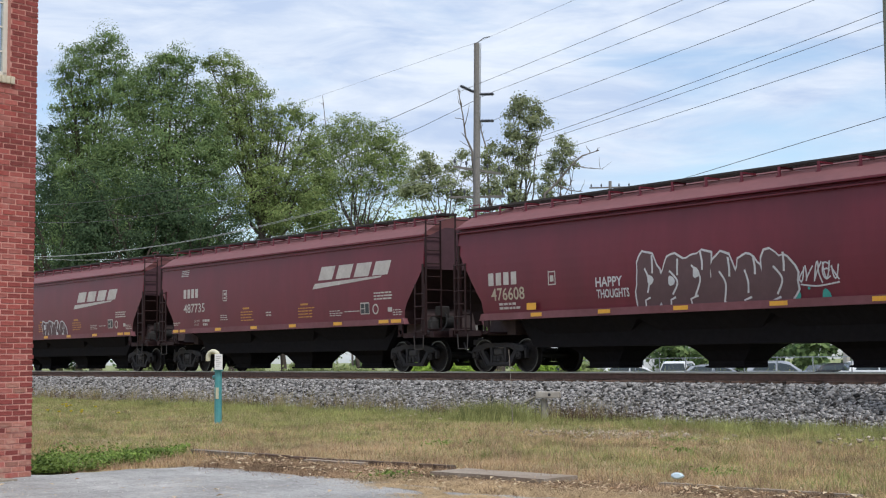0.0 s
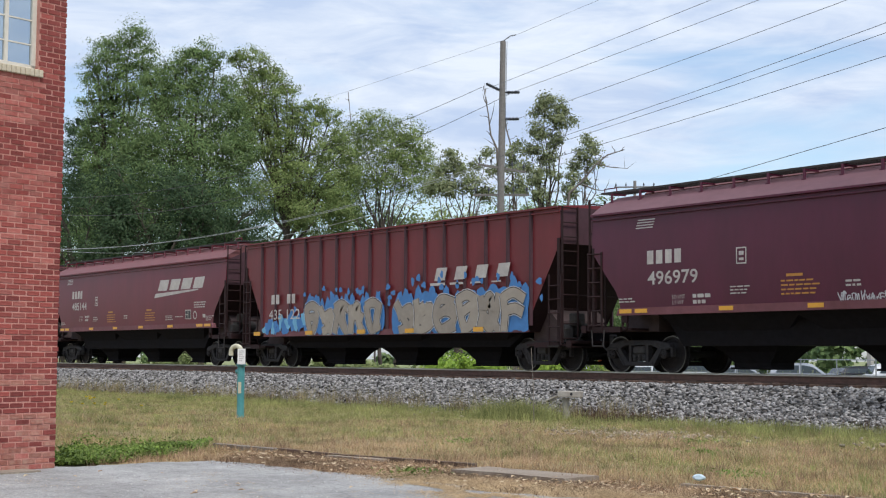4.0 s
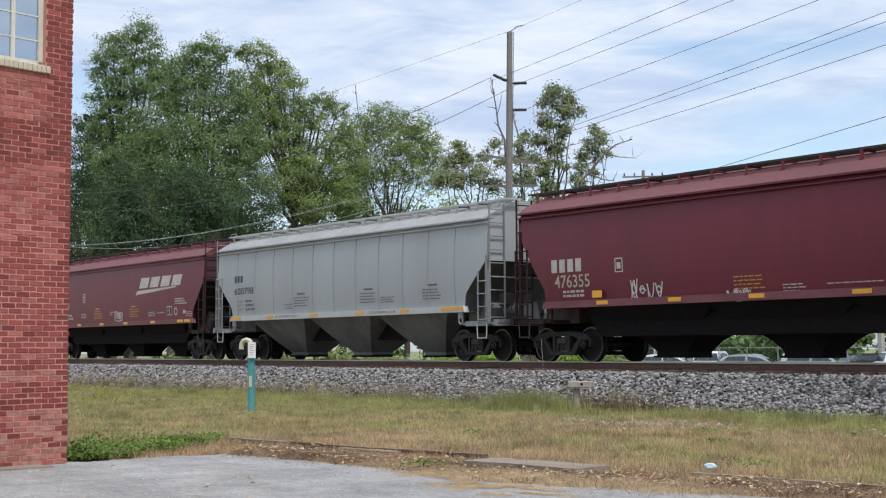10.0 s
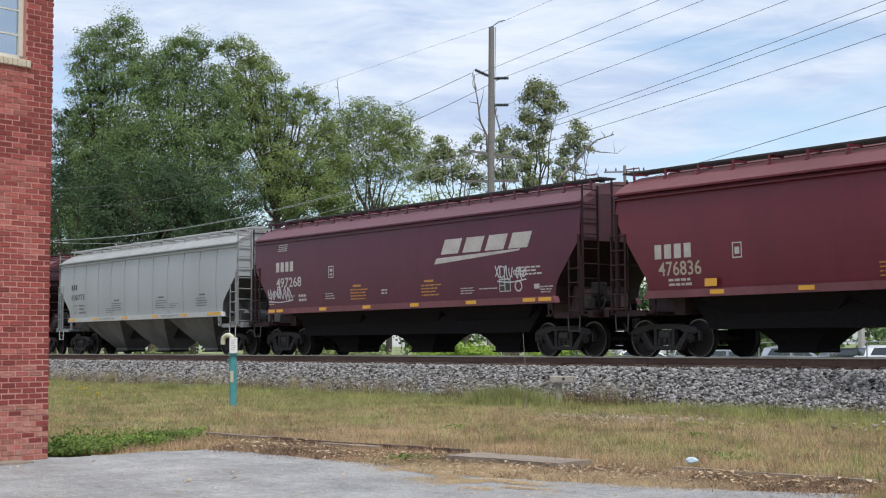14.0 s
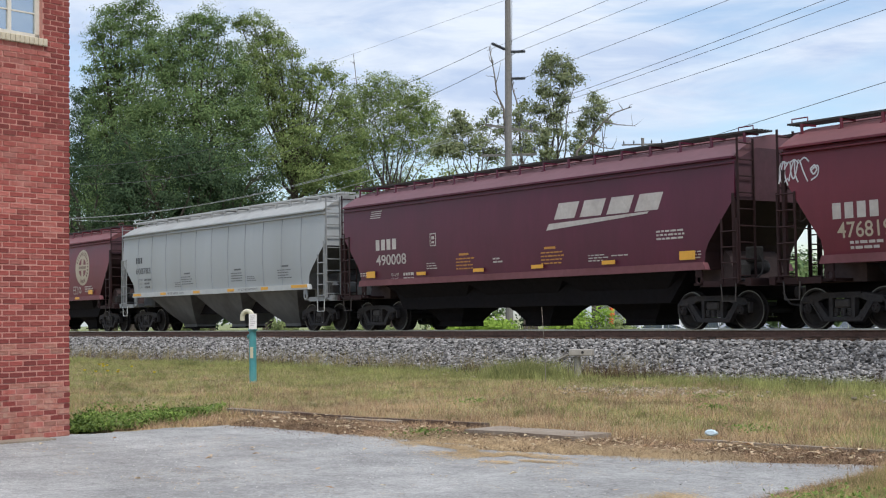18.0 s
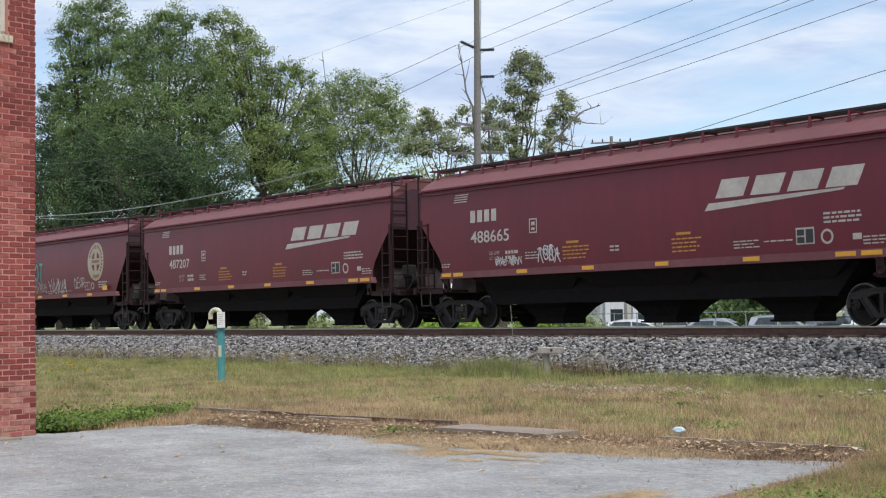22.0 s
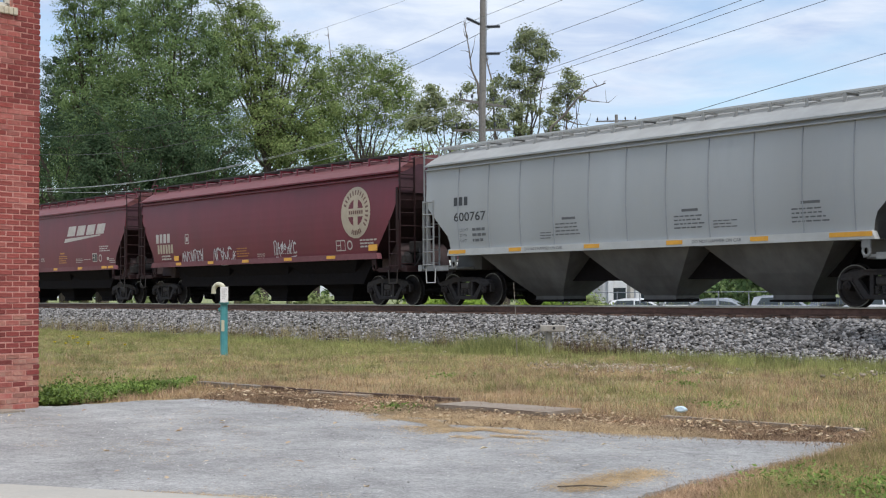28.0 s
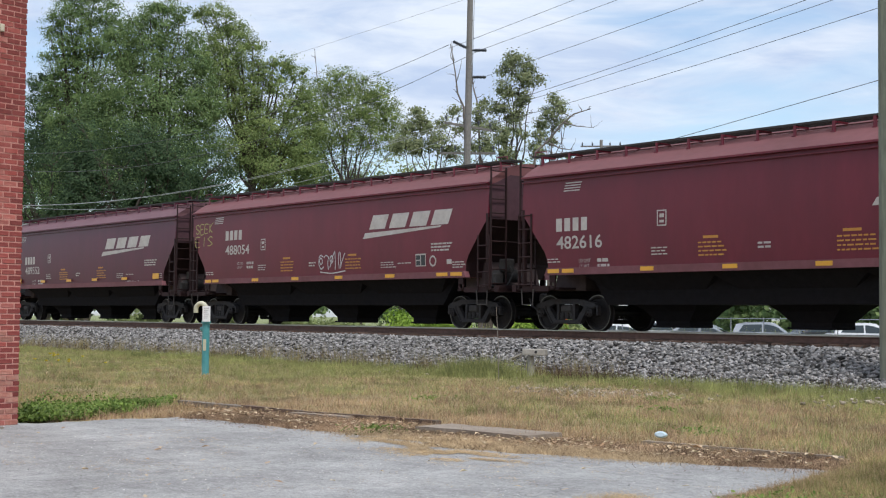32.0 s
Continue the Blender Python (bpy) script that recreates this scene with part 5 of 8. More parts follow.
def curve3(points, n=5):
    out_p = []
    p = [Vector(q) for q in (points[0], *points, points[-1])]
    for i in range(1, len(p) - 2):
        for j in range(n):
            t = j / n
            out_p.append(0.5 * ((2 * p[i]) + (p[i + 1] - p[i - 1]) * t + (2 * p[i - 1] - 5 * p[i] + 4 * p[i + 1] - p[i + 2]) * t * t + (3 * p[i] - p[i - 1] - 3 * p[i + 1] + p[i + 2]) * t ** 3))
    return out_p + [p[-1]]


def hopper_car(k, label, paint, roof_paint, hop_paint, trim):
    d = KIND[k]
    L, eave, low, half = d["L"], d["eave"], d["low"], d["half"]
    sill_paint = "light_grey_paint" if k == "grey" else "sill_brown"
    car = thing("hopper_car", label, "hopper car", group="cars of the train")
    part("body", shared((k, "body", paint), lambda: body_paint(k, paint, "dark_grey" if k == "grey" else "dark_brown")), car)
    roof = part("roof", shared((k, "roof", roof_paint), lambda: roof_mesh(k).mesh("roof", roof_paint)), car)
    for s in (-1, 1):
        lo_hi = lambda a, b: (min(s * a, s * b), max(s * a, s * b))
        part("eave_rail", shared((k, "eave", paint, s), lambda: Shape().box(0, L, *lo_hi(half - 0.06, half + 0.055), eave - 0.035, eave + 0.012).box(0, L, *lo_hi(half - 0.08, half + 0.018), eave - 0.15, eave - 0.12).mesh("eave_rail", paint)), roof)
        part("side_sill", shared((k, "sill", sill_paint, s), lambda: Shape().prism([(d["cut"] - 0.10, low - 0.01), (L - d["cut"] + 0.10, low - 0.01), (L - d["cut"] + 0.02, low + 0.17), (d["cut"] - 0.02, low + 0.17)], *lo_hi(half - 0.14, half + 0.03)).mesh("side_sill", sill_paint)), car)
        part("end_sheet", shared((k, "end", paint, s), lambda: Shape().prism([(-half + 0.06, d["knee"] - 0.05), (half - 0.06, d["knee"] - 0.05), (half - 0.03, eave - 0.1), (half * 0.5, eave + 0.24 if k != "ribbed" else eave), (-half * 0.5, eave + 0.24 if k != "ribbed" else eave), (-half + 0.03, eave - 0.1)], -0.03 if s < 0 else L + 0.003, -0.003 if s < 0 else L + 0.03, "x").mesh("end_sheet", paint if k == "grey" else "shaded_brown")), car)
        x0 = -0.42 if s < 0 else L - 1.35
        part("end_platform", shared((k, "plat", s, trim), lambda: Shape().box(x0, x0 + 1.77, -half + 0.05, half - 0.05, low - 0.38, low - 0.32).box(*((-0.42, -0.25) if s < 0 else (L + 0.25, L + 0.42)), -half + 0.02, half - 0.02, low - 0.42, low - 0.24).box(*((0.0, 1.0) if s < 0 else (L - 1.0, L)), -half + 0.0, -half + 0.05, low - 0.42, low - 0.28).mesh("end_platform", trim)), car)
        part("shear_plate", shared((k, "shear", s), lambda: Shape().prism([(0.55, low - 0.40), (1.7, low - 0.40), (1.7, low + 0.55), (1.25, low + 0.75), (0.75, low + 0.3)] if s < 0 else [(L - 1.7, low - 0.40), (L - 0.55, low - 0.40), (L - 0.75, low + 0.3), (L - 1.25, low + 0.75), (L - 1.7, low + 0.55)], -0.9, 0.9).mesh("shear_plate", "end_dust" if k != "grey" else "dirty_grey")), car)
        cx = -0.42 if s < 0 else L + 0.42
        part("coupler", shared((k, "coup", s), lambda: Shape().box(min(cx, cx + s * 0.42), max(cx, cx + s * 0.42), -0.07, 0.07, 0.77, 0.93, 0.02).box(min(cx + s * 0.28, cx + s * 0.46), max(cx + s * 0.28, cx + s * 0.46), -0.13, 0.13, 0.72, 0.98, 0.03).mesh("coupler", "dark_steel")), car)
        if k != "ribbed":
            y0, y1 = (-0.98, -0.48) if s < 0 else (0.48, 0.98)
            zb = 4.57
            rb = part("running_board", shared((k, "rb", s), lambda: running_board(L, y0, y1, zb).mesh("running_board", "dark_steel" if k != "grey" else "light_grey_paint")), car, "open steel grating walkway")
            n = 17
            for j in range(n):
                x = 0.15 + (L - 0.3) * j / (n - 1)
                part("bracket", shared((k, "br", s, roof_paint), lambda: roof_bracket(k, 0, s * 0.98, s * 0.5, zb).mesh("bracket", roof_paint if k == "grey" else paint)), rb, "", pose(x, 0, 0))
            for x in (0.1, L - 0.1):
                part("handhold", shared((k, "hold", s, paint), lambda: end_loop(0, s * 0.98, 4.60).mesh("handhold", roof_paint if k == "grey" else paint)), rb, "", pose(x, 0, 0))
    if k != "ribbed":
        part("hatch_cover", shared((k, "hatch"), lambda: Shape().prism([(-0.46, 4.35), (-0.46, 4.54), (-0.36, 4.60), (0.36, 4.60), (0.46, 4.54), (0.46, 4.35)], 0.8, L - 0.8, "x").mesh("hatch_cover", roof_paint)), roof)
    part("center_sill", shared((k, "sillc"), lambda: Shape().box(-0.4, L + 0.4, -0.30, 0.30, 0.72, 1.06).mesh("center_sill", "shaded_underbody")), car)
    # added dark block: fills the shaded recess between the bays
    part("inner_slope", shared((k, "slope"), lambda: Shape().prism([(2.0, low - 0.02), (2.6, 0.66), (L - 2.6, 0.66), (L - 2.0, low - 0.02)], -1.0 if k != "grey" else -0.5, 1.0 if k != "grey" else 0.5).mesh("inner_slope", "shaded_underbody")), car)
    pitch = 4.05
    for i in (-1, 0, 1):
        cx = L / 2 + i * pitch
        zt = low + 0.02
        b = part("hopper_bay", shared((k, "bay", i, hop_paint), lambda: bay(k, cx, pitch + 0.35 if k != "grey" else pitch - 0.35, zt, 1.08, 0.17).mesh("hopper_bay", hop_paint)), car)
        part("outlet_gate", shared((k, "gate", i), lambda: gate(cx, 0.17).mesh("outlet_gate", "shaded_underbody")), b)
    ladders_and_steps(car, k, trim)
    end_gear(car, k, trim)
    truck(car, 1.17)
    truck(car, L - 1.17)
    if k == "ribbed":
        for j in range(16):
            x = 1.15 + (L - 2.3) * j / 15
            for s in (-1, 1):
                part("rib", shared((k, "rib", s), lambda: Shape().prism([(-0.05, 0), (0.05, 0), (0.03, 0.07), (-0.03, 0.07)], low + 0.17, eave - 0.05, "z").mesh("rib", "shaded_brown")), car, "", pose(x, s * 1.462, 0, 0, 0, 0 if s > 0 else 180))
    elif k == "grey":
        for j in range(11):
            x = 1.5 + (L - 3.0) * j / 10
            pts = []
            for q in range(8):
                z = low + 0.18 + (eave - 0.12 - low - 0.18) * q / 7
                pts.append((0, -side_y(k, z) - 0.001, z))
            part("seam", shared((k, "seam"), lambda: Shape().tube(pts, 0.020, 4).mesh("seam", "seam_grey")), car, "", pose(x, 0, 0))
    return car


LATE = (5, 11, 14, 22)      # cars in a darker, more purple brown
PAINTS = {"late": ("purple_paint", "purple_roof", "shaded_underbody", "dark_brown"), "slant": ("brown_paint", "roof_paint", "shaded_underbody", "dark_brown"), "red": ("red_brown_paint", "roof_paint", "shaded_underbody", "dark_brown"), "round": ("brown_paint", "roof_paint", "shaded_underbody", "dark_brown"),
          "grey": ("grey_paint", "grey_roof", "dirty_grey", "shaded_grey_trim"), "ribbed": ("red_brown_paint", "red_brown_paint", "shaded_underbody", "dark_brown")}
NUMBERS = ["", "487735", "476608", "485144", "", "496979", "479009", "477283", "600798", "476355", "600773", "497268", "476836", "600783", "490008", "476819", "487207", "488665", "489059", "486239", "", "600767", "489552", "488054", "482616"]
GRAFFITI = [
    (2, "pieceW", 6.68, 11.46, 1.29, 2.70),
    (2, "happy", 5.41, 6.73, 1.84, 2.35),
    (2, "tag", 11.59, 12.69, 1.91, 2.39),
    (4, "pieceT", 4.15, 8.63, 0.97, 2.08),
    (4, "pieceT", 9.34, 15.46, 0.92, 2.17),
    (6, "pieceB", 2.32, 8.11, 1.28, 2.58),
    (6, "tag", 0.31, 1.67, 2.70, 3.41),
    (9, "tag", 4.24, 5.37, 1.43, 2.06),
    (9, "tag", 7.35, 8.08, 1.45, 1.70),
    (11, "tag", 0.90, 2.53, 1.87, 2.35),
    (11, "tag", 13.15, 14.46, 2.08, 2.50),
    (15, "eclips", 2.83, 5.10, 2.32, 3.28),
    (15, "pieceN", 3.10, 5.95, 1.52, 2.44),
    (15, "shot", 6.60, 8.65, 2.08, 3.05),
    (15, "tagP", 6.83, 8.97, 1.65, 2.27),
    (15, "tag", 9.19, 11.16, 1.54, 2.38),
    (15, "say DEOR", 12.05, 13.12, 1.68, 2.22),
    (15, "tag", -0.10, 1.01, 3.20, 3.80),
    (17, "tag", 3.31, 4.41, 1.68, 1.94),
    (17, "tag", 5.03, 5.90, 1.72, 2.22),
    (18, "tag", 8.19, 9.19, 1.72, 2.24),
    (18, "say FONY", 10.75, 11.71, 1.90, 2.45),
    (19, "say CLIOS/LECHE/PICK", 0.11, 1.16, 2.60, 3.45),
    (20, "tag", 3.42, 5.12, 1.48, 2.07),
    (20, "tag", 5.85, 7.51, 1.35, 2.06),
    (20, "tag", 10.14, 11.58, 1.63, 2.16),
    (23, "say SEEK/EIS", 0.18, 1.50, 2.65, 3.55),
    (23, "tag", 8.26, 9.75, 1.72, 2.42),
    (22, "tag", 12.37, 13.64, 1.29, 1.64),
    (0, "pieceW", 6.26, 9.10, 1.25, 2.18),
    (5, "tag", 7.48, 8.76, 1.50, 1.79),
    (5, "tag", 10.39, 11.48, 1.45, 1.82),
    (7, "tag", 8.20, 9.09, 1.68, 2.08),
]
PLACES = {  # x and z of the mark, z of the number, x of the emblem
    1: (1.78, 2.70, 2.16, 10.65), 3: (2.21, 2.86, 2.35, 10.6), 5: (1.95, 2.63, 2.13, 10.1), 7: (1.55, 2.80, 2.27, 10.4), 11: (1.46, 2.82, 2.29, 10.4), 14: (1.88, 2.50, 2.03, 10.0),
    16: (2.18, 2.84, 2.31, 10.6), 17: (2.3, 2.92, 2.35, 10.8), 18: (1.38, 2.87, 2.35, 10.78), 19: (2.4, 2.93, 2.39, 10.35), 22: (2.2, 2.49, 2.05, 10.2), 23: (2.37, 2.91, 2.40, 10.7), 24: (1.3, 2.51, 2.06, 10.6), 0: (1.8, 2.7, 2.2, 9.9)}
ROUND_AT = {2: 15.1, 6: 15.1, 20: 15.1}
LABELS = {"slant": "brown covered hopper car with white lettering and slanted emblem", "round": "red-brown covered hopper car with a round cream emblem", "grey": "light grey covered hopper car with yellow sill markings", "ribbed": "red-brown ribbed hopper car under tan and blue graffiti"}
EXTRA = {2: "brown covered hopper car sprayed with white outlined graffiti", 6: "brown covered hopper car with a blue graffiti piece", 15: "brown covered hopper car with teal and navy graffiti"}
TRAIN = []
for n_car, (u, k) in enumerate(CARS):
    rng = random.Random(100 + n_car)
    car = hopper_car(k, EXTRA.get(n_car, LABELS[k]), *PAINTS["late" if n_car in LATE else "red" if n_car == 6 else k])
    decorate(n_car, car, k, NUMBERS[n_car], rng)
    if n_car == 4:
        rg4 = random.Random(8)
        for q in range(16):
            x = 1.5 + 0.17 * q
            flat_part("graffiti_halo", car, k, *blob(x, rg4.uniform(1.2, 1.5) + 0.015 * q, rg4.uniform(0.10, 0.22), rg4.uniform(0.12, 0.3), rg4, 14, 0.25, 0.2), "spray_blue" if q % 3 else "spray_sky", 0.075 + 0.0004 * q)
    if n_car == 2:
        spots(car, k, [(11.55, 1.66, 0.12, 0.13), (12.33, 1.62, 0.11, 0.15), (11.9, 1.80, 0.03, 0.03)], "spray_teal")
        spots(car, k, [(11.2, 1.50, 0.05, 0.04), (11.85, 1.48, 0.05, 0.04), (12.7, 1.46, 0.05, 0.04), (10.9, 1.52, 0.04, 0.04)], "spray_white")
    for c, style, x0, x1, z0, z1 in GRAFFITI:
        if c != n_car:
            continue
        w, h = x1 - x0, z1 - z0
        if style.startswith("tag"):
            flat_part("graffiti_scrawl", car, k, *scrawl(x0, x1, max(z0, KIND[k]["low"] + 0.06), z1, max(4, round(w / h * 2.4)), 0.034 if h > 0.4 else 0.024, rng), {"tagY": "spray_yellow", "tagP": "spray_grey"}.get(style, "spray_white"), 0.012, "thin sprayed scrawl")
        elif style == "happy":
            flat_part("graffiti_lettering", car, k, *merge([letters("HAPPY", 0.24, x0 + 0.08, z0 + 0.28, w * 0.7, 0.02), letters("THOUGHTS", 0.22, x0 + 0.1, z0, w * 0.85, 0.02)]), "spray_white", 0.012, "two white sprayed words")
        elif style in ("eclips", "shot"):
            flat_part("graffiti_lettering", car, k, *hand_letters({"eclips": "ECLIPS", "shot": "SHOT"}[style], x0, x1, z0 + h * 0.15, z1 - h * 0.08, 0.10, rng), "spray_teal", 0.018, "teal sprayed capital letters")
        elif style.startswith("say "):
            lines = style[4:].split("/")
            hh = h / len(lines)
            colour = "spray_yellow" if n_car == 23 else "spray_white"
            flat_part("graffiti_lettering", car, k, *merge([hand_letters(q, x0, x1, z1 - hh * (r + 0.74), z1 - hh * r, 0.034, rng) for r, q in enumerate(lines)]), colour, 0.012, "sprayed hand-drawn capitals")
        elif style == "pieceW":
            spray_piece(car, k, x0 + 0.25, x1, z0, z1, 6 if w > 4 else 4, ["spray_dust"], "spray_white", None, rng, "spray_white")
        elif style == "pieceT":
            letter_piece(car, k, x0, x1, z0 + 0.05, z1, 5 if w < 5 else 6, ["spray_tan", "spray_sand"], "spray_black", "spray_white", "spray_blue", 0.27, rng, 0.080, False)
        elif style == "pieceB":
            letter_piece(car, k, x0 + 0.5, x1 - 0.8, z0 + 0.13, z1 - 0.32, 6, ["spray_sky", "spray_sky", "spray_pale"], "spray_blue", "spray_sky", "spray_cream", 0.26, rng, 0.006, True)
        elif style == "pieceN":
            spray_piece(car, k, x0, x1, z0, z1, 5, ["spray_navy"], "spray_navy", None, rng, "spray_grey")
    for ob in car.children:
        if ob.name.split(".")[0] in ("notice", "load_limit", "sill_lettering"):
            ob["kind"] = "stuff"
    TRAIN.append((u, k, car))

E_CAR = TRAIN[4][2]
flat_part("emblem", E_CAR, "ribbed", *merge([([(a, 2.58), (a + 0.50, 2.58), (a + 0.62, 2.95), (a + 0.12, 2.95)], [(0, 1, 2, 3)]) for a in (11.32, 12.27, 13.22, 14.17)] + [bars([(11.12 + 0.95 * q, 2.44, 0.72 - 0.1 * q, 0.075 - 0.012 * q)]) for q in range(4)]), "white_paint", 0.082, "four spaced white slanted blocks over short strokes")
flat_part("car_number", E_CAR, "ribbed", *merge([letters("435", 0.34, 1.75, 1.62, 0.85), letters("122", 0.34, 2.95, 1.62, 0.85)]), "white_paint", 0.082)
flat_part("reporting_mark", E_CAR, "ribbed", *merge([mark_blocks(1.9, 2.15, 0.62, 0.32, 2), mark_blocks(2.95, 2.15, 0.62, 0.32, 2)]), "white_paint", 0.082)


# ---------------------------------------------------------------- ties, stones, grass
def loose_stones(name, count, place, size, mat, seed, label, category, kind="stuff"):
    """Many irregular sharp stones in one mesh. place(rng) gives x, y, z arrays."""
    rg = np.random.default_rng(seed)
    x, y, z = place(rg, count)
    s = rg.uniform(size[0], size[1], count)
    octa = np.array([(1, 0, 0), (-1, 0, 0), (0, 1, 0), (0, -1, 0), (0, 0, 1), (0, 0, -1)], float) * 0.62
    v = (octa[None] + rg.normal(0, 0.13, (count, 6, 3))) * rg.uniform(0.65, 1.3, (count, 1, 3))
    a = rg.uniform(0, 2 * np.pi, (3, count))
    for ax, (i, j) in enumerate(((0, 1), (1, 2), (0, 2))):
        c, sn = np.cos(a[ax])[:, None], np.sin(a[ax])[:, None]
        vi, vj = v[:, :, i].copy(), v[:, :, j].copy()
        v[:, :, i], v[:, :, j] = vi * c - vj * sn, vi * sn + vj * c
    v = v * s[:, None, None] * (1.2, 1.2, 0.75) + np.stack([x, y, z], 1)[:, None]
    tris = np.array([(0, 2, 4), (2, 1, 4), (1, 3, 4), (3, 0, 4), (2, 0, 5), (1, 2, 5), (3, 1, 5), (0, 3, 5)])
    f = (tris[None] + np.arange(count)[:, None, None] * 6).reshape(-1, 3)
    me = bpy.data.meshes.new(name)
    me.vertices.add(count * 6)
    me.vertices.foreach_set("co", v.reshape(-1).astype(np.float32))
    me.loops.add(f.size)
    me.loops.foreach_set("vertex_index", f.reshape(-1).astype(np.int32))
    me.polygons.add(len(f))
    me.polygons.foreach_set("loop_start", np.arange(0, f.size, 3, dtype=np.int32))
    me.polygons.foreach_set("loop_total", np.full(len(f), 3, np.int32))
    me.update(calc_edges=True)
    me.materials.append(M[mat])
    return thing(name, label, category, me, kind=kind)


def on_bank(rg, n):
    x = -8 - 70 * rg.uniform(0, 1, n) ** 1.5
    q = rg.uniform(0, 1, n)
    y = TRACK - 3.55 + q * 2.10
    z = np.interp(y - TRACK, [b[0] for b in BED], [b[1] for b in BED])
    return x, y, z + rg.uniform(-0.005, 0.03, n)


loose_stones("ballast_stones", 45000, on_bank, (0.050, 0.105), "stone", 11, "sharp grey and white ballast stones on the bank", "ballast stones")


def in_grass(rg, n):
    x = rg.uniform(-30, -10, n)
    return x, TRACK - 3.5 - rg.exponential(0.5, n), np.zeros(n) + 0.01


loose_stones("scattered_stones", 160, in_grass, (0.04, 0.08), "grit", 12, "pale stones rolled off the bank into the grass", "stones")
# rubble heaped round the foot of the roadside pole
loose_stones("bare_patch", 420, lambda rg, n: (-18.8 + rg.normal(0, 1.2, n), 18.6 + rg.normal(0, 0.6, n), np.zeros(n)), (0.03, 0.07), "grit", 14, "pale stones in a bare patch of the grass", "stones")
loose_stones("rubble", 110, lambda rg, n: (-13.5 + rg.normal(0, 0.5, n), 20.2 + rg.normal(0, 0.8, n), np.abs(rg.normal(0.02, 0.03, n))), (0.03, 0.08), "grit", 13, "heap of rough rubble round a pole", "rubble")

loose_stones("gravel", 900, lambda rg, n: (lambda y: (-7.2 - rg.uniform(0, 9.5, n), y, np.full(n, 0.004)))(rg.uniform(4.8, 9.2, n)), (0.006, 0.013), "pale_grit", 15, "loose grey gravel and grit on the worn asphalt", "gravel")
TIE_ME = Shape().box(-0.115, 0.115, -1.47, 1.47, 0.70, 0.872, 0.012).mesh("tie", "tie")
ties = thing("ties", "row of dark creosoted wooden railway ties", "railway ties", kind="structure")
x = -150.0
rng = random.Random(3)
while x < 20:
    if -78 < x < -6:
        part("tie", TIE_ME, ties, "", pose(x + rng.uniform(-0.03, 0.03), TRACK + rng.uniform(-0.03, 0.03), rng.uniform(-0.008, 0.008), 0, 0, rng.uniform(-0.8, 0.8)))
    x += 0.5


def blades(name, count, place, height, width, mat, seed, label, category="grass", lean=0.3, bent=False, root=-0.03):
    """Grass as single blades in one mesh: plain spikes, or bent ones where they stand near."""
    rg = np.random.default_rng(seed)
    x, y = place(rg, count)
    n = len(x)
    h = rg.uniform(height[0], height[1], n) * rg.uniform(0.6, 1.1, n)
    w = rg.uniform(width[0], width[1], n)
    a = rg.uniform(0, 2 * np.pi, n)
    dx, dy = rg.normal(0, lean, n) * h, rg.normal(0, lean, n) * h
    cx, cy = np.cos(a) * w / 2, np.sin(a) * w / 2
    z0 = np.full(n, root)
    low = [np.stack([x - cx, y - cy, z0], 1), np.stack([x + cx, y + cy, z0], 1)]
    tip = np.stack([x + dx, y + dy, h], 1)
    if bent:
        low += [np.stack([x + cx * 0.8 + dx * 0.4, y + cy * 0.8 + dy * 0.4, h * 0.6], 1), tip, np.stack([x - cx * 0.8 + dx * 0.4, y - cy * 0.8 + dy * 0.4, h * 0.6], 1)]
    else:
        low += [tip]
    q = len(low)
    v = np.stack(low, 1)
    me = bpy.data.meshes.new(name)
    me.vertices.add(n * q)
    me.vertices.foreach_set("co", v.reshape(-1).astype(np.float32))
    me.loops.add(n * q)
    me.loops.foreach_set("vertex_index", np.arange(n * q, dtype=np.int32))
    me.polygons.add(n)
    me.polygons.foreach_set("loop_start", np.arange(0, n * q, q, dtype=np.int32))
    me.polygons.foreach_set("loop_total", np.full(n, q, np.int32))
    me.update(calc_edges=True)
    me.materials.append(M[mat])
    return thing(name, label, category, me, kind="stuff")


def ramp(v, a, b):
    return np.clip((v - a) / (b - a), 0, 1)


def dryness(x, y):
    """How much of the grass has dried: most near the lot, least at the foot of the bank."""
    d = 0.07 + 0.53 * ramp(x, -32, -19) - 0.45 * ramp(y, 17.6, 20.0) + 0.5 * ramp(y, 13.2, 11.4) * ramp(x, -21, -17)
    big = np.array([noise.noise(Vector((a / 2.3, b / 1.6, 7.7))) for a, b in zip(x, y)])
    small = np.array([noise.noise(Vector((a / 0.5, b / 0.5, 3.3))) for a, b in zip(x, y)])
    return np.clip(d + big * 0.45 + small * 0.25, 0.03, 0.97)


def lawn(dry):
    """Places on the strip between lot and bank, where the grass is dry (or is not)."""
    def place(rg, n):
        x = -8 - 54 * rg.uniform(0, 1, n) ** 1.35
        y = rg.uniform(7.2, 22.5, n)
        d = dryness(x, y)
        keep = (rg.uniform(0, 1, n) < (d if dry else 1 - d)) & (y > np.interp(x, [-60, -17.3, -17, -15.5, -13, -11, -9, -8], [7, 7.4, 9.9, 10.2, 10.4, 10.9, 11.6, 12]) + rg.normal(0, 0.12, n))
        return x[keep], y[keep]
    return place


def patches(x0, x1, y0, y1, size, cutoff):
    def place(rg, n):
        x, y = rg.uniform(x0, x1, n), rg.uniform(y0, y1, n)
        keep = np.array([noise.noise(Vector((a / size, b / size, 7.7))) for a, b in zip(x, y)]) + rg.normal(0, 0.15, n) > cutoff
        return x[keep], y[keep]
    return place


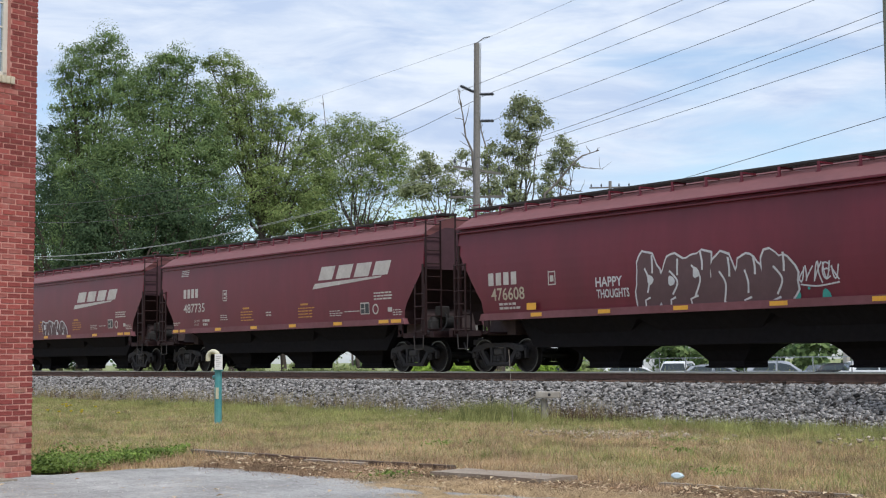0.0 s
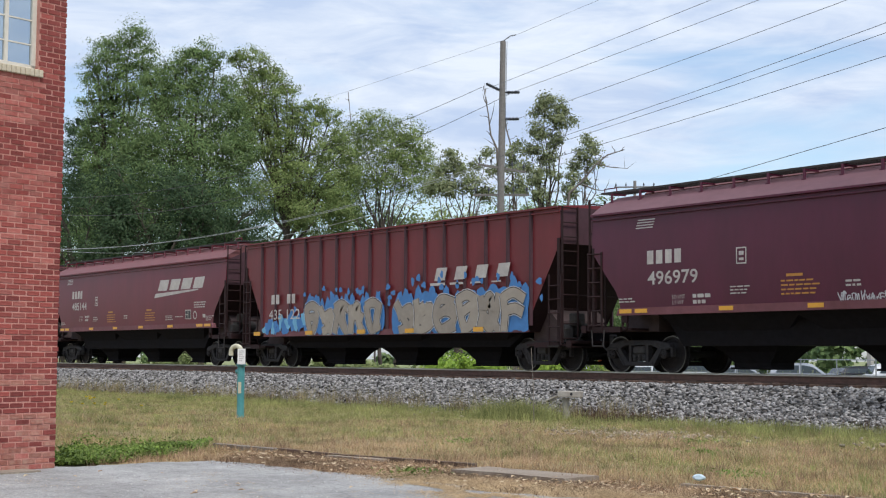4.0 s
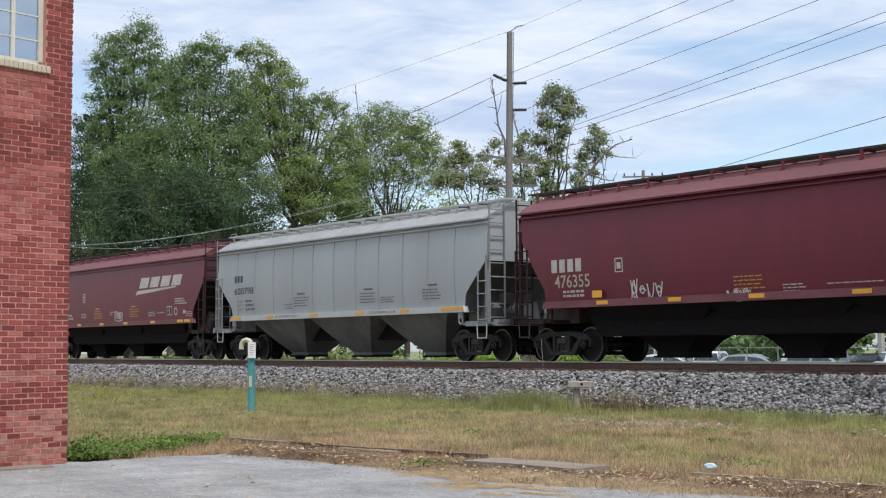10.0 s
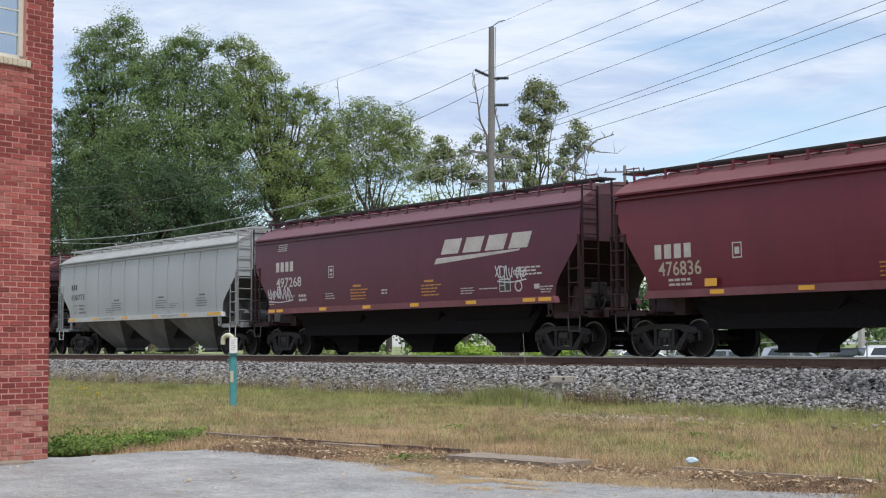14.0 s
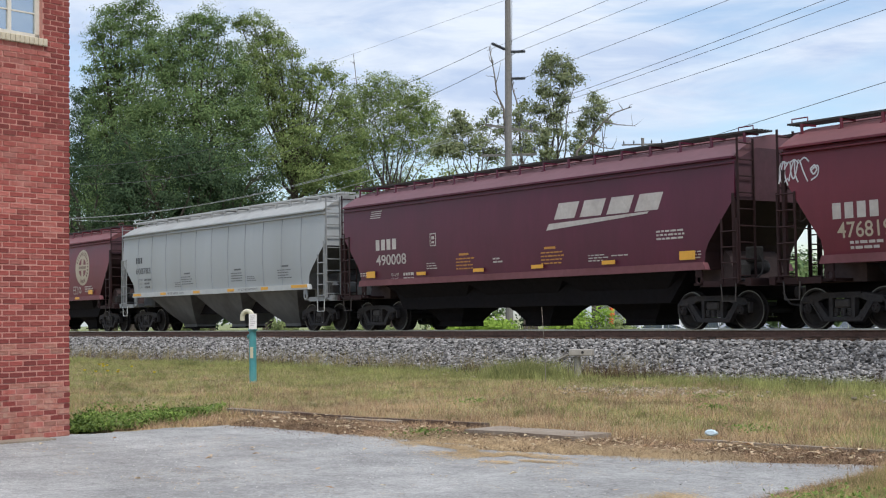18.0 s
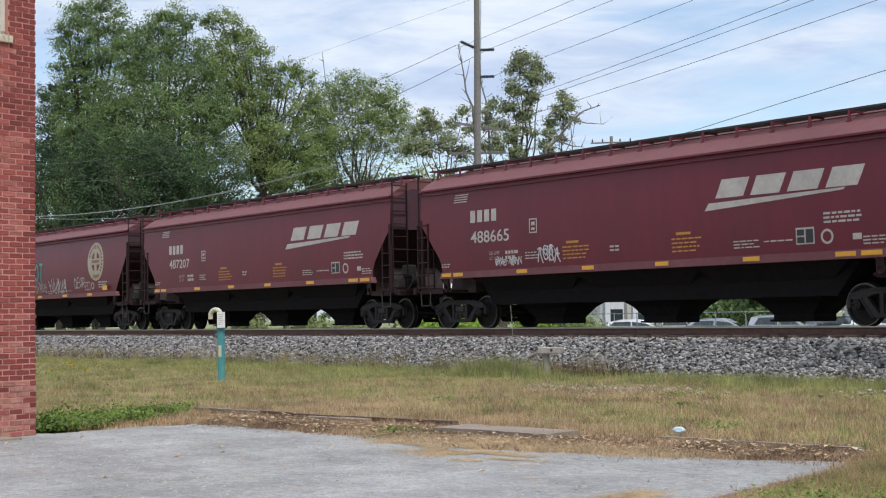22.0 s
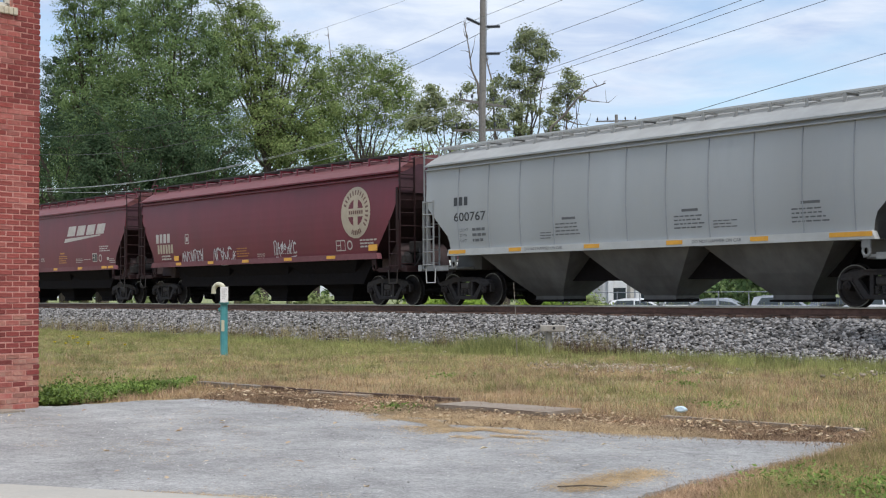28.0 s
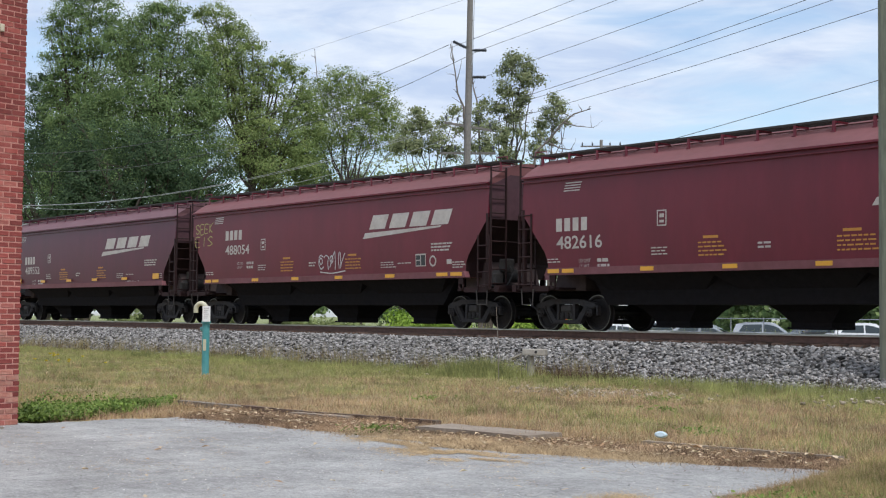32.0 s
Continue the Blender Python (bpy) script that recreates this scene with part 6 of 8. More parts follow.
blades("green_grass", 380000, lawn(False), (0.035, 0.095), (0.005, 0.009), "blade_green", 21, "thin green and yellow summer grass", "grass", 0.75)
blades("dry_grass", 430000, lawn(True), (0.03, 0.085), (0.005, 0.009), "blade_dry", 22, "dry tan grass between the green", "grass", 0.85)
def bunches(x0, x1, y, spread, each, width):
    """Loose bunches of weeds along the foot of the bank."""
    def place(rg, n):
        m = n // each
        cx, cy, w = rg.uniform(x0, x1, m), y + rg.normal(0, spread, m), rg.uniform(0.4, 1.0, m) * width
        return np.repeat(cx, each) + rg.normal(0, 1, m * each) * np.repeat(w, each), np.repeat(cy, each) + rg.normal(0, 1, m * each) * np.repeat(w, each)
    return place


blades("bank_weeds", 7200, bunches(-62, -22, TRACK - 3.25, 0.40, 16, 0.14), (0.18, 0.75), (0.006, 0.014), "blade_olive", 23, "thin dry brown weeds at the foot of the bank", "weeds", 0.22)
blades("bank_stalks", 4500, bunches(-60, -9, TRACK - 3.3, 0.30, 20, 0.20), (0.12, 0.45), (0.008, 0.018), "blade_rot", 47, "dark seed stalks among the stones", "weeds", 0.25)
blades("bank_shoots", 40000, patches(-45, -8, 20.3, 22.75, 1.3, -0.05), (0.08, 0.26), (0.005, 0.010), "blade_fresh", 24, "green shoots at the foot of the bank", "weeds", 0.25)
blades("foot_grass", 13000, bunches(-20.5, -7.5, 21.9, 0.5, 60, 0.3), (0.05, 0.28), (0.004, 0.009), "blade_fresh", 35, "fresh green grass hiding the foot of the bank", "grass", 0.25)
blades("tall_clump", 5200, lambda rg, n: (-24.9 + rg.normal(0, 0.55, n), 20.9 + rg.normal(0, 0.4, n)), (0.18, 0.55), (0.006, 0.012), "blade_fresh", 25, "taller green clump of grass", "grass", 0.3)


blades("dead_weeds", 1100, lambda rg, n: (-22.9 + rg.normal(0, 1.0, n), 22.05 + rg.normal(0, 0.25, n)), (0.12, 0.42), (0.005, 0.012), "blade_rot", 50, "dark dead weeds round the marker stump", "weeds", 0.25)


def tufts(dry, each):
    """Small bunches of blades on the lawn."""
    def place(rg, n):
        cx, cy = lawn(dry)(rg, n * 3 // each)
        m = min(len(cx), n // each)
        w = np.repeat(rg.uniform(0.03, 0.13, m), each)
        return np.repeat(cx[:m], each) + rg.normal(0, 1, m * each) * w, np.repeat(cy[:m], each) + rg.normal(0, 1, m * each) * w
    return place


blades("green_tufts", 44000, tufts(False, 40), (0.06, 0.20), (0.004, 0.009), "blade_fresh", 40, "small fresh tufts of grass", "grass", 0.35)
blades("dry_tufts", 36000, tufts(True, 40), (0.06, 0.19), (0.004, 0.008), "blade_dead", 41, "small dead brown tufts of grass", "grass", 0.35)


def lush(rg, n):
    q = rg.uniform(0, 1, n) ** 1.4
    x, y = np.interp(q, [0, 0.3, 0.7, 1], [-17.25, -17.35, -18.2, -19.3]), np.interp(q, [0, 0.3, 0.7, 1], [6.8, 7.5, 8.8, 10.0])
    back = rg.exponential(0.85, n) * (1.15 - 0.9 * q)
    return x - back * 0.9 + rg.normal(0, 0.07, n), y + back * 0.45 + rg.normal(0, 0.07, n)


def leaf_mesh(name, quads, mat):
    n = len(quads)
    me = bpy.data.meshes.new(name)
    me.vertices.add(n * 4)
    me.vertices.foreach_set("co", quads.reshape(-1).astype(np.float32))
    me.loops.add(n * 4)
    me.loops.foreach_set("vertex_index", np.arange(n * 4, dtype=np.int32))
    me.polygons.add(n)
    me.polygons.foreach_set("loop_start", np.arange(0, n * 4, 4, dtype=np.int32))
    me.polygons.foreach_set("loop_total", np.full(n, 4, np.int32))
    me.update(calc_edges=True)
    me.materials.append(M[mat])
    return me


def broadleaf(name, count, place, size, high, mat, seed, label):
    """Low weeds: broad leaves at all tilts, heaped in a mound."""
    rg = np.random.default_rng(seed)
    x, y = place(rg, count)
    n = len(x)
    z = rg.uniform(0.0, 1.0, n) ** 0.8 * high * np.array([0.45 + 0.55 * abs(noise.noise(Vector((a / 0.4, b / 0.4, 5.5)))) * 2 for a, b in zip(x, y)])
    p = np.stack([x, y, z], 1)
    nn = rg.normal(0, 0.55, (n, 3)) + (0, -0.15, 0.8)
    nn /= np.linalg.norm(nn, axis=1)[:, None]
    t = np.cross(nn, rg.normal(0, 1, (n, 3)))
    t /= np.linalg.norm(t, axis=1)[:, None]
    b = np.cross(nn, t)
    sz = rg.uniform(size[0], size[1], (n, 1))
    return thing(name, label, "weeds", leaf_mesh(name, np.stack([p - t * sz, p - b * sz * 0.5, p + t * sz, p + b * sz * 0.5], 1), mat), kind="stuff")


broadleaf("lush_weeds", 15000, lush, (0.014, 0.038), 0.15, "blade_lush", 26, "lush bright green broad-leaved weeds along the paving by the wall")
VERGE_Y = [4.0, 6.07, 7.4, 8.6, 9.8, 10.8, 11.4, 14.0]
VERGE_X = [-5.9, -6.25, -6.86, -7.14, -7.36, -7.62, -7.9, -8.6]
GREEN_X = [-4.7, -5.45, -6.28, -6.82, -7.22, -7.55, -7.9, -8.6]


def verge(start, spread):
    def place(rg, n):
        y = 4.6 + 8.4 * rg.uniform(0, 1, n)
        return np.interp(y, VERGE_Y, GREEN_X) + start + rg.normal(0, 0.08, n) + rg.exponential(spread, n), y
    return place


blades("verge_grass", 90000, verge(0.02, 0.8), (0.03, 0.13), (0.004, 0.008), "blade_verge", 27, "ragged long grass at the side of the lot", "grass", 0.6)
broadleaf("verge_weeds", 2400, lambda rg, n: (lambda k: (np.array([-6.0, -5.55, -6.4, -5.3, -5.8])[k] + rg.normal(0, 0.17, n), np.array([7.9, 8.2, 8.15, 7.7, 8.7])[k] + rg.normal(0, 0.20, n)))(rg.integers(0, 5, n)), (0.010, 0.026), 0.16, "blade_lush", 39, "clumps of dark green broad-leaved weeds in the long grass")
broadleaf("lawn_weeds", 1100, lambda rg, n: (lambda k: (np.array([-14.2, -18.3, -11.3, -13.5, -10.2, -16.2])[k] + rg.normal(0, 0.25, n), np.array([15.6, 14.2, 13.0, 9.75, 16.8, 17.6])[k] + rg.normal(0, 0.2, n)))(rg.integers(0, 6, n)), (0.012, 0.030), 0.10, "blade_lush", 48, "small green weeds scattered in the dry lawn")
blades("verge_straw", 34000, verge(-0.05, 0.8), (0.05, 0.17), (0.003, 0.007), "blade_dry", 28, "dry seed stalks in the long grass", "grass", 0.6)
blades("verge_border", 34000, lambda rg, n: (lambda y, q: (np.interp(y, VERGE_Y, VERGE_X) * (1 - q) + np.interp(y, VERGE_Y, GREEN_X) * q + rg.normal(0, 0.07, n), y))(rg.uniform(4.6, 11.2, n), rg.uniform(0, 1.25, n)), (0.015, 0.055), (0.003, 0.007), "blade_dead", 36, "matted dead grass along the verge", "dead grass", 1.2)


def straw_edge(rg, n):
    t = rg.uniform(0, 1, n)
    x = np.interp(t, [0, 0.25, 0.5, 0.75, 1], [-17.4, -15.5, -12.9, -10.4, -7.8])
    y = np.interp(t, [0, 0.25, 0.5, 0.75, 1], [9.75, 9.95, 10.15, 10.55, 11.35])
    return x + rg.normal(0, 0.3, n), y + rg.normal(0, 0.40, n)


blades("straw_edge", 66000, straw_edge, (0.02, 0.06), (0.004, 0.009), "blade_dead", 29, "matted dead grass along the edge of the paving", "dead grass", 1.4)
blades("rotting_litter", 30000, lambda rg, n: (lambda p: (lambda k: (p[0][k], p[1][k]))(np.array([noise.noise(Vector((a / 0.45, b / 0.25, 2.2))) for a, b in zip(*p)]) > 0.08))(straw_edge(rg, n)), (0.02, 0.065), (0.006, 0.014), "blade_rot", 46, "dark rotting leaves and twigs in the dead grass", "dead leaves", 1.2)
blades("pale_straw", 42000, lambda rg, n: (lambda t: (-13.6 + t * 4.2 + rg.normal(0, 0.3, n), 9.65 + t * 0.6 + rg.normal(0, 0.24, n)))(rg.uniform(0, 1, n)), (0.02, 0.06), (0.003, 0.008), "blade_pale", 37, "bleached straw lying on the paving edge", "dead grass", 1.4)
blades("seam_straw", 4200, lambda rg, n: (lambda t: (-7.30 - t * 0.32 + rg.normal(0, 0.13, n), 6.75 + t * 1.2 + rg.normal(0, 0.10, n)))(rg.uniform(0, 1, n)), (0.010, 0.026), (0.004, 0.009), "blade_pale", 30, "loose straw lying on the asphalt", "dead grass", 3.2, False, 0.003)
blades("spilled_straw", 24000, lambda rg, n: (lambda t: (lambda a, b: (lambda k: (a[k], b[k]))(np.array([noise.noise(Vector((p / 0.5, q / 0.22, 6.1))) for p, q in zip(a, b)]) > -0.02))(-12.9 + t * 2.6 + rg.normal(0, 0.30, n), 9.45 - t * 0.75 + rg.normal(0, 0.25, n)))(rg.uniform(0, 1, n)), (0.010, 0.030), (0.004, 0.009), "blade_pale", 49, "pale straw spilled over the asphalt edge", "dead grass", 3.0, False, 0.003)
thing("fallen_stick", "thin dark stick lying on the asphalt", "stick", Shape().tube([(-7.42, 6.78, 0.012), (-7.30, 6.93, 0.02), (-7.19, 7.05, 0.012)], [0.005, 0.005, 0.003], 6).mesh("fallen_stick", "bark"))
blades("lot_straw", 2600, lambda rg, n: (lambda m: (np.repeat(rg.uniform(-15.5, -7.6, m), 26) + rg.normal(0, 0.14, m * 26), np.repeat(rg.uniform(4.9, 9.3, m), 26) + rg.normal(0, 0.07, m * 26)))(n // 26), (0.008, 0.02), (0.003, 0.006), "blade_pale", 51, "wisps of straw strewn over the lot", "dead grass", 2.6, False, 0.003)
blades("slab_straw", 1500, lambda rg, n: (lambda t: (-9.4 + t * 2.0 + rg.normal(0, 0.05, n), 4.30 + t * 1.05 + rg.normal(0, 0.035, n)))(rg.power(2.0, n)), (0.012, 0.028), (0.004, 0.007), "blade_pale", 38, "straw caught along the edge of the slab", "dead grass", 3.0, False, 0.003)


def fallen(rg, n):
    x, y = straw_edge(rg, n)
    return x, y


def leaves_on_ground(name, count, place, size, mat, seed, label):
    rg = np.random.default_rng(seed)
    x, y = place(rg, count)
    v, f = [], []
    for i in range(count):
        s, a, t = rg.uniform(*size), rg.uniform(0, 6.28), rg.uniform(0.1, 0.6)
        c, sn = math.cos(a) * s, math.sin(a) * s
        z = 0.015 + rg.uniform(0, 0.04)
        k = len(v)
        v += [(x[i] - c, y[i] - sn, z), (x[i] + sn * 0.5, y[i] - c * 0.5, z + t * s), (x[i] + c, y[i] + sn, z + 0.3 * s), (x[i] - sn * 0.5, y[i] + c * 0.5, z + t * s)]
        f += [(k, k + 1, k + 2), (k, k + 2, k + 3)]
    return thing(name, label, "fallen leaves", mesh_of(name, v, f, mat), kind="stuff")


leaves_on_ground("fallen_leaves", 750, fallen, (0.02, 0.05), "leaf_fallen", 31, "curled pale fallen leaves in the dead grass")
leaves_on_ground("big_fallen_leaves", 70, lambda rg, n: (np.concatenate([rg.normal(-17.3, 0.5, n // 2), rg.normal(-9.0, 0.7, n - n // 2)]), np.concatenate([rg.normal(9.9, 0.25, n // 2), rg.normal(11.2, 0.2, n - n // 2)])), (0.035, 0.08), "leaf_fallen", 32, "large dry leaves piled along the paving edge")
leaves_on_ground("lot_leaves", 60, lambda rg, n: (rg.uniform(-16, -7.5, n), rg.uniform(4.5, 9.5, n)), (0.02, 0.05), "leaf_fallen", 33, "few dry leaves strewn over the lot")


def flowers():
    """Small yellow flower heads on thin stalks among the weeds."""
    rg = random.Random(44)
    for _ in range(14):
        x, y, h = FLOWERS[0] + rg.gauss(0, 0.9), FLOWERS[1] + rg.gauss(0, 0.35), rg.uniform(0.15, 0.35)
        p = thing("weed_flower", "small yellow flower on a thin stalk", "flower", group="flowers at the foot of the bank")
        part("stalk", Shape().tube([(x, y, -0.03), (x + 0.01, y, h)], 0.004, 4).mesh("stalk", "blade_fresh"), p)
        part("bloom", Shape().lathe([(0.0, 0.02), (0.03, 0.012), (0.045, 0.02), (0.02, -0.01), (0.0, -0.015)], (x + 0.01, y, h), "z", 7).mesh("bloom", "petal"), p, "yellow flower head")


FLOWERS = (-34.0, 14.4)
flowers()


# ---------------------------------------------------------------- trees
def leaf_cloud(lobes, base, right, seed, size, per_m3, hollow=0.66, clumps=9):
    """Leaves set in clumps within the lobes (offset across, height, radius)."""
    rg = np.random.default_rng(seed)
    away = Vector((-right.y, right.x, 0))
    pts, nrm = [], []
    for off, z, r in lobes:
        for _ in range(max(6, int(r * r * clumps))):
            d = rg.normal(0, 1, 3)
            d /= np.linalg.norm(d)
            q = r * rg.uniform(hollow, 0.95 + 0.22 * rg.random() ** 2)
            c = np.array([off + d[0] * q, d[1] * q * 1.2, z + d[2] * q])
            m = int(per_m3 * rg.uniform(0.6, 1.4))
            g = rg.normal(0, 1, (m, 3)) * (1.0, 1.0, 0.62)
            pts.append(c + g * (0.14 + (0.14 if clumps < 15 else 0.10) * r) * rg.uniform(0.6, 1.3))
            nrm.append(g * 0.25 + d * 0.75 + (0, 0, 0.35))
    p = np.concatenate(pts)
    nn = np.concatenate(nrm) + rg.normal(0, 0.35, p.shape)
    nn /= np.linalg.norm(nn, axis=1)[:, None]
    n = len(p)
    t = np.cross(nn, rg.normal(0, 1, (n, 3)))
    t /= np.linalg.norm(t, axis=1)[:, None]
    b = np.cross(nn, t)
    s = rg.uniform(size[0], size[1], (n, 1))
    quad = np.stack([p - t * s, p - b * s * 0.62, p + t * s + nn * s * 0.25, p + b * s * 0.62], 1)
    world_pts = np.empty_like(quad)
    world_pts[..., 0] = base[0] + quad[..., 0] * right.x + quad[..., 1] * away.x
    world_pts[..., 1] = base[1] + quad[..., 0] * right.y + quad[..., 1] * away.y
    world_pts[..., 2] = quad[..., 2]
    return world_pts


def wobble(a, b, n, amount, rng):
    a, b = Vector(a), Vector(b)
    return [a.lerp(b, i / n) + Vector((rng.uniform(-1, 1), rng.uniform(-1, 1), rng.uniform(-0.5, 0.5))) * amount * math.sin(math.pi * i / n) for i in range(n + 1)]


TREES = [  # foot, leaf, lobes of the crown: offset across, height, radius
    (-100.6, 44.6, "leaf_mid", [(0.6, 26.4, 1.41), (-1.4, 25.4, 1.28), (-2.2, 24.0, 1.15), (-0.5, 24.2, 1.54), (1.5, 24.9, 1.41), (-2.0, 22.2, 1.15), (-0.9, 21.7, 1.54), (0.6, 22.4, 1.66), (-1.8, 20.2, 1.28), (0.0, 19.6, 1.92), (-1.4, 18.1, 1.41), (-2.2, 16.5, 1.66), (-0.0, 16.8, 2.05), (-1.1, 14.3, 2.3), (0.8, 13.9, 2.43), (-1.7, 11.7, 2.3), (2.4, 23.2, 1.29), (2.8, 21.2, 1.4), (-2.9, 22.9, 0.59), (-3.0, 20.9, 0.59), (-2.7, 18.8, 0.81)]),
    (-91.2, 45.7, "leaf_mid", [(0.8, 23.7, 1.02), (-0.4, 23.1, 1.02), (1.7, 23.1, 0.9), (-1.4, 22.1, 1.41), (0.5, 22.0, 1.66), (2.2, 21.3, 1.15), (-2.3, 20.2, 1.66), (-0.2, 19.8, 2.05), (2.0, 19.2, 1.66), (-2.7, 17.7, 2.05), (-0.3, 17.0, 2.56), (2.1, 16.6, 1.92), (-2.4, 14.7, 2.56), (0.5, 14.2, 2.69), (3.2, 13.6, 2.05), (-2.1, 11.6, 2.82), (1.4, 11.3, 2.56), (3.2, 19.7, 1.2), (3.4, 17.6, 1.5), (-3.1, 21.3, 0.8), (3.6, 15.7, 1.69), (-3.7, 16.1, 1.69)]),
    (-91.4, 53.6, "leaf_sun", [(-2.9, 24.4, 1.02), (-1.9, 23.5, 1.15), (-3.7, 23.9, 0.64), (-0.8, 23.0, 1.15), (0.3, 21.9, 0.9), (-2.6, 22.3, 1.28), (-1.2, 21.2, 1.66), (0.7, 20.5, 0.77), (-2.0, 19.6, 1.79), (0.1, 18.9, 1.54), (-2.5, 17.4, 2.05), (0.1, 16.8, 1.92), (2.8, 20.5, 1.02), (3.7, 19.7, 0.77), (2.1, 18.9, 1.15), (4.0, 18.2, 0.9), (3.2, 17.0, 1.41), (1.4, 15.3, 2.18), (3.8, 14.4, 1.79), (-0.9, 13.7, 2.43), (1.9, 12.5, 2.18), (4.5, 12.5, 1.66), (1.8, 20.8, 0.57), (1.2, 19.6, 1.04), (-3.3, 20.6, 1.04), (5.3, 15.5, 1.24), (4.7, 16.8, 0.93)]),
    (-109.0, 45.3, "leaf_shaded", [(-0.4, 21.0, 0.9), (-1.3, 20.1, 1.02), (0.4, 19.6, 1.02), (-0.8, 18.2, 1.79), (-1.0, 15.7, 2.18), (1.3, 15.3, 2.18), (-0.9, 12.9, 2.43), (2.1, 12.5, 2.56)]),
    (-91.3, 62.8, "leaf_sun", [(-1.6, 20.1, 1.3), (-0.1, 19.9, 1.5), (1.7, 19.6, 1.5), (2.8, 18.6, 1.4), (-2.4, 18.4, 1.8), (-0.1, 18.2, 2.1), (1.8, 17.5, 1.8), (-3.3, 19.2, 1.2), (3.3, 17.1, 1.3), (-2.9, 15.9, 2.0), (-0.5, 15.9, 2.1), (1.8, 15.5, 1.8), (4.0, 15.3, 1.4), (-3.6, 13.9, 1.8)]),
    (-61.6, 47.9, "leaf_olive", [(-0.7, 12.9, 0.48), (-0.2, 12.1, 0.6), (-1.1, 12.0, 0.6), (0.8, 12.3, 0.36), (1.4, 13.0, 0.36), (1.6, 12.0, 0.36), (0.5, 11.2, 0.71), (-0.8, 11.0, 0.71), (1.3, 10.7, 0.48), (-1.8, 11.1, 0.6)]),
    (-58.2, 48.8, "leaf_olive", [(0.1, 13.2, 0.36), (-0.0, 11.8, 0.48), (-0.2, 12.5, 0.36), (-0.3, 10.8, 0.48), (0.3, 11.1, 0.36)]),
    (-64.7, 56.7, "leaf_olive", [(0.2, 17.5, 0.6), (1.1, 17.2, 0.48), (-0.4, 16.8, 0.6), (0.8, 16.4, 0.83), (1.7, 16.1, 0.36), (-0.3, 15.5, 0.71), (0.8, 15.0, 0.6), (-0.8, 14.4, 0.6), (0.2, 14.0, 0.71), (-1.2, 13.4, 0.48), (-0.5, 12.7, 0.71), (0.5, 12.7, 0.48), (-1.4, 11.9, 0.48), (-0.3, 11.5, 0.6)]),
    (-61.6, 57.1, "leaf_olive", [(0.3, 14.5, 0.48), (0.8, 14.1, 0.36), (0.1, 13.7, 0.6), (-0.5, 13.1, 0.48), (0.4, 13.0, 0.36), (-0.6, 12.3, 0.48), (0.1, 12.2, 0.36), (-0.8, 11.5, 0.6), (1.0, 13.2, 0.24)]),
]


def tree(spec, seed, density, limb=1.0, clumps=9):
    bx, by, leaf, lobes = spec
    rng = random.Random(seed)
    d = Vector((bx, by, 0)).normalized()
    right = Vector((d.y, -d.x, 0))
    top = max(z for _, z, _ in lobes)
    t = thing("tree", {"leaf_shaded": "dark green broad-leaved tree behind the railway, shade put into its leaf colour", "leaf_mid": "tall green cottonwood with a full ragged crown", "leaf_sun": "yellowish green broad-leaved tree with a ragged crown", "leaf_light": "yellowish green tree with an open crown", "leaf_olive": "dull olive tree with an open crown and dark limbs"}[leaf], "tree", group="trees beyond the track")
    trunk = Shape()
    r0 = (0.16 + 0.012 * top) * limb
    mid = Vector((bx, by, 0)) + right * (sum(o for o, _, _ in lobes) / len(lobes))
    fork = Vector((mid.x * 0.5 + bx * 0.5, mid.y * 0.5 + by * 0.5, top * 0.36))
    trunk.tube(wobble((bx, by, -0.6), fork, 5, 0.15, rng), [r0 * (1 - 0.08 * i) for i in range(6)], 8)
    for off, z, r in lobes:
        tip = Vector((bx, by, 0)) + right * off + Vector((0, 0, z + r * 0.4))
        start = fork + Vector((0, 0, max(0.0, (z - fork.z)) * 0.25))
        trunk.tube(wobble(start, tip, 5, 0.35, rng), [r0 * 0.42 * (1 - 0.17 * i) for i in range(6)], 6)
        for _ in range(4):
            b = start.lerp(tip, rng.uniform(0.45, 0.95))
            e = b + Vector((rng.uniform(-1, 1), rng.uniform(-1, 1), rng.uniform(0.0, 0.9))) * r * 0.9
            trunk.tube(wobble(b, e, 3, 0.12, rng), [0.05 * limb, 0.04 * limb, 0.028 * limb, 0.014 * limb], 5)
    trunk.tube([fork, fork + Vector((0, 0, max(0.5, top * 0.25)))], [r0 * 0.6, r0 * 0.3], 7)
    part("trunk", trunk.mesh("trunk", "bark"), t, "rough dark trunk and limbs")
    part("crown", leaf_mesh("crown", leaf_cloud(lobes, (bx, by), right, seed, (0.05, 0.10) if clumps > 15 else (0.09, 0.17), density, 0.40 if clumps > 15 else 0.66, clumps), leaf), t, "crown of many small leaves")
    return t


def further(spec, k, full=1.0):
    """The same tree standing k times as far off and as large, seen from the eye."""
    x, y, leaf, lobes = spec
    return x * k, y * k, leaf, [(a * k, EYE + (z - EYE) * k, r * k * full) for a, z, r in lobes]


for i, spec in enumerate(TREES):
    tree(spec, 40 + i, 52 if i < 4 else 36, 0.8 if i < 4 else 0.45, (24, 24, 24, 22, 24)[i] if i < 5 else 60)


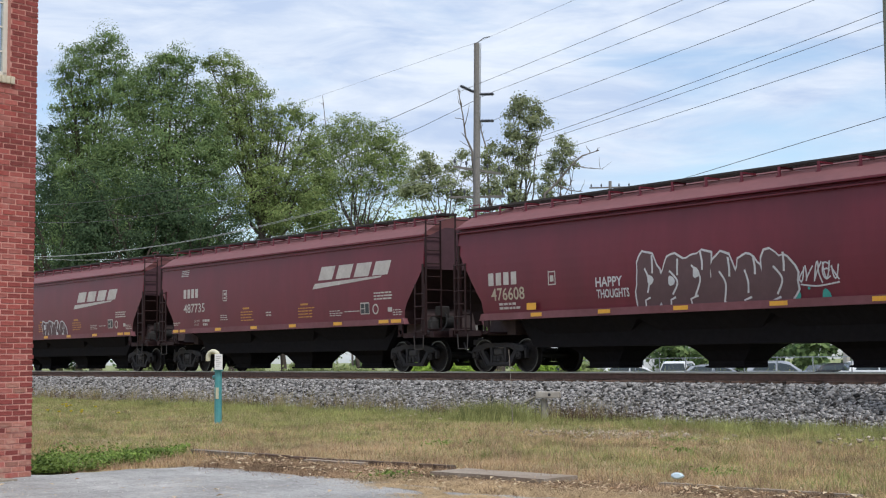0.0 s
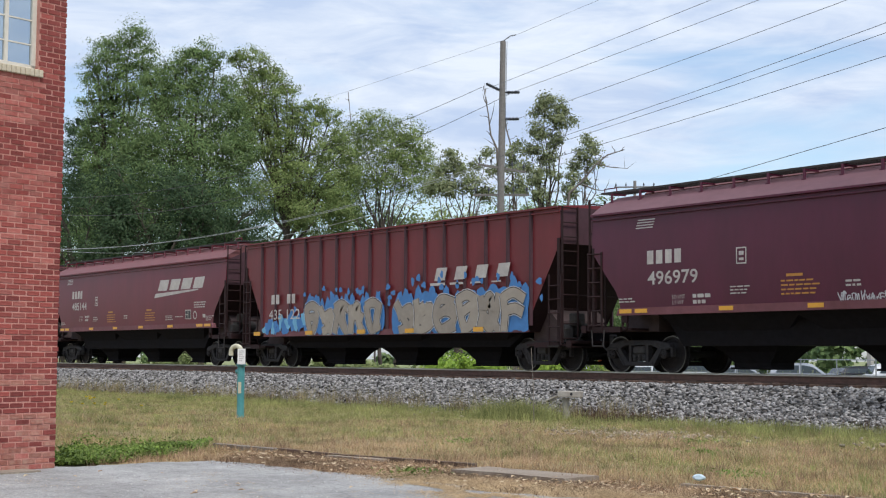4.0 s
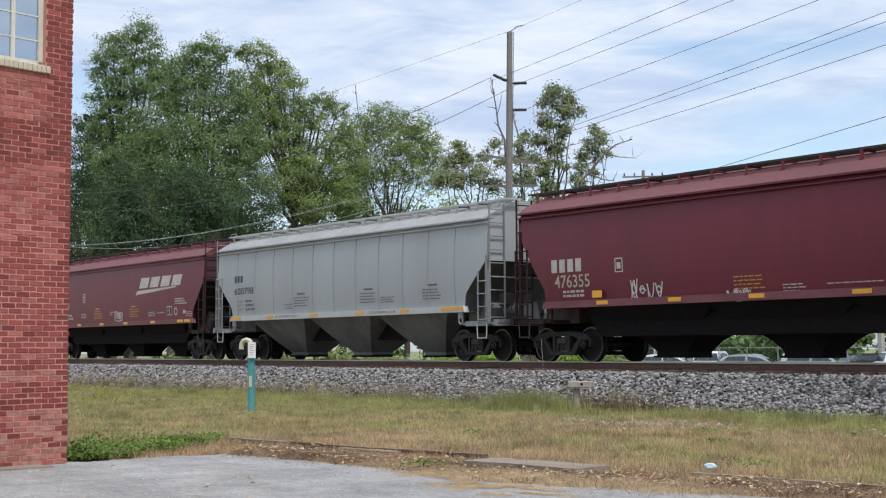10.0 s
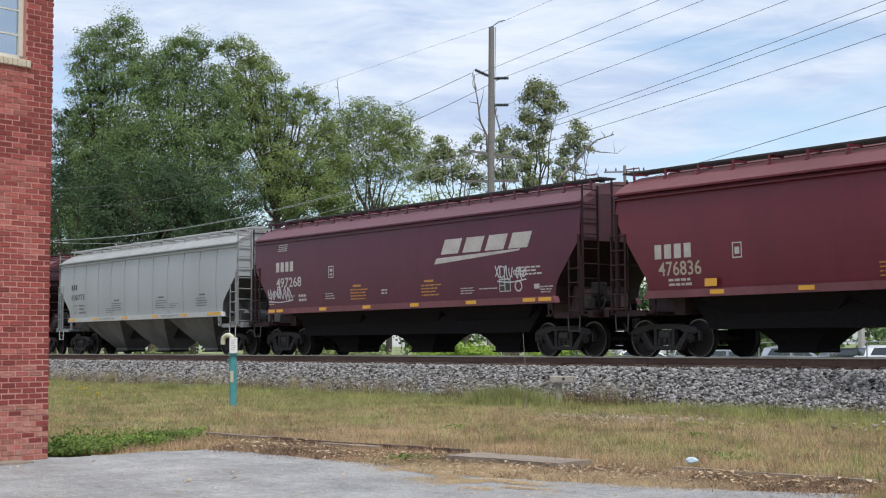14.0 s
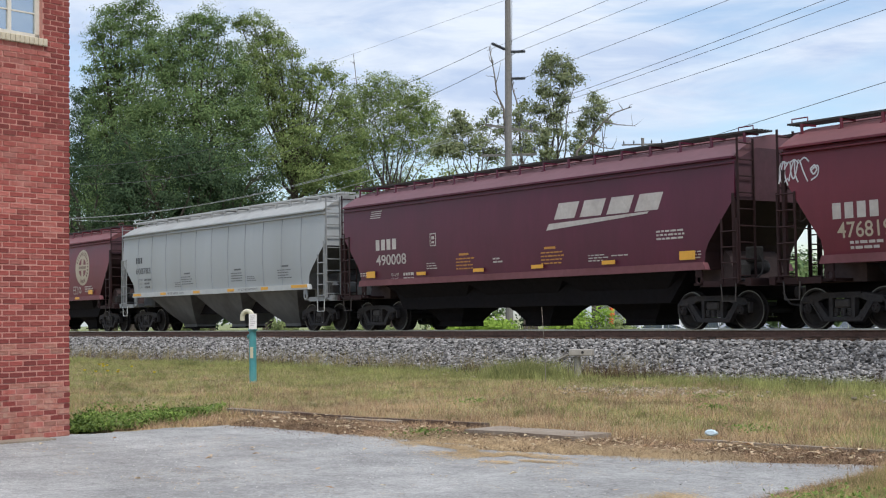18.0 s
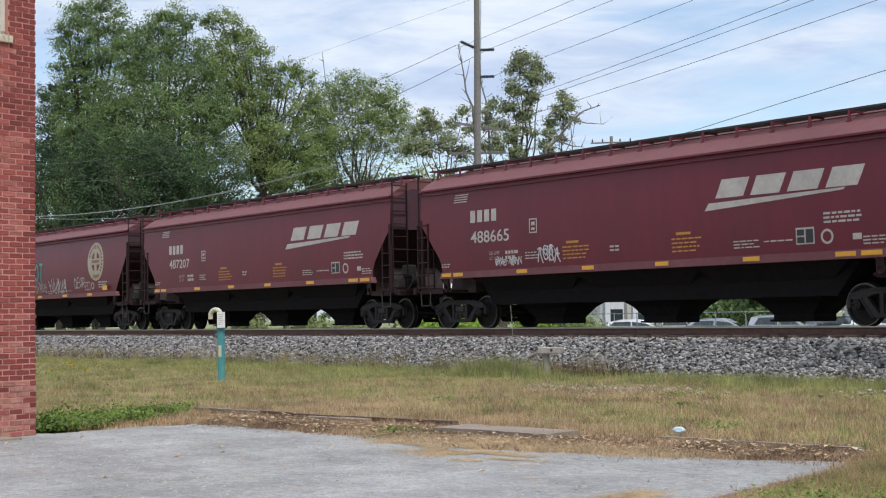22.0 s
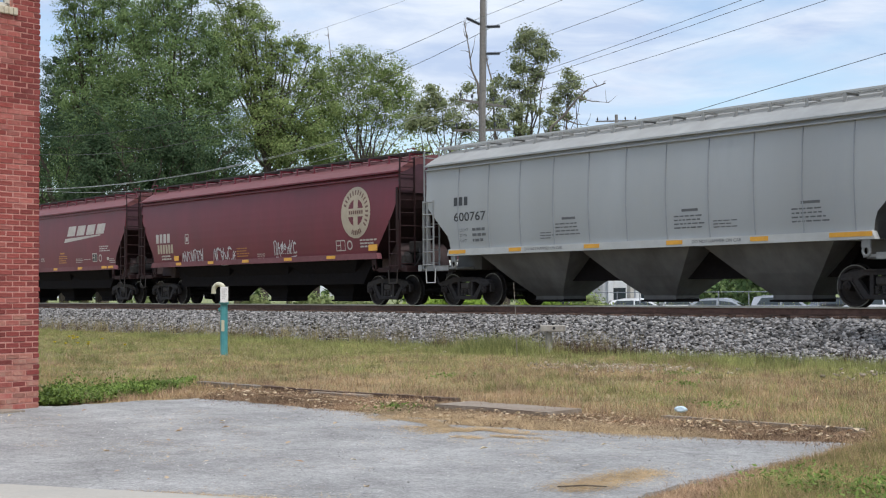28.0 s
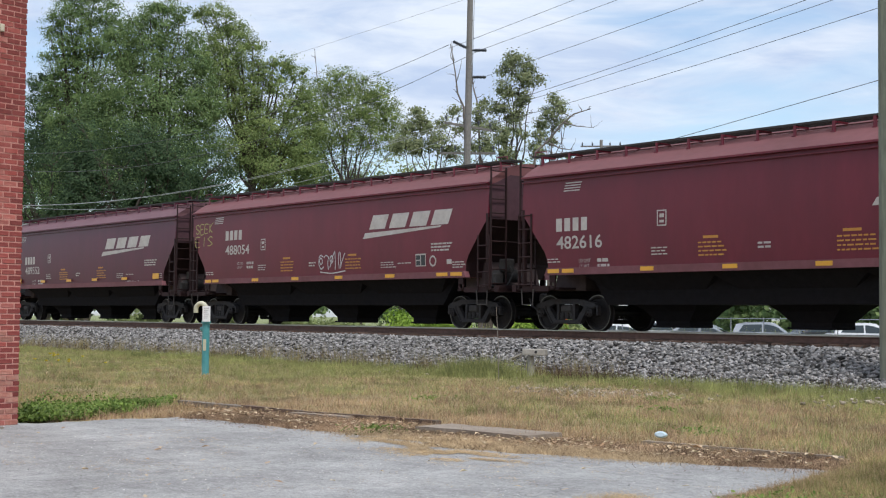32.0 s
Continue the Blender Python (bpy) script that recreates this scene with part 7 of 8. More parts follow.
# understorey that fills the foot of the wood; the first trees carry shade in their colour
for i, (x, y, leaf) in enumerate(((-84, 30.5, "leaf_shaded"), (-80, 34.5, "leaf_shaded"), (-77, 38.5, "leaf_shaded"), (-76, 43.0, "leaf_mid"), (-73, 46.5, "leaf_mid"), (-72, 50.5, "leaf_light"), (-71, 55.0, "leaf_light"), (-68, 58.0, "leaf_mid"), (-65, 60.5, "leaf_mid"))):
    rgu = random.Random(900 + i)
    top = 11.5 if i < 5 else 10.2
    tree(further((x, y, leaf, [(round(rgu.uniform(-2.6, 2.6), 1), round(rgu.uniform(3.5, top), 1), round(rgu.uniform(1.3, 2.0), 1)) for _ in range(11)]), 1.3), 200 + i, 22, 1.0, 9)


# trees added low before the tall ones; five have the wood's shade as leaf colour
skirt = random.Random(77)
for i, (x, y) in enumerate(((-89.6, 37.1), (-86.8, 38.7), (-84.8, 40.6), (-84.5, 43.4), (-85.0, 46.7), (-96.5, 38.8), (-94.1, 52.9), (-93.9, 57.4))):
    tree((x, y, "leaf_shaded" if i < 5 else "leaf_mid", [(round(skirt.uniform(-3.2, 3.2), 1), round(4.0 + (8.6 if i < 4 else 6.2) * q / 10 + skirt.uniform(-0.6, 0.6), 1), round(skirt.uniform(1.5, 2.1), 1)) for q in range(11)]), 300 + i, 36, 1.0, 16)

# low yellowish growth between the open trees
for i, (x, y) in enumerate(((-75.8, 52.1), (-68.9, 51.5), (-65.8, 52.2), (-65.8, 55.4))):
    tree((x, y, "leaf_sun", [(round(skirt.uniform(-2.0, 2.0), 1), round(3.5 + 4.6 * q / 8 + skirt.uniform(-0.5, 0.5), 1), round(skirt.uniform(1.0, 1.5), 1)) for q in range(9)]), 330 + i, 34, 0.6, 17)



def bare_branches(lines, label, seed):
    rng = random.Random(seed)
    s = Shape()
    for pts, r in lines:
        pts = [Vector(p) for p in pts]
        n = len(pts)
        s.tube(pts, [r * (1 - 0.75 * i / (n - 1)) for i in range(n)], 6)
        for i in range(1, n):
            for _ in range(3):
                b = pts[i - 1].lerp(pts[i], rng.uniform(0.2, 1.0))
                e = b + Vector((rng.uniform(-0.7, 0.7), rng.uniform(-0.7, 0.7), rng.uniform(0.1, 0.9))) * rng.uniform(0.6, 1.3)
                s.tube(wobble(b, e, 3, 0.08, rng), [r * 0.32, r * 0.25, r * 0.17, r * 0.08], 4)
    return thing("dead_tree", label, "tree", s.mesh("dead_tree", "dead_wood"), group="trees beyond the track")


bare_branches([([(-60.3, 49.6, -0.5), (-60.3, 49.6, 9.0), (-60.4, 49.4, 13.2), (-60.6, 49.1, 14.0), (-60.7, 49.0, 15.2), (-60.9, 48.8, 16.8)], 0.09), ([(-61.2, 51.5, -0.5), (-61.3, 51.4, 10), (-61.4, 51.3, 13.6), (-61.6, 51.1, 14.6), (-61.7, 51.0, 15.7)], 0.08)], "bare grey dead tree beside a utility pole", 61)
bare_branches([([(-59.6, 53.6, -0.5), (-59.4, 53.7, 8.0), (-59.2, 53.8, 10.9), (-58.7, 54.4, 11.6), (-58.2, 54.9, 12.5), (-57.7, 55.4, 13.1), (-57.0, 56.1, 13.4)], 0.10), ([(-58.1, 55.0, 12.6), (-57.6, 55.5, 12.4), (-56.9, 56.3, 12.3)], 0.05), ([(-58.7, 54.4, 11.4), (-58.2, 54.9, 11.1), (-57.7, 55.4, 11.0)], 0.06)], "leaning dead tree with bare forked branches", 62)
bare_branches([([(-92.3, 62.9, -0.6), (-92.4, 62.9, 13.2), (-92.3, 63.1, 16.1), (-93.1, 62.0, 17.6), (-93.5, 61.2, 20.1), (-93.7, 61.0, 22.9)], 0.09)], "thin bare dead tree rising through foliage", 63)


def bush(x, y, w, h, mat, seed, label):
    t = thing("bush", label, "bush", group="bushes beyond the track")
    d = Vector((x, y, 0)).normalized()
    right = Vector((d.y, -d.x, 0))
    rng = random.Random(seed)
    lobes = [(rng.uniform(-0.35, 0.35) * w, h * rng.uniform(0.3, 0.72), w * rng.uniform(0.22, 0.32)) for _ in range(7)]
    s = Shape()
    for off, z, r in lobes:
        s.tube(wobble((x, y, -0.05), (x + right.x * off, y + right.y * off, z), 3, 0.08, rng), [0.04, 0.03, 0.02, 0.01], 5)
    part("stems", s.mesh("stems", "bark"), t)
    part("foliage", leaf_mesh("foliage", leaf_cloud(lobes, (x, y), right, seed, (0.05, 0.10), 70, 0.3), mat), t)


bush(-38.0, 34.4, 2.1, 1.9, "leaf_bush", 71, "round bright green bush beyond the track")
bush(-40.2, 32.1, 1.5, 1.75, "leaf_bush", 72, "small bright green bush in rough grass")
bush(-46.6, 29.7, 1.6, 1.7, "leaf_light", 77, "pale olive bush in rough grass")
bush(-49.6, 28.9, 1.7, 1.6, "leaf_light", 73, "dull olive bush in rough grass")
bush(-44.6, 30.4, 1.9, 1.7, "leaf_light", 78, "dull olive bush in rough grass")
bush(-44.4, 34.1, 2.4, 1.9, "leaf_bush", 79, "broad green bush in rough grass")
bush(-62.0, 30.5, 2.2, 1.6, "leaf_light", 74, "low olive bush beyond the track")
bush(-41.0, 39.2, 1.6, 1.35, "leaf_light", 75, "low yellow-green bush near parked cars")
blades("far_weeds", 46000, lambda rg, n: (rg.uniform(-95, -25, n), rg.uniform(29.5, 36, n)), (0.35, 1.15), (0.02, 0.05), "blade_fresh", 34, "rough tall weeds beyond the track", "weeds", 0.3)


def far_wood(name, x0, y0, x1, y1, h, mat, seed, n_lobes):
    """A far line of trees as one mass of leaves."""
    rg = random.Random(seed)
    qs = []
    for i in range(n_lobes):
        t = i / (n_lobes - 1)
        bx, by = x0 + (x1 - x0) * t, y0 + (y1 - y0) * t
        d = Vector((bx, by, 0)).normalized()
        lobes = [(rg.uniform(-2, 2), h * rg.uniform(0.15, 0.8), h * rg.uniform(0.2, 0.32)) for _ in range(3)]
        qs.append(leaf_cloud(lobes, (bx, by), Vector((d.y, -d.x, 0)), seed + i, (0.16, 0.30), 20, 0.5))
    return thing(name, "distant line of dark green trees", "woods", leaf_mesh(name, np.concatenate(qs), mat), kind="stuff")


far_wood("far_woods", -175, 62, -70, 150, 9.0, "leaf_shaded", 81, 11)
far_wood("far_hedge", -130, 62, -50, 118, 3.6, "leaf_mid", 82, 16)
far_wood("lot_woods", -108, 106, -52, 122, 11.0, "leaf_mid", 84, 10)
far_wood("lot_hedge", -66, 73, -36, 82, 5.6, "leaf_mid", 83, 11)
far_wood("end_woods", -46, 92, -12, 104, 8.0, "leaf_mid", 85, 6)


# ---------------------------------------------------------------- poles and wires
def hang(a, b, sag, n=18):
    a, b = Vector(a), Vector(b)
    return [a.lerp(b, i / n) - Vector((0, 0, sag * 4 * (i / n) * (1 - i / n))) for i in range(n + 1)]


LINE = Vector((0.972, -0.235, 0))          # the power line runs across at a slant
ACROSS = Vector((0.66, 0.75, 0)).normalized()
NEARER = 0.773                              # size of the power line against its first layout
POLE = Vector((-58.0, 47.55, 0)) * NEARER


def at_height(z):
    return EYE + (z - EYE) * NEARER


def utility_pole(at, top, lean, label, full=True, k=1.0):
    p = thing("utility_pole", label, "utility pole")
    at = Vector(at)
    head = at + Vector((lean, lean * 0.8, top))
    part("shaft", Shape().tube([at - Vector((0, 0, 0.6)), at.lerp(head, 0.5), head], [0.17, 0.15, 0.12] if full or top > 14 else [0.235, 0.225, 0.21], 12).mesh("shaft", "pole_wood" if full or top > 14 else "green_wood"), p, "weathered grey wooden shaft")
    if full:
        for z, off, half, tilt in ((11.68, 0, 1.30, -0.22), (10.22, 0, 1.52, 0.0)):
            z, half, tilt = EYE + (z - EYE) * k, half * k, tilt * k
            c = at + Vector((lean * z / top, lean * z / top, z))
            a, b = c - ACROSS * half - Vector((0, 0, tilt)), c + ACROSS * half + Vector((0, 0, tilt))
            s = Shape().tube([a, b], 0.07, 4)
            arm = part("crossarm", s.mesh("crossarm", "pole_wood"), p, "grey wooden crossarm")
            for q in (0.04, 0.28, 0.72, 0.96):
                e = a.lerp(b, q)
                part("pin_insulator", Shape().lathe([(0.02, 0.0), (0.02, 0.10), (0.06, 0.12), (0.05, 0.17), (0.06, 0.19), (0.03, 0.26), (0.0, 0.27)], e + Vector((0, 0, 0.06)), "z", 10).mesh("pin_insulator", "insulator"), arm)
            part("brace", Shape().tube([c - ACROSS * 0.6 - Vector((0, 0, 0.03)), c - Vector((0, 0, 0.7))], 0.02, 5).tube([c + ACROSS * 0.6, c - Vector((0, 0, 0.7))], 0.02, 5).mesh("brace", "pole_wood"), p)
        for z, side, rise in ((15.9, -1, 0.35), (15.85, 1, 0.0), (14.38, 1, 0.0)):
            z = EYE + (z - EYE) * k
            c = at + Vector((lean * z / top, lean * z / top, z))
            tip = c + ACROSS * side * 0.92 * k + Vector((0, 0, rise))
            s = Shape().tube([c.lerp(tip, q) for q in (0.0, 0.22, *[0.24 + 0.74 * i / 26 for i in range(27)], 1.0)], [0.035, 0.035, *[(0.085, 0.055, 0.045)[i % 3] for i in range(27)], 0.03], 10)
            part("post_insulator", s.mesh("post_insulator", "insulator"), p, "dark ribbed stand-off insulator")
        part("ground_wire", Shape().tube([head + ACROSS * 0.17, at + ACROSS * 0.2 + Vector((0, 0, 7))], 0.012, 4).mesh("ground_wire", "wire"), p)
        part("top_bracket", Shape().tube([head, head + Vector((0.25, 0.2, 0.22)), head + Vector((0.45, 0.35, 0.25))], 0.02, 5).mesh("top_bracket", "wire"), p)
    return p


utility_pole(POLE, at_height(18.68), 0.14, "tall weathered wooden power pole with two crossarms", True, NEARER)
utility_pole((-77.8, 77.7, 0), 15.4, 0.0, "short plain wooden pole beyond the train", False)
tp = bpy.data.objects["utility_pole.001"]
part("crossarm", Shape().tube([(-78.95, 76.55, 14.9), (-76.6, 78.9, 14.9)], 0.08, 4).mesh("crossarm", "pole_wood"), tp, "short wooden crossarm")
for q in (-1.5, -0.7, 0.7, 1.5):
    part("pin_insulator", Shape().lathe([(0.03, 0.0), (0.07, 0.12), (0.05, 0.2), (0.0, 0.32)], (-77.8 + q * 0.7, 77.7 + q * 0.7, 14.95), "z", 8).mesh("pin_insulator", "insulator"), tp)

NEAR_RIGHT = POLE + LINE * 45
utility_pole(NEAR_RIGHT, 14.4, 0.0, "tall wooden power pole down the line", True, NEARER)


def wire(name, a, b, sag, mat, r, label, group="wires of the power line"):
    return thing(name, label, "wire", Shape().tube(hang(a, b, sag), r, 5).mesh(name, mat), group=group)


def line_wire(name, off, z, slope, bend, u0, u1, mat, r, label):
    """A wire in the upright plane of the line: its height is z + slope u + bend u^2 at u metres from the pole."""
    o = POLE + ACROSS * off
    pts = [o + LINE.normalized() * u + Vector((0, 0, z + slope * u + bend * u * u)) for u in np.linspace(u0, u1, 16)]
    return thing(name, label, "wire", Shape().tube(pts, r, 5).mesh(name, mat), group="wires of the power line")


for off, z, slope, bend in ((-0.71, 12.66, -0.009, 0.0002), (0.71, 12.62, -0.009, 0.0002), (0.71, 11.42, 0.0, 0.0003)):
    line_wire("power_wire", off, z, slope, bend, 0, 45, "wire", 0.009, "dark high power wire")
for off, z, end, sag in ((-0.71, 12.81, (-78.18, 30.71, 10.63), 1.25), (0.71, 12.64, (-78.17, 30.73, 9.63), 1.65)):
    wire("power_wire", POLE + ACROSS * off + Vector((0, 0, z)), end, sag, "wire", 0.012, "dark high power wire before the trees")
line_wire("top_wire", 0, 14.75, -0.064, 0.0, -62, 0, "wire", 0.006, "thin wire along the pole tops")
line_wire("top_wire", 0, 14.73, -0.022, 0.0, 0, 45, "wire", 0.006, "thin wire along the pole tops")
for off, z, slope, bend in ((-0.6, 9.64, 0.005, 0.00062), (0.6, 9.83, 0.0055, 0.00055), (0.8, 9.36, -0.001, 0.00065)):
    line_wire("low_wire", off, z, slope, bend, 0, 45, "wire", 0.009, "dark low wire of the power line")
line_wire("low_wire", 0, 6.3, 0.052, 0.0, 0, 45, "wire", 0.010, "thin lowest wire of the power line")
for off, z, end, sag in ((-0.93, 9.41, (-78.15, 30.78, 7.6), 0.85), (-0.6, 9.41, (-78.15, 30.78, 7.57), 0.85), (0.93, 9.41, (-78.15, 30.78, 7.5), 1.3)):
    wire("low_wire", POLE + ACROSS * off + Vector((0, 0, z)), end, sag, "bright_wire", 0.010, "pale low wire strung before the trees")

M["green_wood"] = material("green_wood", (0.17, 0.185, 0.145), 0.9, 0, 0.25, 14.0, 1.2, 0.4, (0.24, 0.25, 0.20), 0.6, streak=0.15)
# the near roadside pole, and the wire that runs to it
near = utility_pole((-15.30, 23.04, 0.0), 12.0, 0.0, "grey-green weathered wooden pole at the foot of the bank", False)


# ---------------------------------------------------------------- beyond the track: cars, sheds, fence
M["car_white"] = material("car_white", (0.62, 0.63, 0.65), 0.25, 0, 0.04, 5.0, 1.0, 0.0)
M["car_silver"] = material("car_silver", (0.36, 0.38, 0.41), 0.25, 0.5, 0.04, 5.0, 1.0, 0.0)
M["car_blue"] = material("car_blue", (0.22, 0.27, 0.34), 0.25, 0.3, 0.04, 5.0, 1.0, 0.0)
M["car_dark"] = material("car_dark", (0.03, 0.033, 0.04), 0.2, 0.2, 0.04, 5.0, 1.0, 0.0)
M["car_glass"] = material("car_glass", (0.03, 0.04, 0.045), 0.06, 0.0, 0.05, 5.0, 1.0, 0.0)
M["tyre"] = material("tyre", (0.02, 0.02, 0.02), 0.9, 0, 0.2, 20.0, 3.0, 0.2)
M["siding"] = material("siding", (0.60, 0.61, 0.61), 0.7, 0, 0.06, 6.0, 1.0, 0.1, (0.48, 0.49, 0.49), 0.5)
M["shed_roof"] = material("shed_roof", (0.20, 0.205, 0.21), 0.8, 0, 0.1, 8.0, 1.0, 0.2)
M["orange_paint"] = material("orange_paint", (0.65, 0.13, 0.03), 0.5, 0, 0.05, 6.0, 1.0, 0.0)
M["green_door"] = material("green_door", (0.03, 0.11, 0.09), 0.6, 0, 0.1, 8.0, 1.0, 0.1)
M["far_lot"] = material("far_lot", (0.22, 0.22, 0.215), 0.9, 0, 0.1, 6.0, 0.3, 0.2, (0.28, 0.28, 0.27), 0.5)
LOT = -0.36                     # the lot lies a little lower than the near ground
thing("parking_lot", "grey asphalt parking lot beyond the railway", "parking lot", Shape().box(-110, 30, 46, 105, LOT - 0.03, LOT).mesh("parking_lot", "far_lot"), kind="structure")


def parked_car(x, y, yaw, paint, suv, label):
    h = 1.56 if suv else 1.40
    c = thing("parked_car", label, "car", None, pose(x, y, LOT, 0, 0, yaw), group="cars in the parking lot")
    low = [(-2.25, 0.35), (2.25, 0.35), (2.3, 0.65), (2.1, 0.86), (1.0, 0.95), (-1.9, 1.0), (-2.28, 0.85)]
    cab = [(-1.95, 0.97), (1.15, 0.93), (0.35, h - 0.05), (0.0, h), (-1.2 if suv else -0.9, h), (-1.75 if suv else -1.55, h - 0.12)]
    body = Shape()
    for outline, w0, w1 in ((low, 0.9, 0.9),):
        body.prism(outline, -0.88, 0.88)
    b = part("body", body.mesh("body", paint), c)
    top = Shape()
    n = len(cab)
    top.v = [(a, -0.84 + 0.17 * (z > 1.1), z) for a, z in cab] + [(a, 0.84 - 0.17 * (z > 1.1), z) for a, z in cab]
    top.f = [tuple(range(n)), tuple(range(2 * n - 1, n - 1, -1))] + [(j, n + j, n + (j + 1) % n, (j + 1) % n) for j in range(n)]
    part("cabin", top.mesh("cabin", paint), c)
    for s in (-1, 1):
        g = Shape()
        g.v = [(-1.6, s * 0.835, 1.03), (-0.35, s * 0.835, 1.01), (-0.35, s * 0.70, h - 0.13), (-1.35, s * 0.70, h - 0.15), (-0.27, s * 0.835, 1.01), (0.85, s * 0.835, 0.99), (0.28, s * 0.70, h - 0.13), (-0.27, s * 0.70, h - 0.13)]
        g.f = [(0, 1, 2, 3), (4, 5, 6, 7)]
        part("side_window", g.mesh("side_window", "car_glass"), c)
    for a, q in ((1.17, 0.33), (-1.97, -1.78)):
        g = Shape()
        g.v = [(a, -0.76, 1.0), (a, 0.76, 1.0), (q, 0.62, h - 0.13), (q, -0.62, h - 0.13)]
        g.f = [(0, 1, 2, 3)]
        part("windscreen", g.mesh("windscreen", "car_glass"), c)
    for a in (-1.4, 1.4):
        for s in (-1, 1):
            w = part("wheel", shared("car_tyre", lambda: Shape().lathe([(0.2, -0.1), (0.31, -0.1), (0.33, -0.07), (0.33, 0.07), (0.31, 0.1), (0.2, 0.1)], (0, 0, 0), "y", 18).mesh("wheel", "tyre")), c, "", pose(a, s * 0.8, 0.33))
            part("rim", shared("car_rim", lambda: Shape().lathe([(0.0, -0.08), (0.2, -0.09), (0.2, 0.09), (0.0, 0.08)], (0, 0, 0), "y", 12).mesh("rim", "car_silver")), w)
    for s in (-1, 1):
        part("headlight", shared("car_light", lambda: Shape().box(-0.03, 0.03, -0.17, 0.17, -0.07, 0.07, 0.02).mesh("headlight", "car_white")), c, "", pose(2.24, s * 0.62, 0.72))
    return c


for row in ((-58.5, 60.3, 40, "car_white", False, "white sedan parked in the lot"), (-57.9, 63.6, 118, "car_white", True, "white sport utility car parked in the lot"), (-53.5, 62.1, 30, "car_silver", False, "pale silver sedan parked in the lot"),
            (-49.6, 62.7, 40, "car_silver", True, "silver utility car parked in the lot"), (-48.3, 66.5, 60, "car_dark", False, "dark sedan parked in the lot"), (-45.4, 65.9, 50, "car_white", True, "white utility car beside the fence"),
            (-42.0, 66.5, 45, "car_blue", False, "blue-grey sedan parked in the lot"), (-38.5, 67.5, 45, "car_white", False, "white sedan near the end of the lot"), (-62.5, 57.5, 40, "car_silver", False, "low silver sedan at the edge of the lot")):
    parked_car(*row)


def shed(x, y, yaw, w, d, h, label, doors):
    b = thing("shed", label, "building", None, pose(x, y, LOT, 0, 0, yaw), group="buildings beyond the lot")
    wl = Shape().box(-w / 2, w / 2, -d / 2, d / 2, -0.05, h)
    part("wall", wl.mesh("wall", "siding"), b, "white metal siding")
    part("roof", Shape().prism([(-d / 2 - 0.3, h), (d / 2 + 0.3, h), (d / 2 + 0.3, h + 0.25), (-d / 2 - 0.3, h + 0.15)], -w / 2 - 0.3, w / 2 + 0.3, "x").mesh("roof", "shed_roof"), b)
    for i in range(int(w / 0.9)):
        part("batten", shared(("batten", h), lambda: Shape().box(-0.03, 0.03, -0.03, 0.0, 0, h).mesh("batten", "siding")), b, "", pose(-w / 2 + 0.45 + i * 0.9, -d / 2, 0))
    for i in range(4):
        part("pillar", shared(("pillar", h), lambda: Shape().box(-0.2, 0.2, -0.5, -0.1, 0, h, 0.03).mesh("pillar", "siding")), b, "pale pillar before the wall", pose(-w / 2 + 0.6 + i * (w - 1.2) / 3, -d / 2, 0))
    for a, dw, dh, m in doors:
        dd = part("door", Shape().box(a, a + dw, -d / 2 - 0.06, -d / 2 - 0.002, 0, dh).mesh("door", m), b)
        part("door_frame", Shape().box(a - 0.08, a, -d / 2 - 0.08, -d / 2 - 0.002, 0, dh + 0.08).box(a + dw, a + dw + 0.08, -d / 2 - 0.08, -d / 2 - 0.002, 0, dh + 0.08).mesh("door_frame", "siding"), dd)
    return b


shed(-76.3, 80.0, 43, 7.5, 5, 3.6, "low white metal shed beyond the parked cars", [(1.0, 1.2, 2.3, "green_door"), (-3.0, 1.0, 2.1, "car_glass"), (-1.2, 0.9, 2.1, "car_glass")])
shed(-86, 84, 45, 6, 5, 3.4, "small white shed with a dark door", [(0.2, 1.0, 2.1, "car_glass")])
fence = thing("chain_fence", "thin steel rail fence round the lot", "fence")
F0, F1 = Vector((-62, 60, LOT)), Vector((-26, 48, LOT))
thing("marker_post", "slim orange and white marker post", "post", Shape().box(-58.1, -57.85, 55.0, 55.25, LOT - 0.05, 1.9, 0.02).mesh("marker_post", "orange_paint"))
for i in range(14):
    p = F0.lerp(F1, i / 13)
    part("post", shared("fence_post", lambda: Shape().tube([(0, 0, -0.1), (0, 0, 1.8)], 0.03, 6).mesh("post", "car_silver")), fence, "", pose(*p))
for z in (0.5, 1.75):
    part("fence_rail", Shape().tube([F0 + Vector((0, 0, z)), F1 + Vector((0, 0, z))], 0.02, 5).mesh("fence_rail", "car_silver"), fence)
for i, (x, y) in enumerate(((-53.9, 74.6), (-61.0, 62.0), (-47.0, 70.0))):
    sp = thing("lot_post", "pale square concrete post in the lot", "post", Shape().box(x - 0.17, x + 0.17, y - 0.17, y + 0.17, LOT - 0.05, 2.3, 0.03).mesh("lot_post", "concrete"), group="posts in the lot")

# ---------------------------------------------------------------- small things beside the track
M["teal_paint"] = material("teal_paint", (0.06, 0.25, 0.27), 0.5, 0, 0.12, 8.0, 2.0, 0.05, (0.10, 0.30, 0.31), 0.5)
M["cream_paint"] = material("cream_paint", (0.50, 0.48, 0.36), 0.5, 0, 0.1, 8.0, 2.0, 0.05, (0.38, 0.37, 0.26), 0.5)
M["blue_plastic"] = material("blue_plastic", (0.50, 0.62, 0.70), 0.3, 0, 0.06, 8.0, 2.0, 0.0)
M["bleached_wood"] = material("bleached_wood", (0.36, 0.335, 0.30), 0.9, 0, 0.25, 12.0, 3.0, 0.3, (0.22, 0.20, 0.18), 0.5)
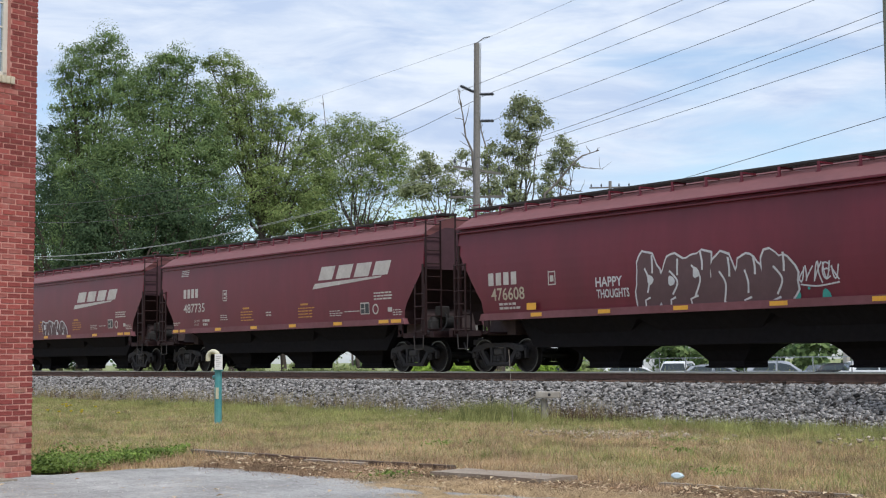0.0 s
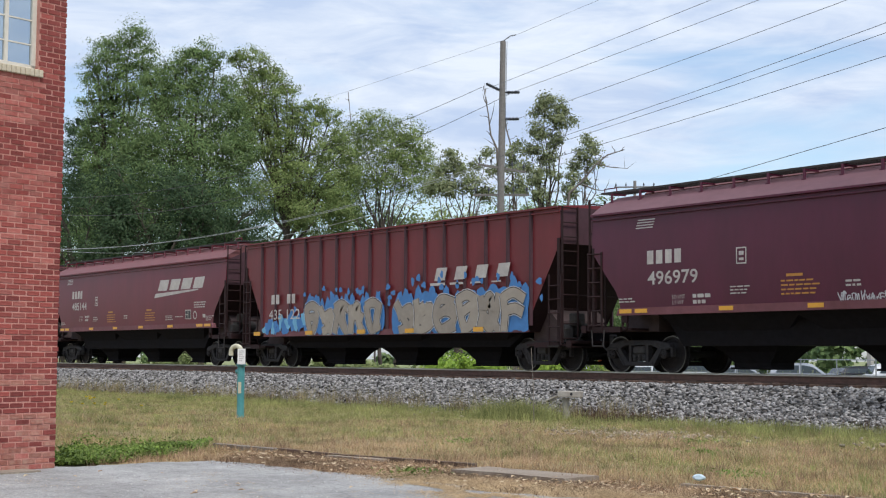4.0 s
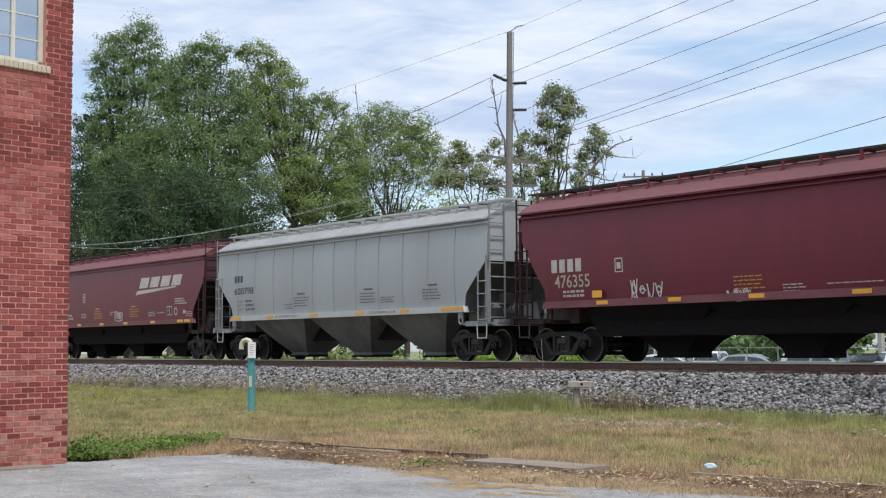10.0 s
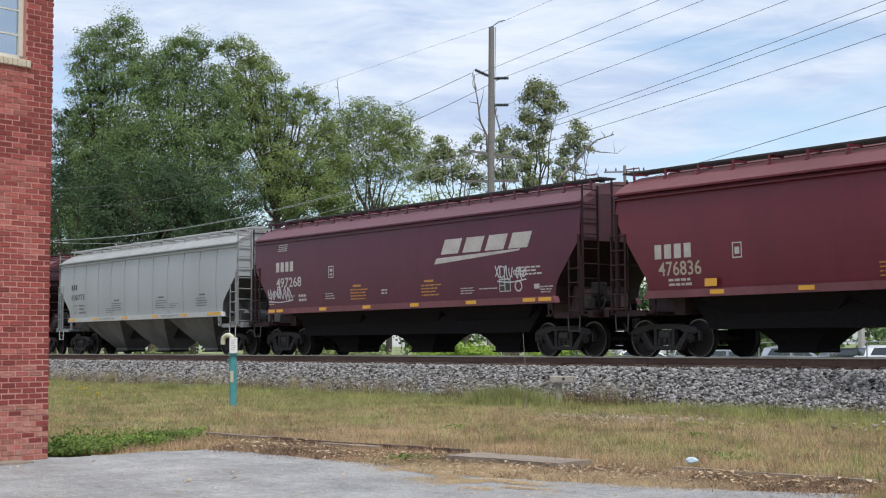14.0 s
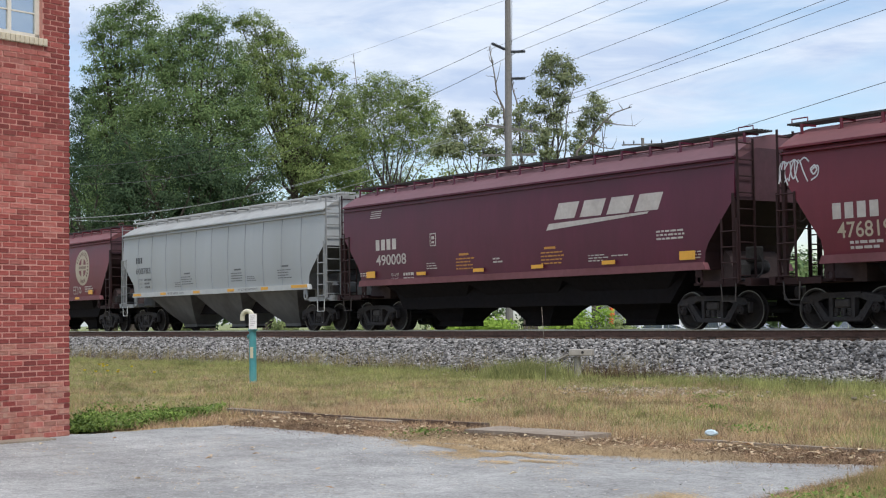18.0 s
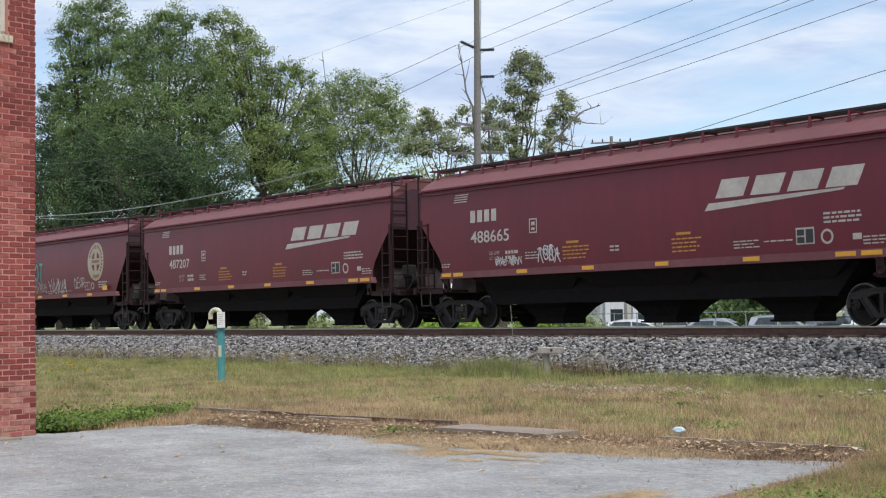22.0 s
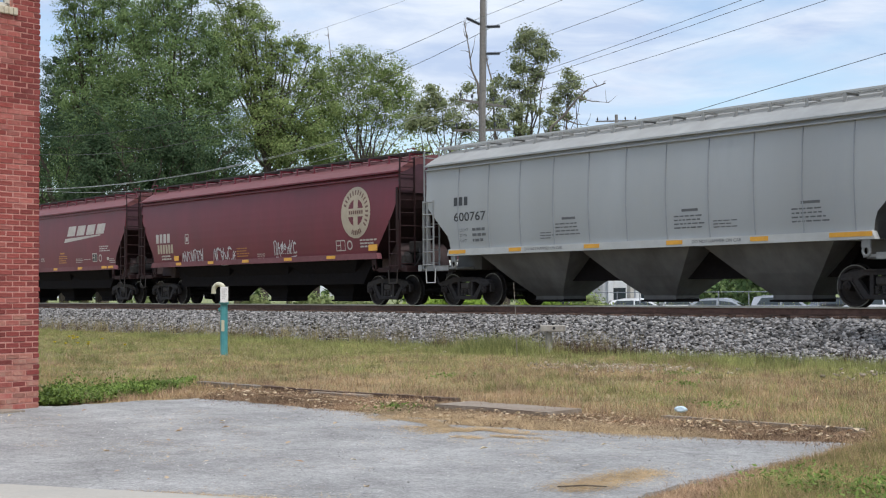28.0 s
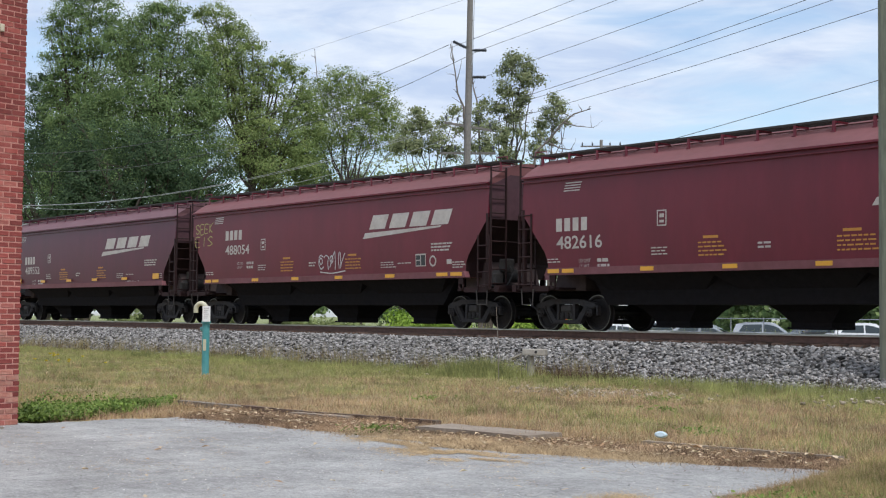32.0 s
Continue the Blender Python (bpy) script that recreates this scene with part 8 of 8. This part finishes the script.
M["pale_wood"] = material("pale_wood", (0.215, 0.19, 0.165), 0.9, 0, 0.25, 12.0, 3.0, 0.3, (0.20, 0.18, 0.16), 0.5)
px, py = -28.62, 15.75
vent = thing("vent_pipe", "teal pipeline vent post with a cream hooked top", "vent pipe", Shape().tube([(px, py, -0.1), (px, py, 1.30)], 0.085, 14).tube([(px, py, 1.18), (px, py, 1.24)], 0.11, 14).mesh("vent_pipe", "teal_paint"))
side = Vector((0.88, 0.48, 0))
hook = [Vector((px, py, 1.28)), Vector((px, py, 1.50))] + [Vector((px, py, 1.50)) - side * 0.14 + side * 0.14 * math.cos(a) + Vector((0, 0, 0.14 * math.sin(a))) for a in [math.pi * i / 10 for i in range(1, 11)]] + [Vector((px, py, 1.42)) - side * 0.28]
part("hook", Shape().tube(hook, 0.055, 12).mesh("hook", "cream_paint"), vent, "cream curved vent hook")
part("notice_plate", Shape().box(-0.09, 0.09, -0.008, 0.008, 0, 0.36).mesh("notice_plate", "sign_white"), vent, "white notice plate", pose(px + 0.12, py - 0.06, 1.22, 0, 0, 55))
part("plate_lettering", mesh_of("plate_lettering", *[([(a, -0.010, b) for a, b in q[0]], q[1]) for q in [bars([(-0.06, 0.30 - 0.045 * i, 0.12 - 0.02 * (i % 3), 0.014) for i in range(6)])]][0], "spray_grey"), vent, "", pose(px + 0.12, py - 0.06, 1.22, 0, 0, 55))
part("valve", Shape().tube([(px - 0.12, py - 0.05, 1.05), (px + 0.05, py, 1.05)], 0.05, 10).mesh("valve", "teal_paint"), vent)
part("sticker", Shape().box(-0.035, 0.035, -0.004, 0.004, 0, 0.26).mesh("sticker", "cream_paint"), vent, "faded yellow sticker", pose(px + 0.065, py - 0.065, 0.55, 0, 0, 45))

sx, sy = -24.03, 21.75
stand_ = thing("switch_stand", "low whitewashed stump carrying a weathered wooden box", "marker")
part("stump", Shape().tube([(sx, sy, -0.1), (sx - 0.03, sy, 0.48)], [0.10, 0.075], 8).mesh("stump", "bleached_wood"), stand_)
part("box", Shape().box(-0.28, 0.28, -0.10, 0.10, 0, 0.15, 0.015).mesh("box", "bleached_wood"), stand_, "", pose(sx + 0.12, sy, 0.50, 0, 0, 30))
part("lid_board", Shape().box(-0.42, 0.1, -0.11, 0.11, 0, 0.035).mesh("lid_board", "bleached_wood"), stand_, "", pose(sx - 0.18, sy, 0.55, 0, -24, 30))
part("hole", Shape().lathe([(0.0, -0.106), (0.035, -0.106)], (0, 0, 0), "y", 10).mesh("hole", "spray_black"), stand_, "", pose(sx + 0.2, sy, 0.58, 0, 0, 30))
thing("marker_rod", "thin grey marker rod", "rod", Shape().tube([(-23.12, 19.97, -0.1), (-23.15, 19.97, 0.8), (-23.22, 19.97, 1.62)], [0.008, 0.007, 0.006], 6).mesh("marker_rod", "pale_wood"))


def kerb_slab(x, y, yaw, l, w, h, label, mat="kerb_stone", seed=1):
    rng_k = random.Random(seed)
    n = 9
    s = Shape()
    up = [(-l / 2 + l * i / n, w / 2 + rng_k.uniform(-0.03, 0.03)) for i in range(n + 1)]
    dn = [(l / 2 - l * i / n, -w / 2 + rng_k.uniform(-0.04, 0.04)) for i in range(n + 1)]
    s.prism(up + dn, -0.1, h, "z")
    return thing("kerb_slab", label, "kerb", s.mesh("kerb_slab", mat), pose(x, y, 0, 0, 0, yaw), group="broken kerb along the lot")


kerb_slab(-12.5, 10.63, 8, 1.75, 0.60, 0.07, "broken pale concrete slab lying proud of dead grass", seed=2)
kerb_slab(-18.7, 10.42, 6, 1.7, 0.15, 0.05, "old weathered grey timber edge in the grass", "pale_wood", 3)
for x, y, yaw, l in ((-17.0, 10.55, 3, 1.75), (-15.6, 10.75, 14, 1.25), (-14.5, 10.98, 9, 1.05)):
    kerb_slab(x, y, yaw, l, 0.07, 0.06, "dark rotten timber edging sunk in dead grass", "tie", int(-x * 10))
kerb_slab(-15.9, 10.55, 10, 1.1, 0.18, 0.045, "cracked grey kerb stone in dead grass", "kerb_stone", 4)
kerb_slab(-9.55, 11.58, 9, 2.35, 0.08, 0.035, "thin pale kerb edge half buried in leaves", "kerb_stone", 6)
kerb_slab(-16.3, 5.0, 103, 2.6, 0.35, 0.02, "worn grey apron at the foot of the wall", "kerb_stone", 7)
cup = thing("crushed_cup", "crushed pale blue plastic cup lying in the grass", "litter", Shape().lathe([(0.0, 0.0), (0.035, 0.0), (0.045, 0.11), (0.047, 0.115), (0.030, 0.125), (0.0, 0.125)], (0, 0, 0), "z", 12).mesh("crushed_cup", "blue_plastic"), pose(-10.8, 11.80, 0.07, 84, 0, 35))
cup.scale = (1.5, 0.8, 2.0)


# ---------------------------------------------------------------- what moves
def motions():
    times = [i for i in range(33)]
    for u, k, car in TRAIN:
        walk(car, [(t, pose(u - travelled(t), TRACK, RAIL)) for t in times])
    for dx, sets in ((-AXLE, FRONT_SETS), (AXLE, REAR_SETS)):
        first = sets[0]
        walk(first, [(i / FPS, pose(dx, 0, WHEEL_R, 0, -math.degrees(travelled(i / FPS) / WHEEL_R), 0)) for i in range(32 * FPS + 1)])
        for other in sets[1:]:
            other.rotation_mode = "QUATERNION"
            other.animation_data_create()
            other.animation_data.action = first.animation_data.action
            other.animation_data.action_slot = first.animation_data.action_slot


motions()
